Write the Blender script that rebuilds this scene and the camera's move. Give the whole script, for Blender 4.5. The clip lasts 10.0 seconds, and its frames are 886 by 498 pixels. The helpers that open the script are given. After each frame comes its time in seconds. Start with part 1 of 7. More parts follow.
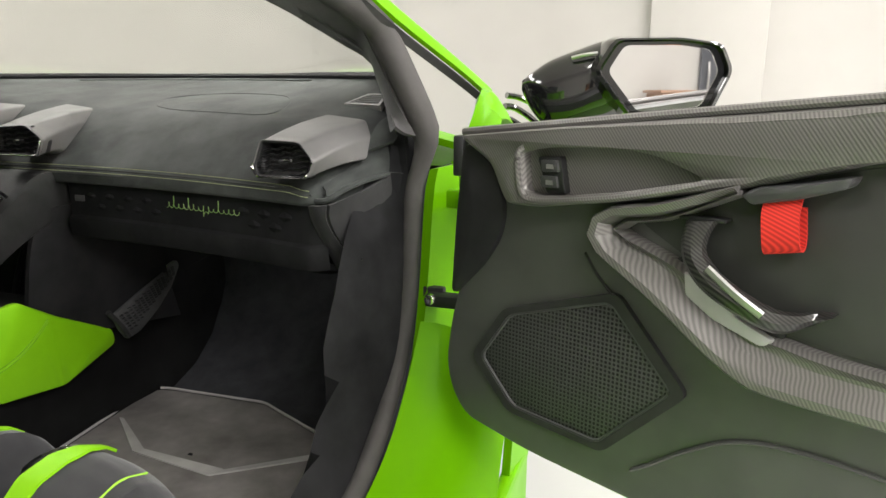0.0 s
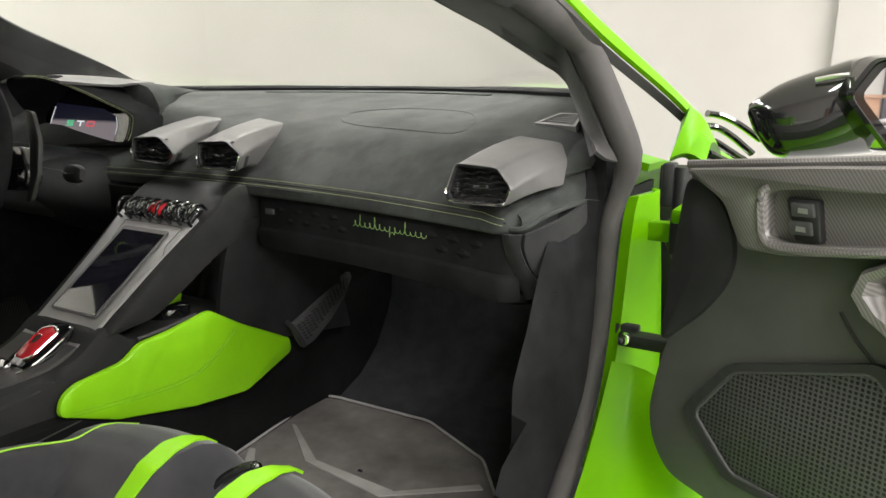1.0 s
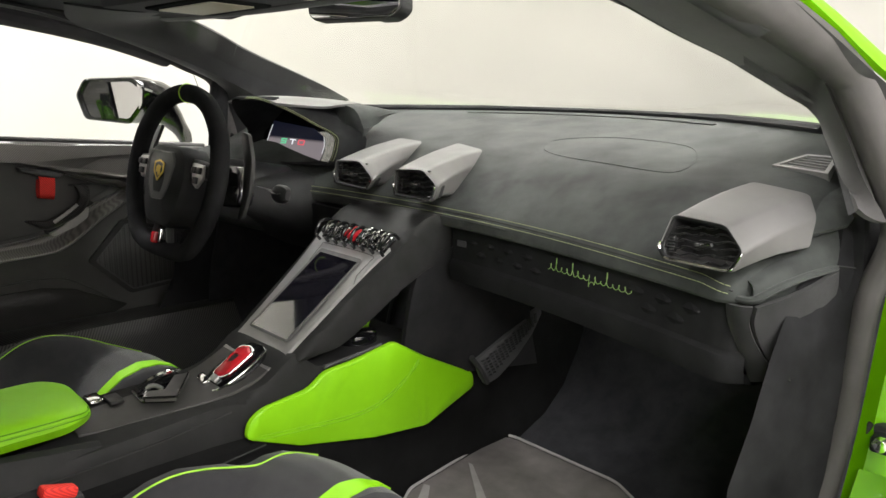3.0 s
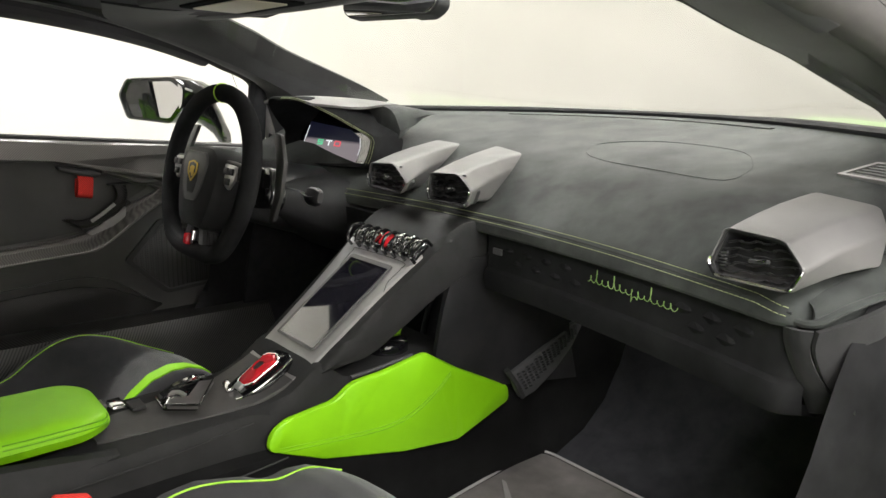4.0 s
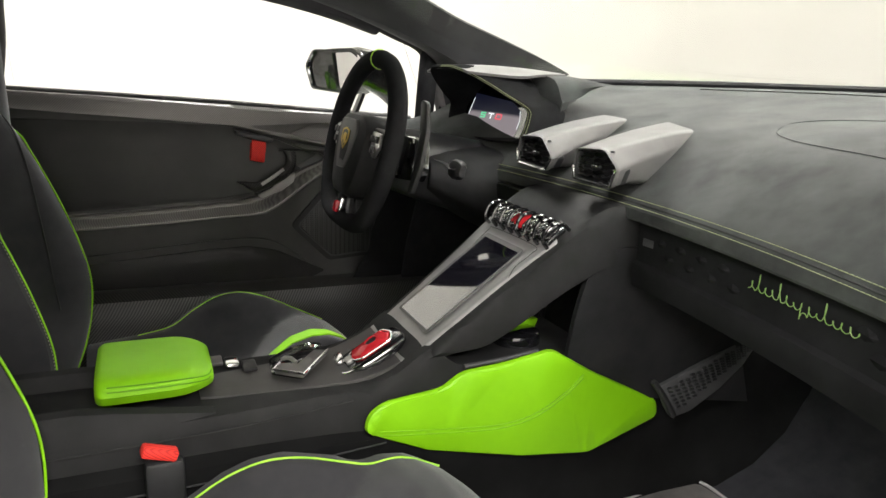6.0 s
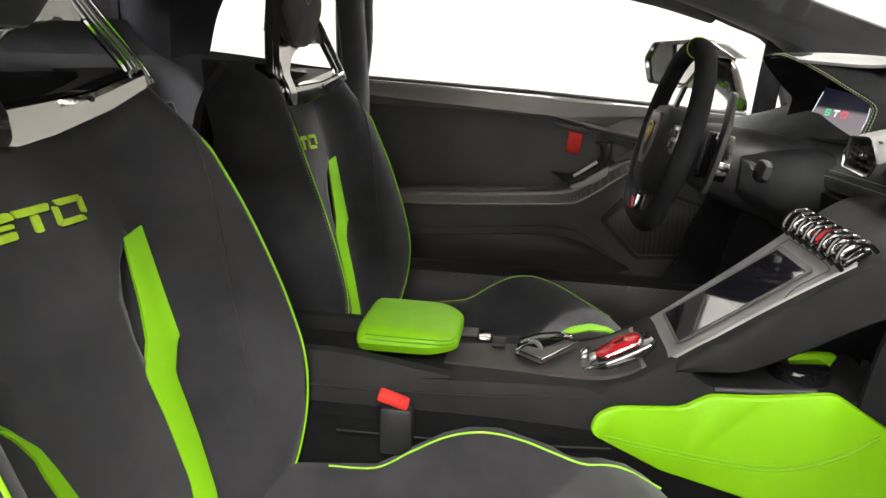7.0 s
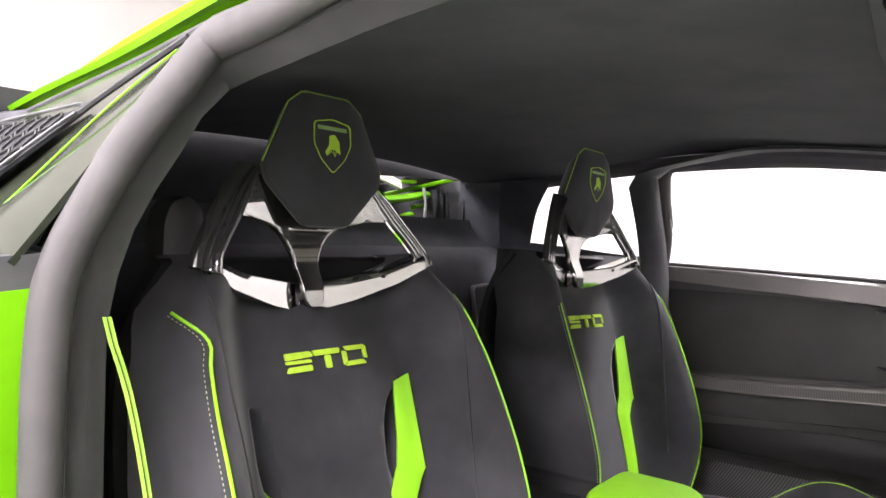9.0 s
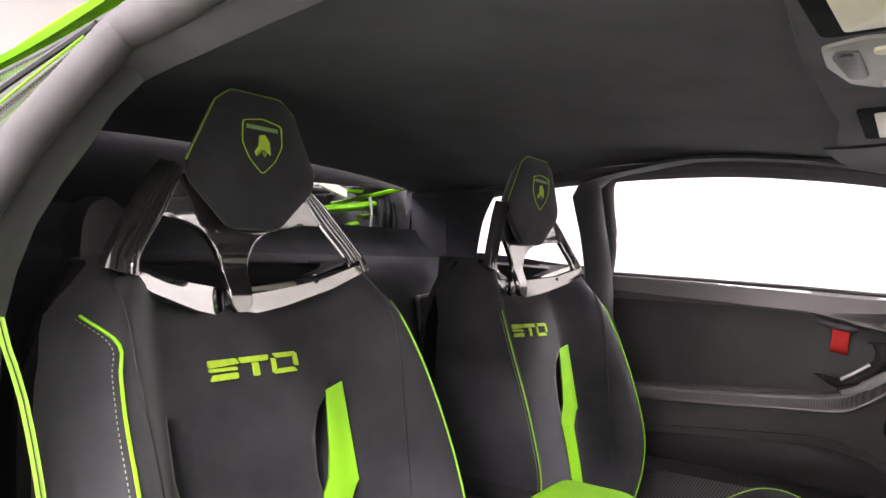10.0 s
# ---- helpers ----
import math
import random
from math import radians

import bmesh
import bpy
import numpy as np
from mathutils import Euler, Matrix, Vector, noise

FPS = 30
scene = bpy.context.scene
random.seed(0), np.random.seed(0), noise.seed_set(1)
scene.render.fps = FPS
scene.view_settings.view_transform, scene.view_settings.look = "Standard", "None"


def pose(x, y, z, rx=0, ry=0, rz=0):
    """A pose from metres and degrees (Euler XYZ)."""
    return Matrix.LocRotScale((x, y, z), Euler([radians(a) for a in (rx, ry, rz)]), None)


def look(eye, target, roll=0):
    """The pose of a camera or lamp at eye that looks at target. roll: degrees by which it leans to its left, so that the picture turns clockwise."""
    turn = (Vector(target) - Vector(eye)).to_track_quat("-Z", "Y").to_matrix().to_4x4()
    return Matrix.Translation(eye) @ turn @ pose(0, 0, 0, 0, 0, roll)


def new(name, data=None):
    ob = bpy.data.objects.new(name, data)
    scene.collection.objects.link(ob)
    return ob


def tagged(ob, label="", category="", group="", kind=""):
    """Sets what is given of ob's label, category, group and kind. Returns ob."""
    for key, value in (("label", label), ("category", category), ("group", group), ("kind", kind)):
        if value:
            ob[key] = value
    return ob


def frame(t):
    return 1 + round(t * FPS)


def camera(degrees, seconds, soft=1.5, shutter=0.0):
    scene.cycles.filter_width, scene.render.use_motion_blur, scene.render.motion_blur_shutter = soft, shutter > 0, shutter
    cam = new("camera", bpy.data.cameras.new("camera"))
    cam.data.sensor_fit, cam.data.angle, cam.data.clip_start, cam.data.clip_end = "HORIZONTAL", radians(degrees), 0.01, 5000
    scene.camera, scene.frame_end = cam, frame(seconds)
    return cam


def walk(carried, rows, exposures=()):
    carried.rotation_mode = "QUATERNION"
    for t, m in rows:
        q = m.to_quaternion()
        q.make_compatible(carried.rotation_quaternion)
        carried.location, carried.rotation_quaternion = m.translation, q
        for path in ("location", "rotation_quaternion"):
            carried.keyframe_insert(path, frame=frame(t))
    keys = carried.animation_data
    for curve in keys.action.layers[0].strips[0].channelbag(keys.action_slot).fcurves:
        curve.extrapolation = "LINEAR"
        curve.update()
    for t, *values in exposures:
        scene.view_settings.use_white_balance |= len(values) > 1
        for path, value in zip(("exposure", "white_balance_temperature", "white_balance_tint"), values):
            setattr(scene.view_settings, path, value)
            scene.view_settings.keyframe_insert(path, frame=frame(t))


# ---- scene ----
cam = camera(65.04, 10.0)
PATH = [
    (0, (1.1742, 0.0073, 0.8640), (0.5802, 1.8673, 0.4306), 0.36),
    (0.5, (1.1215, 0.0215, 0.8754), (0.3509, 1.8158, 0.4431), 0.50),
    (1, (1.0705, 0.0374, 0.8925), (0.1203, 1.7431, 0.4592), 0.55),
    (1.5, (1.0452, 0.0505, 0.9063), (-0.0636, 1.6582, 0.4754), 0.66),
    (2, (1.0226, 0.0659, 0.9154), (-0.1958, 1.5934, 0.4885), 0.81),
    (2.5, (1.0069, 0.0851, 0.9224), (-0.3025, 1.5357, 0.4963), 1.03),
    (3, (0.9992, 0.1176, 0.9308), (-0.3836, 1.4986, 0.5057), 1.24),
    (4.5, (0.9633, 0.1958, 0.9300), (-0.5416, 1.4421, 0.5036), 1.57),
    (5, (0.9622, 0.2313, 0.9165), (-0.5889, 1.4177, 0.4846), 1.73),
    (5.2, (0.9600, 0.2463, 0.9115), (-0.6209, 1.3903, 0.4733), 1.87),
    (6.3, (0.9427, 0.3744, 0.8964), (-0.9222, 0.8982, 0.3982), 2.30),
    (6.5, (0.9432, 0.4057, 0.8934), (-0.9664, 0.7149, 0.3856), 2.26),
    (7, (0.9581, 0.4927, 0.8869), (-0.9584, 0.2530, 0.3676), 2.15),
    (7.5, (0.9799, 0.5769, 0.8769), (-0.8231, -0.1534, 0.4123), 1.72),
    (8, (0.9963, 0.6416, 0.8804), (-0.6716, -0.4231, 0.5897), 1.43),
    (8.5, (1.0023, 0.6846, 0.8903), (-0.5806, -0.5327, 0.7776), 1.26),
    (9, (1.0038, 0.7340, 0.8853), (-0.5603, -0.5123, 0.8689), 1.19),
    (9.5, (0.9919, 0.7479, 0.8797), (-0.6067, -0.4537, 0.9028), 1.09),
    (10, (0.9659, 0.7487, 0.8676), (-0.6688, -0.4031, 0.9016), 1.21),
]
EXPOSURES = [(0, -0.27, 6500, 10), (1, -0.13, 6500, 10), (3, 0.07, 6500, 10), (5, 0.26, 6500, 10), (6.5, 0.30, 6500, 10), (7.5, 0.72, 6300, 18), (8, 1.12, 6200, 21), (9, 1.18, 6200, 22), (10, 1.00, 6300, 25)]
walk(cam, [(t, look(eye, target, roll)) for t, eye, target, roll in PATH], EXPOSURES)

# ---------- world and light ----------
world = bpy.data.worlds.new("showroom_air")
scene.world = world
world.use_nodes = True
world.node_tree.nodes["Background"].inputs[0].default_value = (1.0, 0.98, 0.95, 1)
world.node_tree.nodes["Background"].inputs[1].default_value = 0.15


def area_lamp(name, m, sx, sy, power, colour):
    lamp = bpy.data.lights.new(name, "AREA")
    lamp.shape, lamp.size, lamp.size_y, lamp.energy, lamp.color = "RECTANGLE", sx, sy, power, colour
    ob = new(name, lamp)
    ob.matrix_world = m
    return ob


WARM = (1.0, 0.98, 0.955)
# Unseen ceiling lamps added to light the cabin, the right-hand rows strongest
FILL_LAMPS = [(-2.2, -2.6, 38), (-2.2, 0.9, 64), (-2.0, 3.4, 28), (2.7, -2.6, 135), (2.7, 0.9, 125), (2.7, 3.4, 14), (4.7, -2.6, 175), (4.7, 0.9, 150), (4.7, 3.4, 26)]
for lx, ly, watts in FILL_LAMPS:
    area_lamp("added_fill_lamp", pose(lx, ly, 3.36), 0.5, 2.2, watts, WARM)

# ---------- materials ----------


def material(name):
    m = bpy.data.materials.new(name)
    m.use_nodes = True
    t = m.node_tree
    return m, t, t.nodes["Principled BSDF"]


def mix_colour(t, fac, a, b):
    n = t.nodes.new("ShaderNodeMix")
    n.data_type = "RGBA"
    t.links.new(fac, n.inputs[0])
    n.inputs[6].default_value, n.inputs[7].default_value = (*a, 1), (*b, 1)
    return n.outputs[2]


def noise_tex(t, scale, detail=4.0, rough=0.6, coord="Object"):
    c = t.nodes.new("ShaderNodeTexCoord")
    n = t.nodes.new("ShaderNodeTexNoise")
    n.inputs["Scale"].default_value, n.inputs["Detail"].default_value, n.inputs["Roughness"].default_value = scale, detail, rough
    t.links.new(c.outputs[coord], n.inputs["Vector"])
    return n.outputs["Fac"]


def ramp(t, fac, lo, hi):
    r = t.nodes.new("ShaderNodeMapRange")
    r.inputs[1].default_value, r.inputs[2].default_value = lo, hi
    t.links.new(fac, r.inputs[0])
    return r.outputs[0]


def bumped(t, bsdf, height, strength, distance):
    b = t.nodes.new("ShaderNodeBump")
    b.inputs["Strength"].default_value, b.inputs["Distance"].default_value = strength, distance
    t.links.new(height, b.inputs["Height"])
    t.links.new(b.outputs[0], bsdf.inputs["Normal"])


def surface(name, a, b, scale, rough, grain=900.0, bump=0.15, depth=0.0004, metal=0.0, coat=0.0, sheen=0.0, rough_var=0.08):
    """A painted, woven or moulded surface: two tones in patches, a fine grain, uneven gloss."""
    m, t, p = material(name)
    patches = ramp(t, noise_tex(t, scale), 0.32, 0.68)
    t.links.new(mix_colour(t, patches, a, b), p.inputs["Base Color"])
    fine = noise_tex(t, grain, 2.0)
    bumped(t, p, fine, bump, depth)
    r = t.nodes.new("ShaderNodeMapRange")
    r.inputs[3].default_value, r.inputs[4].default_value = max(0.02, rough - rough_var), min(1, rough + rough_var)
    t.links.new(noise_tex(t, scale * 2.3, 5.0), r.inputs[0])
    t.links.new(r.outputs[0], p.inputs["Roughness"])
    p.inputs["Metallic"].default_value = metal
    p.inputs["Coat Weight"].default_value = coat
    p.inputs["Coat Roughness"].default_value = 0.04
    if sheen:
        p.inputs["Sheen Weight"].default_value = sheen
        p.inputs["Sheen Roughness"].default_value = 0.45
        p.inputs["Specular IOR Level"].default_value = 0.2
    return m


def carbon(name, dark, light, rough, coat, pitch=0.0042, turn=(0.0, 0.0, 0.0)):
    """Twill-woven carbon fibre: diagonal steps in two directions under a lacquer."""
    m, t, p = material(name)
    c = t.nodes.new("ShaderNodeTexCoord")
    mp = t.nodes.new("ShaderNodeMapping")
    mp.inputs["Rotation"].default_value = [radians(a) for a in turn]
    t.links.new(c.outputs["Object"], mp.inputs["Vector"])
    w = t.nodes.new("ShaderNodeTexWave")
    w.wave_type, w.bands_direction, w.wave_profile = "BANDS", "DIAGONAL", "SIN"
    w.inputs["Scale"].default_value = 0.628 / pitch
    w.inputs["Distortion"].default_value = 0.0
    t.links.new(mp.outputs[0], w.inputs["Vector"])
    patches = noise_tex(t, 9.0, 3.0)
    add = t.nodes.new("ShaderNodeMath")
    add.operation = "MULTIPLY_ADD"
    t.links.new(patches, add.inputs[0])
    add.inputs[1].default_value = 0.5
    t.links.new(w.outputs["Fac"], add.inputs[2])
    t.links.new(mix_colour(t, ramp(t, add.outputs[0], 0.3, 1.2), dark, light), p.inputs["Base Color"])
    r = t.nodes.new("ShaderNodeMapRange")
    r.inputs[3].default_value, r.inputs[4].default_value = rough, rough + 0.15
    t.links.new(w.outputs["Fac"], r.inputs[0])
    t.links.new(r.outputs[0], p.inputs["Roughness"])
    p.inputs["Metallic"].default_value = 0.35
    p.inputs["Coat Weight"].default_value = coat
    p.inputs["Coat Roughness"].default_value = 0.03
    bumped(t, p, w.outputs["Fac"], 0.25, 0.0003)
    return m


def glass(name, tint, rough=0.0):
    m, t, p = material(name)
    p.inputs["Base Color"].default_value = (*tint, 1)
    p.inputs["Transmission Weight"].default_value = 1.0
    p.inputs["Roughness"].default_value = rough
    p.inputs["IOR"].default_value = 1.05
    return m


def glow(name, colour, strength):
    m, t, p = material(name)
    p.inputs["Base Color"].default_value = (0.02, 0.02, 0.02, 1)
    p.inputs["Emission Color"].default_value = (*colour, 1)
    p.inputs["Emission Strength"].default_value = strength
    return m


SUEDE = surface("black_suede", (0.024, 0.0238, 0.0258), (0.044, 0.0435, 0.046), 9.0, 0.92, 1500.0, 0.35, 0.0006, sheen=0.28)
SUEDE_DASH = surface("dash_suede", (0.016, 0.018, 0.0175), (0.056, 0.061, 0.058), 10.0, 0.92, 1300.0, 0.35, 0.0008, sheen=0.12)
LEATHER = surface("black_leather", (0.013, 0.013, 0.014), (0.024, 0.024, 0.025), 14.0, 0.58, 700.0, 0.3, 0.0006)
LEATHER.node_tree.nodes["Principled BSDF"].inputs["Specular IOR Level"].default_value = 0.18
LEATHER_GREY = surface("grey_seal_leather", (0.047, 0.044, 0.043), (0.069, 0.064, 0.063), 12.0, 0.8, 900.0, 0.25, 0.0006)
CARPET = surface("black_carpet", (0.013, 0.013, 0.016), (0.028, 0.028, 0.033), 25.0, 0.98, 1200.0, 0.8, 0.002)
MAT = surface("grey_brown_mat", (0.12, 0.108, 0.104), (0.24, 0.222, 0.215), 9.0, 0.85, 1400.0, 0.5, 0.001)
PLASTIC = surface("black_plastic", (0.012, 0.012, 0.013), (0.022, 0.022, 0.023), 20.0, 0.45, 1200.0, 0.15)
PLASTIC_GREY = surface("dark_grey_plastic", (0.05, 0.05, 0.052), (0.075, 0.075, 0.077), 16.0, 0.5, 1100.0, 0.15)
RUBBER = surface("black_rubber", (0.015, 0.015, 0.015), (0.028, 0.028, 0.028), 22.0, 0.65, 900.0, 0.2)
GLOSS = surface("gloss_black", (0.006, 0.006, 0.007), (0.009, 0.009, 0.010), 8.0, 0.07, 300.0, 0.0, coat=1.0, rough_var=0.03)
CARBON_SATIN = carbon("satin_carbon", (0.135, 0.128, 0.124), (0.225, 0.214, 0.208), 0.30, 0.0, pitch=0.0050, turn=(0, 0, 90))
CARBON_HANDLE = carbon("handle_carbon", (0.012, 0.012, 0.012), (0.060, 0.058, 0.056), 0.30, 0.5, pitch=0.0050)
PALE_PLATE = surface("pale_handle_plate", (0.36, 0.355, 0.35), (0.46, 0.455, 0.45), 12.0, 0.45, 900.0, 0.1)
CARBON_ARM = surface("ribbed_carbon", (0.024, 0.023, 0.022), (0.034, 0.032, 0.031), 5.0, 0.22, 300.0, 0.0, coat=1.0, rough_var=0.02)
CARBON_ARM.node_tree.nodes["Principled BSDF"].inputs["Coat IOR"].default_value = 2.2
# Black suede lifted to grey; veiling haze at the rear put into the colour
HAZED_SUEDE = surface("hazed_rear_suede", (0.050, 0.051, 0.058), (0.080, 0.082, 0.091), 9.0, 0.92, 1500.0, 0.35, 0.0006, sheen=0.15)
CARBON_SILL = carbon("sill_carbon", (0.012, 0.012, 0.012), (0.070, 0.068, 0.066), 0.40, 0.0, pitch=0.0070, turn=(0, 0, 90))
CARBON_DARK = carbon("dark_carbon", (0.012, 0.012, 0.012), (0.040, 0.039, 0.039), 0.42, 0.0)
CARBON_GLOSS = carbon("gloss_carbon", (0.008, 0.007, 0.007), (0.046, 0.042, 0.040), 0.3, 1.0, pitch=0.0034)
CARBON_GLOSS.node_tree.nodes["Principled BSDF"].inputs["Coat IOR"].default_value = 3.0
GREEN_LEATHER = surface("green_leather", (0.225, 0.56, 0.003), (0.255, 0.62, 0.005), 10.0, 0.5, 900.0, 0.2, 0.0004)
WEB_GREEN = surface("green_webbing", (0.23, 0.43, 0.035), (0.31, 0.53, 0.055), 60.0, 0.85, 900.0, 0.3)
GREEN_PAINT = surface("green_paint", (0.125, 0.37, 0.001), (0.145, 0.41, 0.002), 3.0, 0.34, 400.0, 0.0, coat=0.03)
GREEN_PAINT.node_tree.nodes["Principled BSDF"].inputs["Specular IOR Level"].default_value = 0.08
GREEN_THREAD = surface("green_thread", (0.28, 0.58, 0.04), (0.40, 0.72, 0.06), 60.0, 0.8, 900.0, 0.3)
GREEN_YELLOW = surface("lime_embroidery", (0.36, 0.58, 0.02), (0.48, 0.70, 0.04), 90.0, 0.7, 1500.0, 0.4)
BADGE_THREAD = surface("badge_thread", (0.15, 0.30, 0.05), (0.30, 0.44, 0.16), 45.0, 0.5, 1500.0, 0.4)
VENT_GREY = surface("satin_grey_vent", (0.092, 0.090, 0.089), (0.122, 0.119, 0.117), 8.0, 0.5, 1100.0, 0.12, metal=0.2)
SILVER = surface("satin_silver", (0.42, 0.41, 0.41), (0.52, 0.51, 0.50), 10.0, 0.34, 1000.0, 0.08, metal=0.75)
TOWER_SILVER = surface("brushed_tower_silver", (0.28, 0.275, 0.275), (0.36, 0.355, 0.35), 10.0, 0.48, 1000.0, 0.08, metal=0.75)
CHROME = surface("chrome", (0.75, 0.75, 0.76), (0.82, 0.82, 0.82), 20.0, 0.1, 500.0, 0.0, metal=1.0, rough_var=0.04)
RED = surface("red_gloss", (0.42, 0.012, 0.018), (0.55, 0.02, 0.03), 12.0, 0.22, 600.0, 0.05, coat=0.6)
RED_WEB = carbon("red_webbing", (0.50, 0.012, 0.008), (0.85, 0.045, 0.03), 0.7, 0.0, pitch=0.0045)
RED_WEB.node_tree.nodes["Principled BSDF"].inputs["Metallic"].default_value = 0.0
GOLD = surface("gold_badge", (0.55, 0.36, 0.05), (0.7, 0.48, 0.08), 60.0, 0.35, 800.0, 0.1, metal=0.7)
MIRROR = surface("mirror_glass", (0.86, 0.86, 0.87), (0.88, 0.88, 0.88), 2.0, 0.012, 50.0, 0.0, metal=1.0, rough_var=0.004)
SCREEN = surface("screen_glass", (0.006, 0.006, 0.010), (0.009, 0.008, 0.013), 4.0, 0.06, 60.0, 0.0, coat=1.0, rough_var=0.02)
SCREEN.node_tree.nodes["Principled BSDF"].inputs["Coat IOR"].default_value = 2.0
# Near-black tunnel: shade between seat and console put into its colour
TUNNEL_SHADE = surface("shade_black_tunnel", (0.006, 0.006, 0.006), (0.011, 0.011, 0.011), 12.0, 0.95, 1200.0, 0.4)
TUNNEL_SHADE.node_tree.nodes["Principled BSDF"].inputs["Specular IOR Level"].default_value = 0.05
# Lighter copy of the black suede for the lit pillars by the open door
LIT_PILLAR_SUEDE = surface("lit_pillar_suede", (0.046, 0.044, 0.045), (0.072, 0.069, 0.070), 9.0, 0.92, 1500.0, 0.35, 0.0006, sheen=0.2)
# Headliner tone raised above black to carry the same veiling haze
HEADLINER = surface("hazed_headliner", (0.052, 0.050, 0.056), (0.076, 0.073, 0.080), 6.0, 0.95, 1500.0, 0.3)
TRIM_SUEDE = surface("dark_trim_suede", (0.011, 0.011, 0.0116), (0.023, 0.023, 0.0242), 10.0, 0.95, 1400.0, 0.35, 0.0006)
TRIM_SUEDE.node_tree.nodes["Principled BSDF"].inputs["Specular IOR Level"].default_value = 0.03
# Opaque cream for the visor mirrors, lamp lenses and the bay's pale plate
IVORY = surface("plain_cream", (0.62, 0.56, 0.42), (0.70, 0.64, 0.52), 9.0, 0.35, 600.0, 0.05)
# Darker copy of the white wall paint: overlit walls dimmed by colour
WALL_DIMMED = surface("dimmed_wall_paint", (0.54, 0.525, 0.50), (0.60, 0.585, 0.56), 0.7, 0.75, 120.0, 0.1)
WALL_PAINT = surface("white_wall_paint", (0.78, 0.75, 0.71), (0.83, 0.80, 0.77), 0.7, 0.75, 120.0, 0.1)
FLOOR_GREY = surface("polished_grey_floor", (0.52, 0.52, 0.51), (0.62, 0.62, 0.61), 0.9, 0.35, 90.0, 0.03)
ORANGE_WOOD = surface("orange_wood", (0.52, 0.16, 0.03), (0.62, 0.22, 0.05), 6.0, 0.5, 200.0, 0.1)
BROWN_WOOD = surface("brown_wood", (0.34, 0.20, 0.13), (0.42, 0.26, 0.18), 6.0, 0.5, 200.0, 0.1)
DARK_DOOR = surface("dark_grey_door", (0.08, 0.085, 0.10), (0.11, 0.115, 0.13), 2.0, 0.5, 200.0, 0.05)
METAL_DARK = surface("dark_engine_metal", (0.014, 0.014, 0.015), (0.034, 0.034, 0.036), 12.0, 0.5, 500.0, 0.1, metal=0.4)
WINDSCREEN = glass("green_tinted_glass", (0.92, 0.935, 0.90))
SIDE_GLASS = glass("clear_side_glass", (0.97, 0.98, 0.97))
SMOKED = surface("smoked_glass", (0.020, 0.024, 0.016), (0.030, 0.035, 0.024), 3.0, 0.12, 60.0, 0.0, rough_var=0.04)
SMOKED.node_tree.nodes["Principled BSDF"].inputs["Specular IOR Level"].default_value = 0.3
LAMP_WHITE = glow("lamp_diffuser", (1.0, 0.97, 0.93), 9.0)
LED_WHITE = glow("screen_white", (0.9, 0.92, 0.95), 0.9)
LED_GREEN = glow("screen_green", (0.1, 0.75, 0.35), 0.8)
LED_RED = glow("screen_red", (0.9, 0.08, 0.12), 0.8)

# ---------- mesh helpers ----------


def mesh_of(name, bm, mat, smooth=True):
    me = bpy.data.meshes.new(name)
    bmesh.ops.recalc_face_normals(bm, faces=bm.faces)
    bm.to_mesh(me)
    bm.free()
    me.materials.append(mat)
    if smooth:
        me.shade_smooth()
        me.set_sharp_from_angle(angle=radians(35))
    return me


def part(name, bm, mat, parent, label="", smooth=True):
    ob = new(name, mesh_of(name, bm, mat, smooth))
    ob.parent = parent
    return tagged(ob, label)


def thing(name, label, category, group="", m=None):
    ob = new(name)
    ob.empty_display_size = 0.05
    if m is not None:
        ob.matrix_world = m
    return tagged(ob, label, category, group)


def structure(name, bm, mat, label, category, smooth=True):
    return tagged(new(name, mesh_of(name, bm, mat, smooth)), label, category, kind="structure")


def spline(pts, n, closed=False):
    """Catmull-Rom curve through pts, n points in all, at even arc length of the chords."""
    p = [np.array(q, float) for q in pts]
    k = len(p)
    seg = k if closed else k - 1
    fine = []
    for i in range(seg):
        a = p[(i - 1) % k] if closed or i > 0 else 2 * p[0] - p[1]
        b, c = p[i], p[(i + 1) % k]
        d = p[(i + 2) % k] if closed or i + 2 < k else 2 * p[-1] - p[-2]
        for j in range(12):
            u = j / 12
            fine.append(0.5 * (2 * b + (c - a) * u + (2 * a - 5 * b + 4 * c - d) * u * u + (3 * b - a - 3 * c + d) * u ** 3))
    fine.append(p[0] if closed else p[-1])
    fine = np.array(fine)
    run = np.concatenate([[0], np.cumsum(np.linalg.norm(np.diff(fine, axis=0), axis=1))])
    at = np.linspace(0, run[-1], n + 1)[:-1] if closed else np.linspace(0, run[-1], n)
    return [Vector([float(np.interp(s, run, fine[:, a])) for a in range(fine.shape[1])]) for s in at]


def polyline(pts, n):
    p = np.array(pts, float)
    run = np.concatenate([[0], np.cumsum(np.linalg.norm(np.diff(p, axis=0), axis=1))])
    return [Vector([float(np.interp(s, run, p[:, a])) for a in range(p.shape[1])]) for s in np.linspace(0, run[-1], n)]


def add_grid(bm, rows, closed=False, caps=False):
    vs = [[bm.verts.new(q) for q in r] for r in rows]
    n = len(vs[0])
    for i in range(len(vs) - 1):
        for j in range(n if closed else n - 1):
            k = (j + 1) % n
            bm.faces.new((vs[i][j], vs[i][k], vs[i + 1][k], vs[i + 1][j]))
    if caps:
        bm.faces.new(vs[0])
        bm.faces.new(list(reversed(vs[-1])))
    return vs


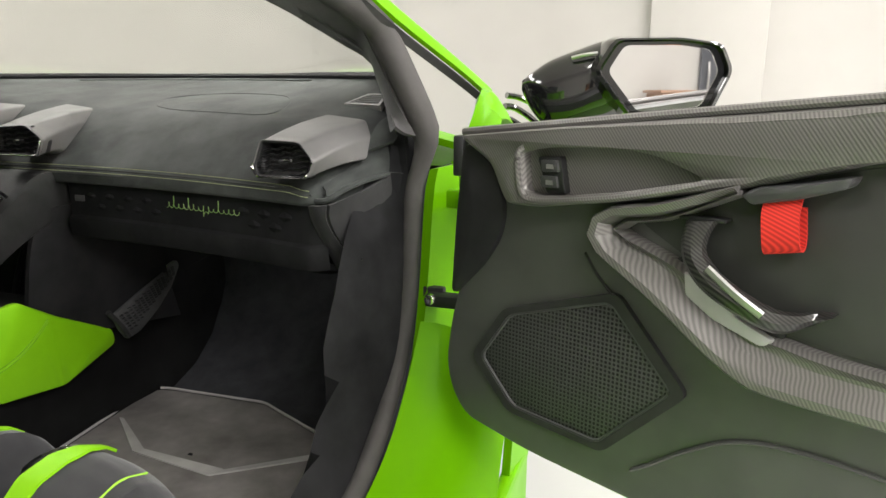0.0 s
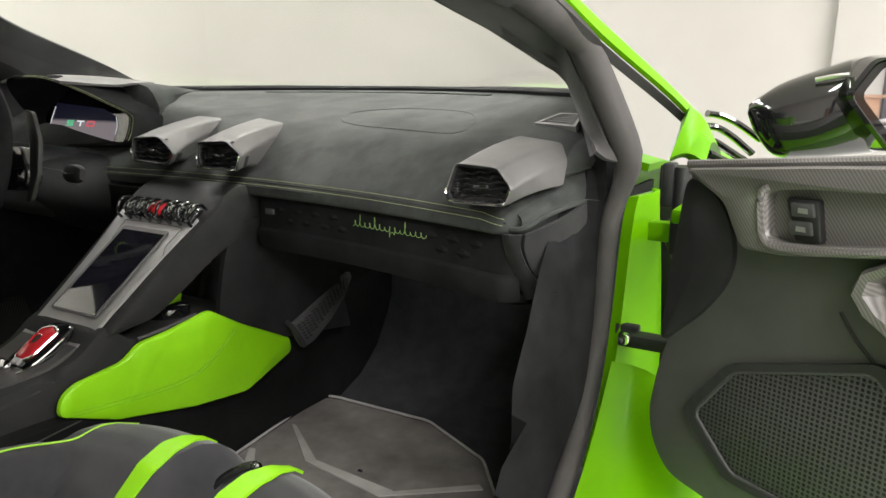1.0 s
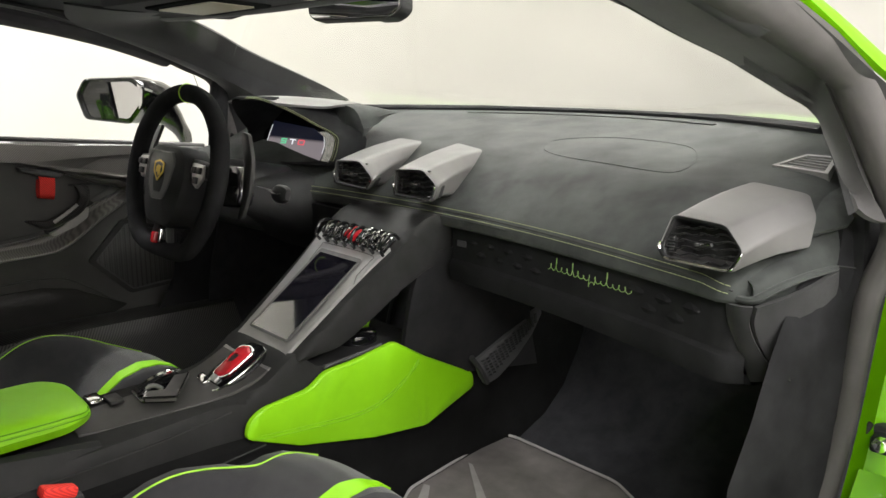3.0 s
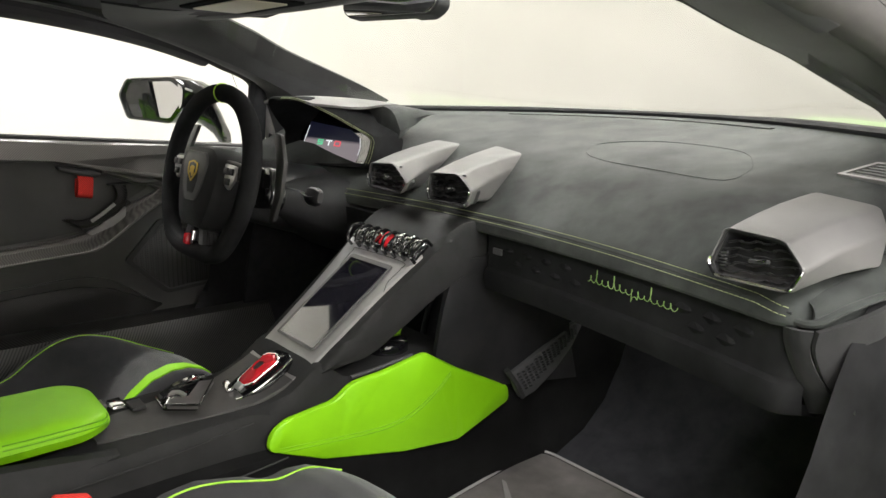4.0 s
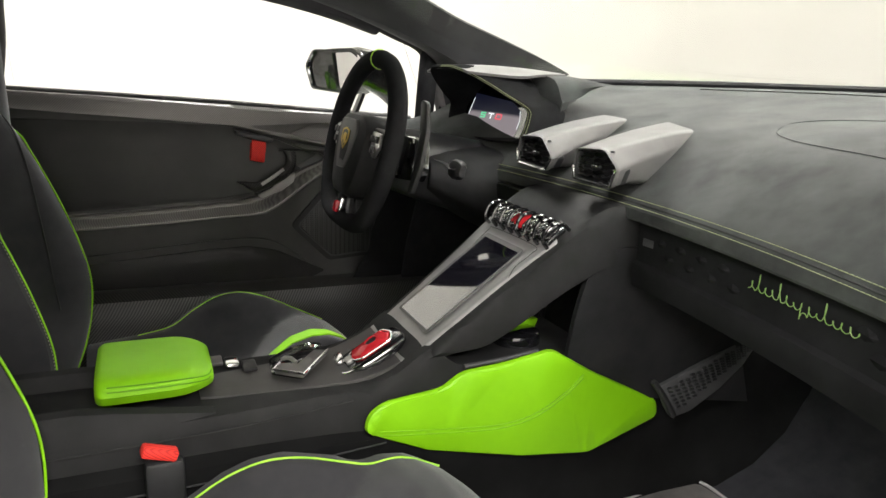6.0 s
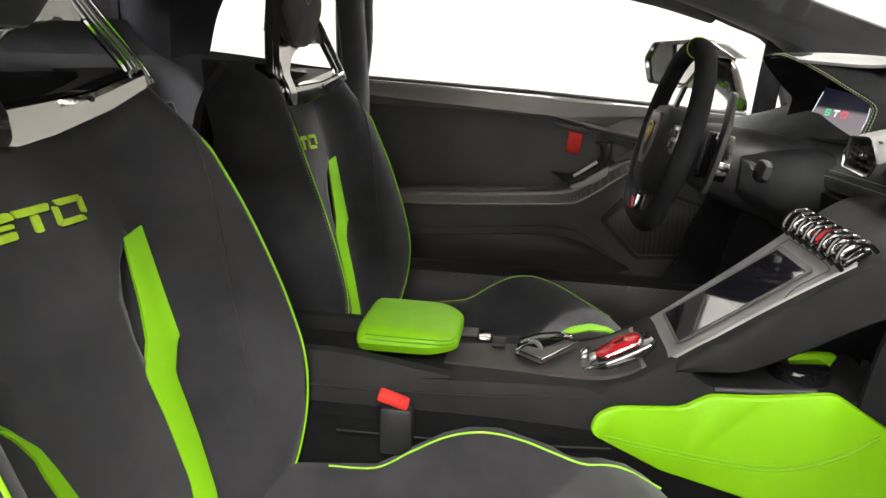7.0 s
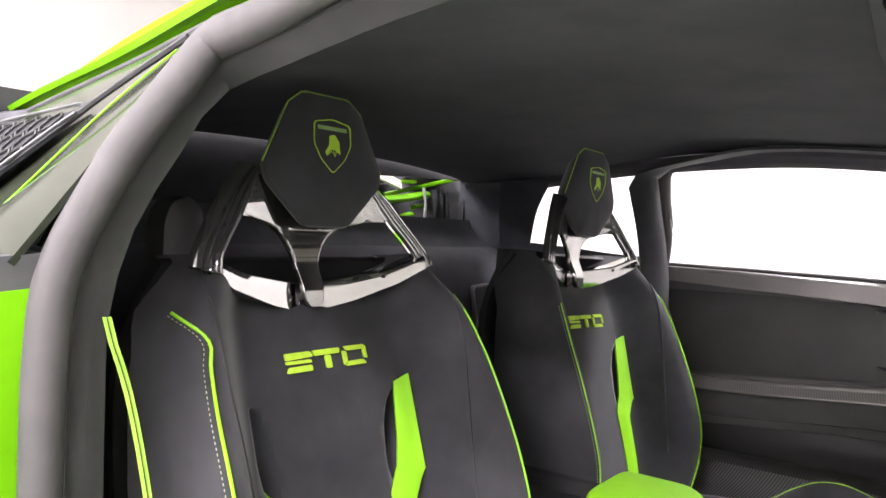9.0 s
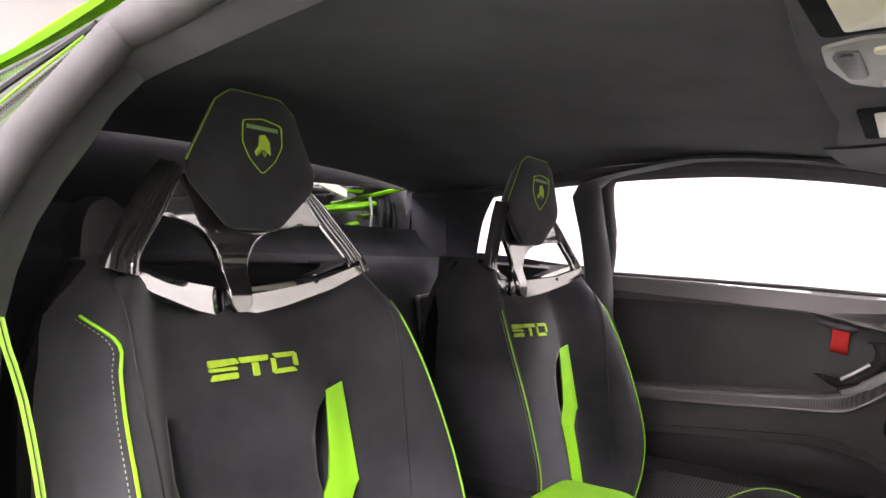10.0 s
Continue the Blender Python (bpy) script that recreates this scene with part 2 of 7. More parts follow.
def shell(rows, thick):
    """A sheet of rows of points given a thickness against its normal, closed round its rim."""
    bm = bmesh.new()
    add_grid(bm, rows)
    bm.normal_update()
    bmesh.ops.solidify(bm, geom=bm.faces[:], thickness=thick)
    return bm


def smooth_rows(sections, nu, nv):
    """Sections (each a few points) made into an even grid of nu by nv points."""
    rows = [spline(s, nv) for s in sections]
    cols = [spline([r[j] for r in rows], nu) for j in range(nv)]
    return [[cols[j][i] for j in range(nv)] for i in range(nu)]


def loft(sections, nu=24, nv=24, closed=True, caps=True):
    rows = [spline(s, nv, closed) for s in sections]
    cols = [spline([r[j] for r in rows], nu) for j in range(nv)]
    bm = bmesh.new()
    add_grid(bm, [[cols[j][i] for j in range(nv)] for i in range(nu)], closed, caps)
    return bm


def tube(pts, r, n=8, steps=0, closed=False, bm=None, flat=1.0, up=(0, 0, 1)):
    """A round or flattened tube along a smooth curve."""
    bm = bm or bmesh.new()
    line = spline(pts, steps or max(8, 6 * len(pts)), closed) if steps != -1 else [Vector(p) for p in pts]
    m = len(line)
    rows = []
    for i, p in enumerate(line):
        a = line[(i - 1) % m] if closed or i > 0 else p
        b = line[(i + 1) % m] if closed or i < m - 1 else p
        d = (b - a).normalized()
        side = d.cross(Vector(up))
        side = side.normalized() if side.length > 1e-4 else Vector((1, 0, 0))
        top = side.cross(d).normalized()
        rows.append([p + (side * math.cos(2 * math.pi * k / n) + top * flat * math.sin(2 * math.pi * k / n)) * (r(p) if callable(r) else r) for k in range(n)])
    if closed:
        rows.append(rows[0])
    add_grid(bm, rows, True, not closed)
    if closed:
        bmesh.ops.remove_doubles(bm, verts=bm.verts, dist=1e-6)
    return bm


def round_poly(poly, r, n=4):
    """A polygon with its corners rounded."""
    out = []
    k = len(poly)
    for i in range(k):
        a, b, c = (Vector(poly[(i + s) % k]) for s in (-1, 0, 1))
        ra = min(r, 0.45 * (a - b).length, 0.45 * (c - b).length)
        p, q = b + (a - b).normalized() * ra, b + (c - b).normalized() * ra
        for j in range(n + 1):
            u = j / n
            out.append((1 - u) ** 2 * p + 2 * u * (1 - u) * b + u * u * q)
    return out


def plate(poly, m, thick, bevel=0.002, r=0.0, bm=None, crown=0.0):
    """A polygon in the local x-y plane of m, extruded by thick along local z, its upper edge bevelled."""
    bm = bm or bmesh.new()
    pts = round_poly(poly, r) if r else [Vector(p) for p in poly]
    c = sum(pts, Vector((0, 0))) / len(pts)
    levels = [(0.0, 0.0), (0.0, thick - bevel), (bevel * 0.3, thick - bevel * 0.3), (bevel, thick)] if bevel else [(0.0, 0.0), (0.0, thick)]
    rows = []
    for inset, h in levels:
        row = []
        for p in pts:
            d = c - p
            q = p + d * min(0.9, inset / max(d.length, 1e-6))
            row.append(m @ Vector((q.x, q.y, h)))
        rows.append(row)
    vs = add_grid(bm, rows, True)
    bm.faces.new(vs[0])
    if crown:
        mid = bm.verts.new(m @ Vector((c.x, c.y, thick + crown)))
        top = vs[-1]
        for i in range(len(top)):
            bm.faces.new((top[i], top[(i + 1) % len(top)], mid))
    else:
        bm.faces.new(list(reversed(vs[-1])))
    return bm


def ring(outer, inner, m, thick, bm=None):
    """A flat frame between two loops of as many points, in the plane of m."""
    bm = bm or bmesh.new()
    rows = []
    for loop, h in ((outer, 0.0), (outer, thick), (inner, thick), (inner, 0.0), (outer, 0.0)):
        rows.append([m @ Vector((p[0], p[1], h)) for p in loop])
    add_grid(bm, rows, True)
    bmesh.ops.remove_doubles(bm, verts=bm.verts, dist=1e-6)
    return bm


def scaled(poly, s):
    c = sum((Vector(p) for p in poly), Vector((0, 0))) / len(poly)
    return [c + (Vector(p) - c) * s for p in poly]


def box(c, size, bevel=0.004, m=None, bm=None, seg=2):
    bm = bm or bmesh.new()
    g = bmesh.ops.create_cube(bm, size=1, matrix=(m or Matrix()) @ Matrix.Translation(c) @ Matrix.Diagonal((*size, 1)))
    if bevel:
        edges = list({e for v in g["verts"] for e in v.link_edges})
        bmesh.ops.bevel(bm, geom=edges, offset=bevel, segments=seg, affect="EDGES", profile=0.5)
    return bm


def cylinder(m, r, h, n=24, bevel=0.001, bm=None):
    return plate([(r * math.cos(2 * math.pi * i / n), r * math.sin(2 * math.pi * i / n)) for i in range(n)], m, h, bevel, bm=bm)


def frame_m(o, ex, ey):
    """A pose whose local x and y run along ex and ey."""
    x = Vector(ex).normalized()
    z = x.cross(Vector(ey)).normalized()
    y = z.cross(x)
    m = Matrix((x, y, z)).transposed().to_4x4()
    m.translation = Vector(o)
    return m


def cut(ob, cutters):
    """Takes the cutters' shapes out of ob's mesh for good."""
    for c in cutters:
        mod = ob.modifiers.new("cut", "BOOLEAN")
        mod.operation, mod.solver, mod.object = "DIFFERENCE", "EXACT", c
    bpy.context.view_layer.update()
    me = bpy.data.meshes.new_from_object(ob.evaluated_get(bpy.context.evaluated_depsgraph_get()))
    ob.modifiers.clear()
    old = ob.data
    ob.data = me
    bpy.data.meshes.remove(old)
    for c in cutters:
        d = c.data
        bpy.data.objects.remove(c)
        bpy.data.meshes.remove(d)
    return ob


def lerp(table, x):
    xs = [r[0] for r in table]
    return float(np.interp(x, xs, [r[1] for r in table]))


# ---------- showroom ----------
RX0, RX1, RY0, RY1, RZ = -3.6, 6.0, -7.0, 5.95, 3.4
structure("floor", box(((RX0 + RX1) / 2, (RY0 + RY1) / 2, -0.05), (RX1 - RX0 + 0.4, RY1 - RY0 + 0.4, 0.1), 0), FLOOR_GREY, "polished light grey showroom floor", "floor")
structure("ceiling", box(((RX0 + RX1) / 2, (RY0 + RY1) / 2, RZ + 0.05), (RX1 - RX0 + 0.4, RY1 - RY0 + 0.4, 0.1), 0), WALL_PAINT, "plain white showroom ceiling", "ceiling")
structure("wall_front", box(((RX0 + RX1) / 2, RY1 + 0.1, RZ / 2), (RX1 - RX0 + 0.4, 0.2, RZ), 0), WALL_DIMMED, "plain off-white wall ahead of the car", "wall")
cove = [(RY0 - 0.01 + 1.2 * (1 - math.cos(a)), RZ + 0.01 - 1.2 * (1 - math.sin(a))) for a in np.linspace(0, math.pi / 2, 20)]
structure("ceiling_cove", shell([[Vector((x, y, z)) for y, z in cove] for x in (RX0, (RX0 + RX1) / 2, RX1)], 0.02), WALL_DIMMED, "rounded white cove between wall and ceiling", "ceiling")
structure("wall_back", box(((RX0 + RX1) / 2, RY0 - 0.1, RZ / 2), (RX1 - RX0 + 0.4, 0.2, RZ), 0), WALL_DIMMED, "plain off-white wall behind the car", "wall")
structure("wall_left", box((RX0 - 0.1, (RY0 + RY1) / 2, RZ / 2), (0.2, RY1 - RY0, RZ), 0), WALL_DIMMED, "bright white wall beside the driver's door", "wall")
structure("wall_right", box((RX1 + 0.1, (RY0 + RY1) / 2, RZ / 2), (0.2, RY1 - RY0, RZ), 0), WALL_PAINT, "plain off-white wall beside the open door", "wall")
cove = [(RX0 - 0.01 + 1.8 * (1 - math.cos(a)), RY1 + 0.01 - 1.8 * (1 - math.sin(a))) for a in np.linspace(0, math.pi / 2, 24)]
structure("wall_corner", shell([[Vector((x, y, z)) for x, y in cove] for z in (0.0, RZ / 2, RZ)], 0.02), WALL_DIMMED, "rounded off-white corner of the showroom wall", "wall")
structure("wall_column", box((1.4, RY1 - 0.06, RZ / 2), (0.84, 0.12, RZ), 0.01), WALL_DIMMED, "shallow white column on the wall", "column")
# Glowing panels for the added lamps; none of them is in view
for lx, ly, watts in FILL_LAMPS:
    lamp = thing("added_light_panel", "added white panel light on the unseen ceiling", "ceiling light", "ceiling lights", pose(lx, ly, 3.4))
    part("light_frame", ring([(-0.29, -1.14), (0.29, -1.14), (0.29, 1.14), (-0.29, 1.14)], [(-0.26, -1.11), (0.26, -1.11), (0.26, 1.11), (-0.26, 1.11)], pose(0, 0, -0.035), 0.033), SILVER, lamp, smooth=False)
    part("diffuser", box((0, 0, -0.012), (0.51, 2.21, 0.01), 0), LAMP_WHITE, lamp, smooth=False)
cab = thing("sideboard", "brown and orange wooden sideboard against the wall", "sideboard", m=pose(4.68, -6.6, 0))
part("carcass", box((0, 0, 0.68), (0.42, 0.5, 0.44), 0.008), BROWN_WOOD, cab)
part("drawer_front", box((0, 0.0, 0.25), (0.40, 0.48, 0.40), 0.008), ORANGE_WOOD, cab, "orange wood front")
part("sideboard_top", box((0, 0, 0.92), (0.50, 0.56, 0.035), 0.006), BROWN_WOOD, cab)
dd = thing("double_door", "dark grey closed showroom door", "door", m=pose(5.5, -6.95, 0))
part("door_leaf", box((0, 0, 1.1), (0.56, 0.06, 2.2), 0.006), DARK_DOOR, dd)
part("door_pull", tube([(-0.20, 0.08, 0.9), (-0.20, 0.1, 1.1), (-0.20, 0.08, 1.3)], 0.015), SILVER, dd)

# ---------- car body ----------
car = thing("sports_car", "lime green sports car with its passenger door open", "car")
# the loop of the right door opening, and its mirror on the closed side
OPENING_LEFT = [(0.735, 0.995, 0.965), (0.765, 1.04, 0.885), (0.797, 1.08, 0.79), (0.803, 1.05, 0.70), (0.803, 1.025, 0.55), (0.80, 0.99, 0.45),
           (0.80, 0.91, 0.375), (0.80, 0.80, 0.315), (0.80, 0.60, 0.285), (0.80, 0.35, 0.285), (0.785, 0.18, 0.33), (0.752, 0.105, 0.45),
           (0.738, 0.09, 0.65), (0.735, 0.09, 0.78), (0.726, 0.095, 0.860), (0.682, 0.10, 0.942), (0.636, 0.10, 1.016), (0.600, 0.115, 1.078),
           (0.612, 0.20, 1.105), (0.62, 0.36, 1.112), (0.64, 0.55, 1.095), (0.675, 0.75, 1.053), (0.71, 0.90, 1.003)]
OPENING = [(0.738, 1.012, 0.976), (0.752, 1.035, 0.945), (0.776, 1.044, 0.893), (0.804, 1.055, 0.825), (0.810, 1.058, 0.79), (0.799, 1.055, 0.745), (0.790, 1.05, 0.70), (0.790, 1.025, 0.55), (0.788, 0.99, 0.45),
           (0.790, 0.91, 0.375), (0.792, 0.80, 0.315), (0.80, 0.60, 0.285), (0.80, 0.35, 0.285), (0.79, 0.18, 0.33), (0.766, 0.10, 0.45),
           (0.749, 0.090, 0.65), (0.746, 0.091, 0.78), (0.736, 0.096, 0.860), (0.693, 0.101, 0.951), (0.645, 0.104, 1.022), (0.608, 0.110, 1.075),
           (0.602, 0.124, 1.086), (0.606, 0.20, 1.090), (0.619, 0.36, 1.104), (0.642, 0.55, 1.095), (0.684, 0.75, 1.051), (0.713, 0.90, 1.014)]


def mirrored(pts):
    return [(-p[0], *p[1:]) for p in pts]


def seal_radius(p):
    """The seal swells behind the seat and on the open windscreen pillar."""
    k = min(1, max(0, (0.30 - p.y) / 0.15)) * min(1, max(0, (p.z - 0.5) / 0.2))
    front = min(1, max(0, (p.y - 0.5) / 0.3)) * min(1, max(0, (p.z - 0.76) / 0.05)) if p.x > 0 else 0
    return 0.0165 + (0.0045 if p.x > 0 else 0.003) * k + 0.0085 * front


for side in (1, -1):
    loop = OPENING if side > 0 else [(-x - (0.03 if y < 0.3 and z > 0.9 else 0.015 if y < 0.3 and z > 0.8 else 0), y - (0.03 * (1.085 - z) / 0.22 if y < 0.13 and z > 0.75 else 0), z) for x, y, z in OPENING_LEFT]
    part("door_seal", tube(loop, seal_radius, 12, 150, True, flat=0.9, up=(1, 0, 0)), LEATHER_GREY, car, "grey moulded seal round the door opening")
part("seal_seam", tube([(x - 0.0135, y + 0.0145, z) for x, y, z in OPENING[15:22]], 0.0013, 5, 60), RUBBER, car, "dark seam along the seal")


def strip(name, a, b, mat, label="", n=30, thick=0.006, parent=None, bulge=None):
    """A sheet between two curves of as many points, with an optional bulge across it."""
    la, lb = spline(a, n), spline(b, n)
    rows = []
    for p, q in zip(la, lb):
        row = []
        for j in range(7):
            u = j / 6
            row.append(p.lerp(q, u) + (Vector(bulge) * math.sin(math.pi * u) if bulge else Vector((0, 0, 0))))
        rows.append(row)
    return part(name, shell(rows, thick), mat, parent or car, label)


for s in (1, -1):
    def f(pts):
        return pts if s > 0 else mirrored(pts)
    # inner trim of the windscreen pillar, from the cowl to the roof
    if s > 0:
        crease = [(0.798, 1.035, 0.80), (0.772, 1.035, 0.855), (0.745, 1.033, 0.915), (0.713, 1.027, 0.974), (0.703, 0.95, 0.991), (0.690, 0.86, 1.010), (0.675, 0.75, 1.035), (0.64, 0.55, 1.088), (0.61, 0.36, 1.11)]
        inner = [(0.772, 1.015, 0.812), (0.735, 1.08, 0.855), (0.700, 1.13, 0.893), (0.671, 1.17, 0.923), (0.656, 1.10, 0.947), (0.628, 0.98, 0.986), (0.608, 0.87, 1.012), (0.585, 0.66, 1.060), (0.56, 0.36, 1.105)]
        far = [(0.735, 1.20, 0.84), (0.72, 1.24, 0.87), (0.70, 1.27, 0.89), (0.672, 1.215, 0.935), (0.645, 1.15, 0.962), (0.605, 1.02, 1.008), (0.55, 0.91, 1.042), (0.47, 0.83, 1.072), (0.25, 0.80, 1.098)]
        strip("pillar_trim", crease, inner, LIT_PILLAR_SUEDE, "dark suede windscreen pillar trim", n=60, bulge=(0, -0.004, -0.003))
        strip("windscreen_pillar", inner, far, SUEDE, "black suede pillar face", n=60, thick=0.008, bulge=(0, 0, 0.004))
    else:
        strip("pillar_trim", f([(0.79, 1.09, 0.795), (0.765, 1.05, 0.88), (0.735, 1.0, 0.962), (0.705, 0.90, 1.005), (0.67, 0.75, 1.055), (0.635, 0.55, 1.098), (0.61, 0.36, 1.115)]),
              f([(0.715, 1.16, 0.80), (0.690, 1.13, 0.895), (0.668, 1.06, 0.935), (0.645, 0.93, 0.985), (0.615, 0.76, 1.035), (0.585, 0.58, 1.075), (0.56, 0.36, 1.105)]), SUEDE, "black suede windscreen pillar trim", bulge=(0, -0.012, -0.008))
        strip("windscreen_pillar", f([(0.735, 1.14, 0.86), (0.690, 1.13, 0.89), (0.668, 1.06, 0.935), (0.645, 0.93, 0.985), (0.615, 0.76, 1.035), (0.585, 0.62, 1.065), (0.50, 0.58, 1.09)]),
              [(-0.705, 1.41, 0.920), (-0.66, 1.293, 0.956), (-0.62, 1.164, 0.990), (-0.58, 1.017, 1.030), (-0.54, 0.915, 1.063), (-0.50, 0.809, 1.095), (-0.38, 0.80, 1.098)], SUEDE, "black suede pillar face", thick=0.008, bulge=(0, 0.01, -0.012))
    # rear pillar trim behind the seat
    strip("rear_pillar_trim", [(0.735, 0.095, 0.32), (0.735, 0.095, 0.65), (0.732, 0.095, 0.80), (0.722, 0.095, 0.85), (0.702, 0.097, 0.908), (0.662, 0.10, 0.97), (0.622, 0.10, 1.03), (0.592, 0.115, 1.070), (0.594, 0.20, 1.074), (0.602, 0.36, 1.090), (0.622, 0.55, 1.082), (0.65, 0.70, 1.052)] if s > 0 else f([(0.725, 0.085, 0.32), (0.722, 0.085, 0.65), (0.718, 0.085, 0.80), (0.706, 0.085, 0.855), (0.664, 0.09, 0.935), (0.62, 0.095, 1.005), (0.585, 0.115, 1.065), (0.59, 0.25, 1.09), (0.60, 0.36, 1.10), (0.62, 0.55, 1.082), (0.65, 0.70, 1.052)]),
          [(0.68, 0.06, 0.32), (0.68, 0.06, 0.65), (0.678, 0.06, 0.81), (0.668, 0.06, 0.85), (0.65, 0.06, 0.90), (0.624, 0.06, 0.945), (0.595, 0.062, 0.99), (0.566, 0.07, 1.04), (0.562, 0.2, 1.062), (0.566, 0.36, 1.078), (0.590, 0.55, 1.074), (0.625, 0.70, 1.048)] if s > 0 else f([(0.645, 0.045, 0.32), (0.645, 0.045, 0.65), (0.645, 0.045, 0.80), (0.636, 0.045, 0.868), (0.598, 0.05, 0.94), (0.558, 0.055, 1.0), (0.527, 0.075, 1.055), (0.525, 0.25, 1.09), (0.54, 0.36, 1.10), (0.57, 0.55, 1.086), (0.61, 0.70, 1.056)]), LIT_PILLAR_SUEDE if s > 0 else SUEDE, "dark suede rear pillar trim", bulge=(0, 0.012, 0))
    # sill and hinge pillar in body colour
    strip("sill", f([(0.815, 1.02, 0.50), (0.812, 0.93, 0.375), (0.812, 0.80, 0.30), (0.812, 0.60, 0.272), (0.812, 0.3, 0.272), (0.80, 0.1, 0.34)]),
          f([(0.95, 1.05, 0.40), (0.95, 0.97, 0.30), (0.96, 0.85, 0.22), (0.96, 0.60, 0.20), (0.96, 0.3, 0.20), (0.95, 0.05, 0.26)]), GREEN_PAINT, "lime green painted door sill", bulge=(0.0, 0.0, 0.03), thick=0.02)
    part("sill_panel", box((s * 0.95, 0.45, 0.155), (0.03, 1.5, 0.13), 0.01), GREEN_PAINT, car)
    strip("hinge_pillar", f([(0.808, 1.08, 0.745), (0.806, 1.06, 0.70), (0.805, 1.035, 0.55), (0.803, 1.0, 0.44), (0.805, 0.93, 0.37)]),
          f([(0.838, 1.13, 0.755), (0.843, 1.125, 0.70), (0.858, 1.11, 0.55), (0.866, 1.09, 0.43), (0.90, 1.06, 0.30)]), GREEN_PAINT, "lime green hinge pillar", bulge=(0.006, 0.018, 0), thick=0.02)
    # Black sheet across the hinge gap, the gap's shade given as colour
    part("hinge_gap", box((s * 0.900, 1.155, 0.56), (0.125, 0.02, 0.46), 0.004), PLASTIC, car, "black sheet standing in for the dark hinge gap")
    if s > 0:
        strip("rear_jamb", f([(0.748, 0.085, 0.84), (0.752, 0.08, 0.65), (0.768, 0.10, 0.45), (0.795, 0.17, 0.32)]),
              f([(0.93, -0.02, 0.82), (0.95, 0.0, 0.65), (0.95, 0.0, 0.45), (0.95, 0.05, 0.28)]), GREEN_PAINT, "lime green rear door jamb", bulge=(0.0, 0.03, 0), thick=0.02)
        strip("jamb_cap", f([(0.745, 0.09, 0.870), (0.750, 0.085, 0.84), (0.750, 0.085, 0.81)]), f([(0.90, 0.0, 0.855), (0.92, -0.01, 0.83), (0.92, -0.01, 0.80)]), PLASTIC_GREY, "grey plastic cap on the jamb", thick=0.01, bulge=(0, 0.02, 0))
    # roof rail and outer windscreen pillar
    strip("roof_rail", f([(0.578, -0.75, 1.035), (0.586, -0.40, 1.080), (0.594, -0.10, 1.101), (0.608, 0.12, 1.119), (0.625, 0.36, 1.135), (0.65, 0.55, 1.125), (0.69, 0.76, 1.08), (0.73, 0.92, 1.025), (0.765, 1.04, 0.97), (0.82, 1.20, 0.90), (0.85, 1.30, 0.855)]),
          f([(0.56, -0.75, 1.036), (0.565, -0.40, 1.080), (0.572, -0.10, 1.102), (0.575, 0.12, 1.122), (0.55, 0.36, 1.16), (0.56, 0.58, 1.145), (0.645, 0.80, 1.098), (0.712, 0.97, 1.040), (0.757, 1.08, 0.985), (0.808, 1.24, 0.915), (0.838, 1.34, 0.870)]), GREEN_PAINT, "lime green roof rail", n=50, thick=0.008, bulge=(0, 0, 0.005))
    strip("window_gasket", f([(0.64, 0.55, 1.112), (0.682, 0.76, 1.066), (0.722, 0.92, 1.012), (0.757, 1.04, 0.957), (0.812, 1.20, 0.888), (0.84, 1.28, 0.85)]),
          f([(0.65, 0.55, 1.122), (0.692, 0.765, 1.076), (0.732, 0.925, 1.02), (0.767, 1.045, 0.966), (0.822, 1.205, 0.896), (0.85, 1.285, 0.858)]), RUBBER, thick=0.012)
    part("quarter_glass", shell([[Vector(p) for p in r] for r in (f([(0.745, 1.0, 0.965), (0.79, 1.13, 0.915), (0.835, 1.27, 0.855)]), f([(0.775, 1.045, 0.88), (0.80, 1.12, 0.86), (0.838, 1.26, 0.83)]), f([(0.805, 1.085, 0.80), (0.82, 1.15, 0.80), (0.84, 1.25, 0.80)]))], 0.004), SIDE_GLASS, car, "clear fixed quarter glass").visible_shadow = False
    # front wing behind the mirror, with its louvres
    strip("front_wing", f([(0.852, 1.14, 0.80), (0.868, 1.18, 0.875), (0.84, 1.30, 0.862), (0.80, 1.45, 0.80), (0.78, 1.8, 0.77), (0.75, 2.3, 0.68)]),
          f([(0.903, 1.15, 0.795), (0.905, 1.18, 0.825), (0.900, 1.30, 0.81), (0.90, 1.45, 0.77), (0.95, 1.8, 0.73), (0.95, 2.3, 0.66)]), GREEN_PAINT, "lime green front wing", thick=0.02, bulge=(0, 0, 0.012))
    part("wing_side", shell(smooth_rows([[Vector(q) for q in f([(0.915, 1.15, 0.79), (0.94, 1.15, 0.6), (0.955, 1.12, 0.4), (0.955, 1.08, 0.22)])],
                                          [Vector(q) for q in f([(0.935, 1.26, 0.79), (0.965, 1.26, 0.62), (0.97, 1.24, 0.4), (0.965, 1.2, 0.2)])],
                                          [Vector(q) for q in f([(0.955, 1.42, 0.77), (0.975, 1.42, 0.7), (0.975, 1.42, 0.68), (0.975, 1.42, 0.66)])]], 12, 10), 0.015), GREEN_PAINT, car)
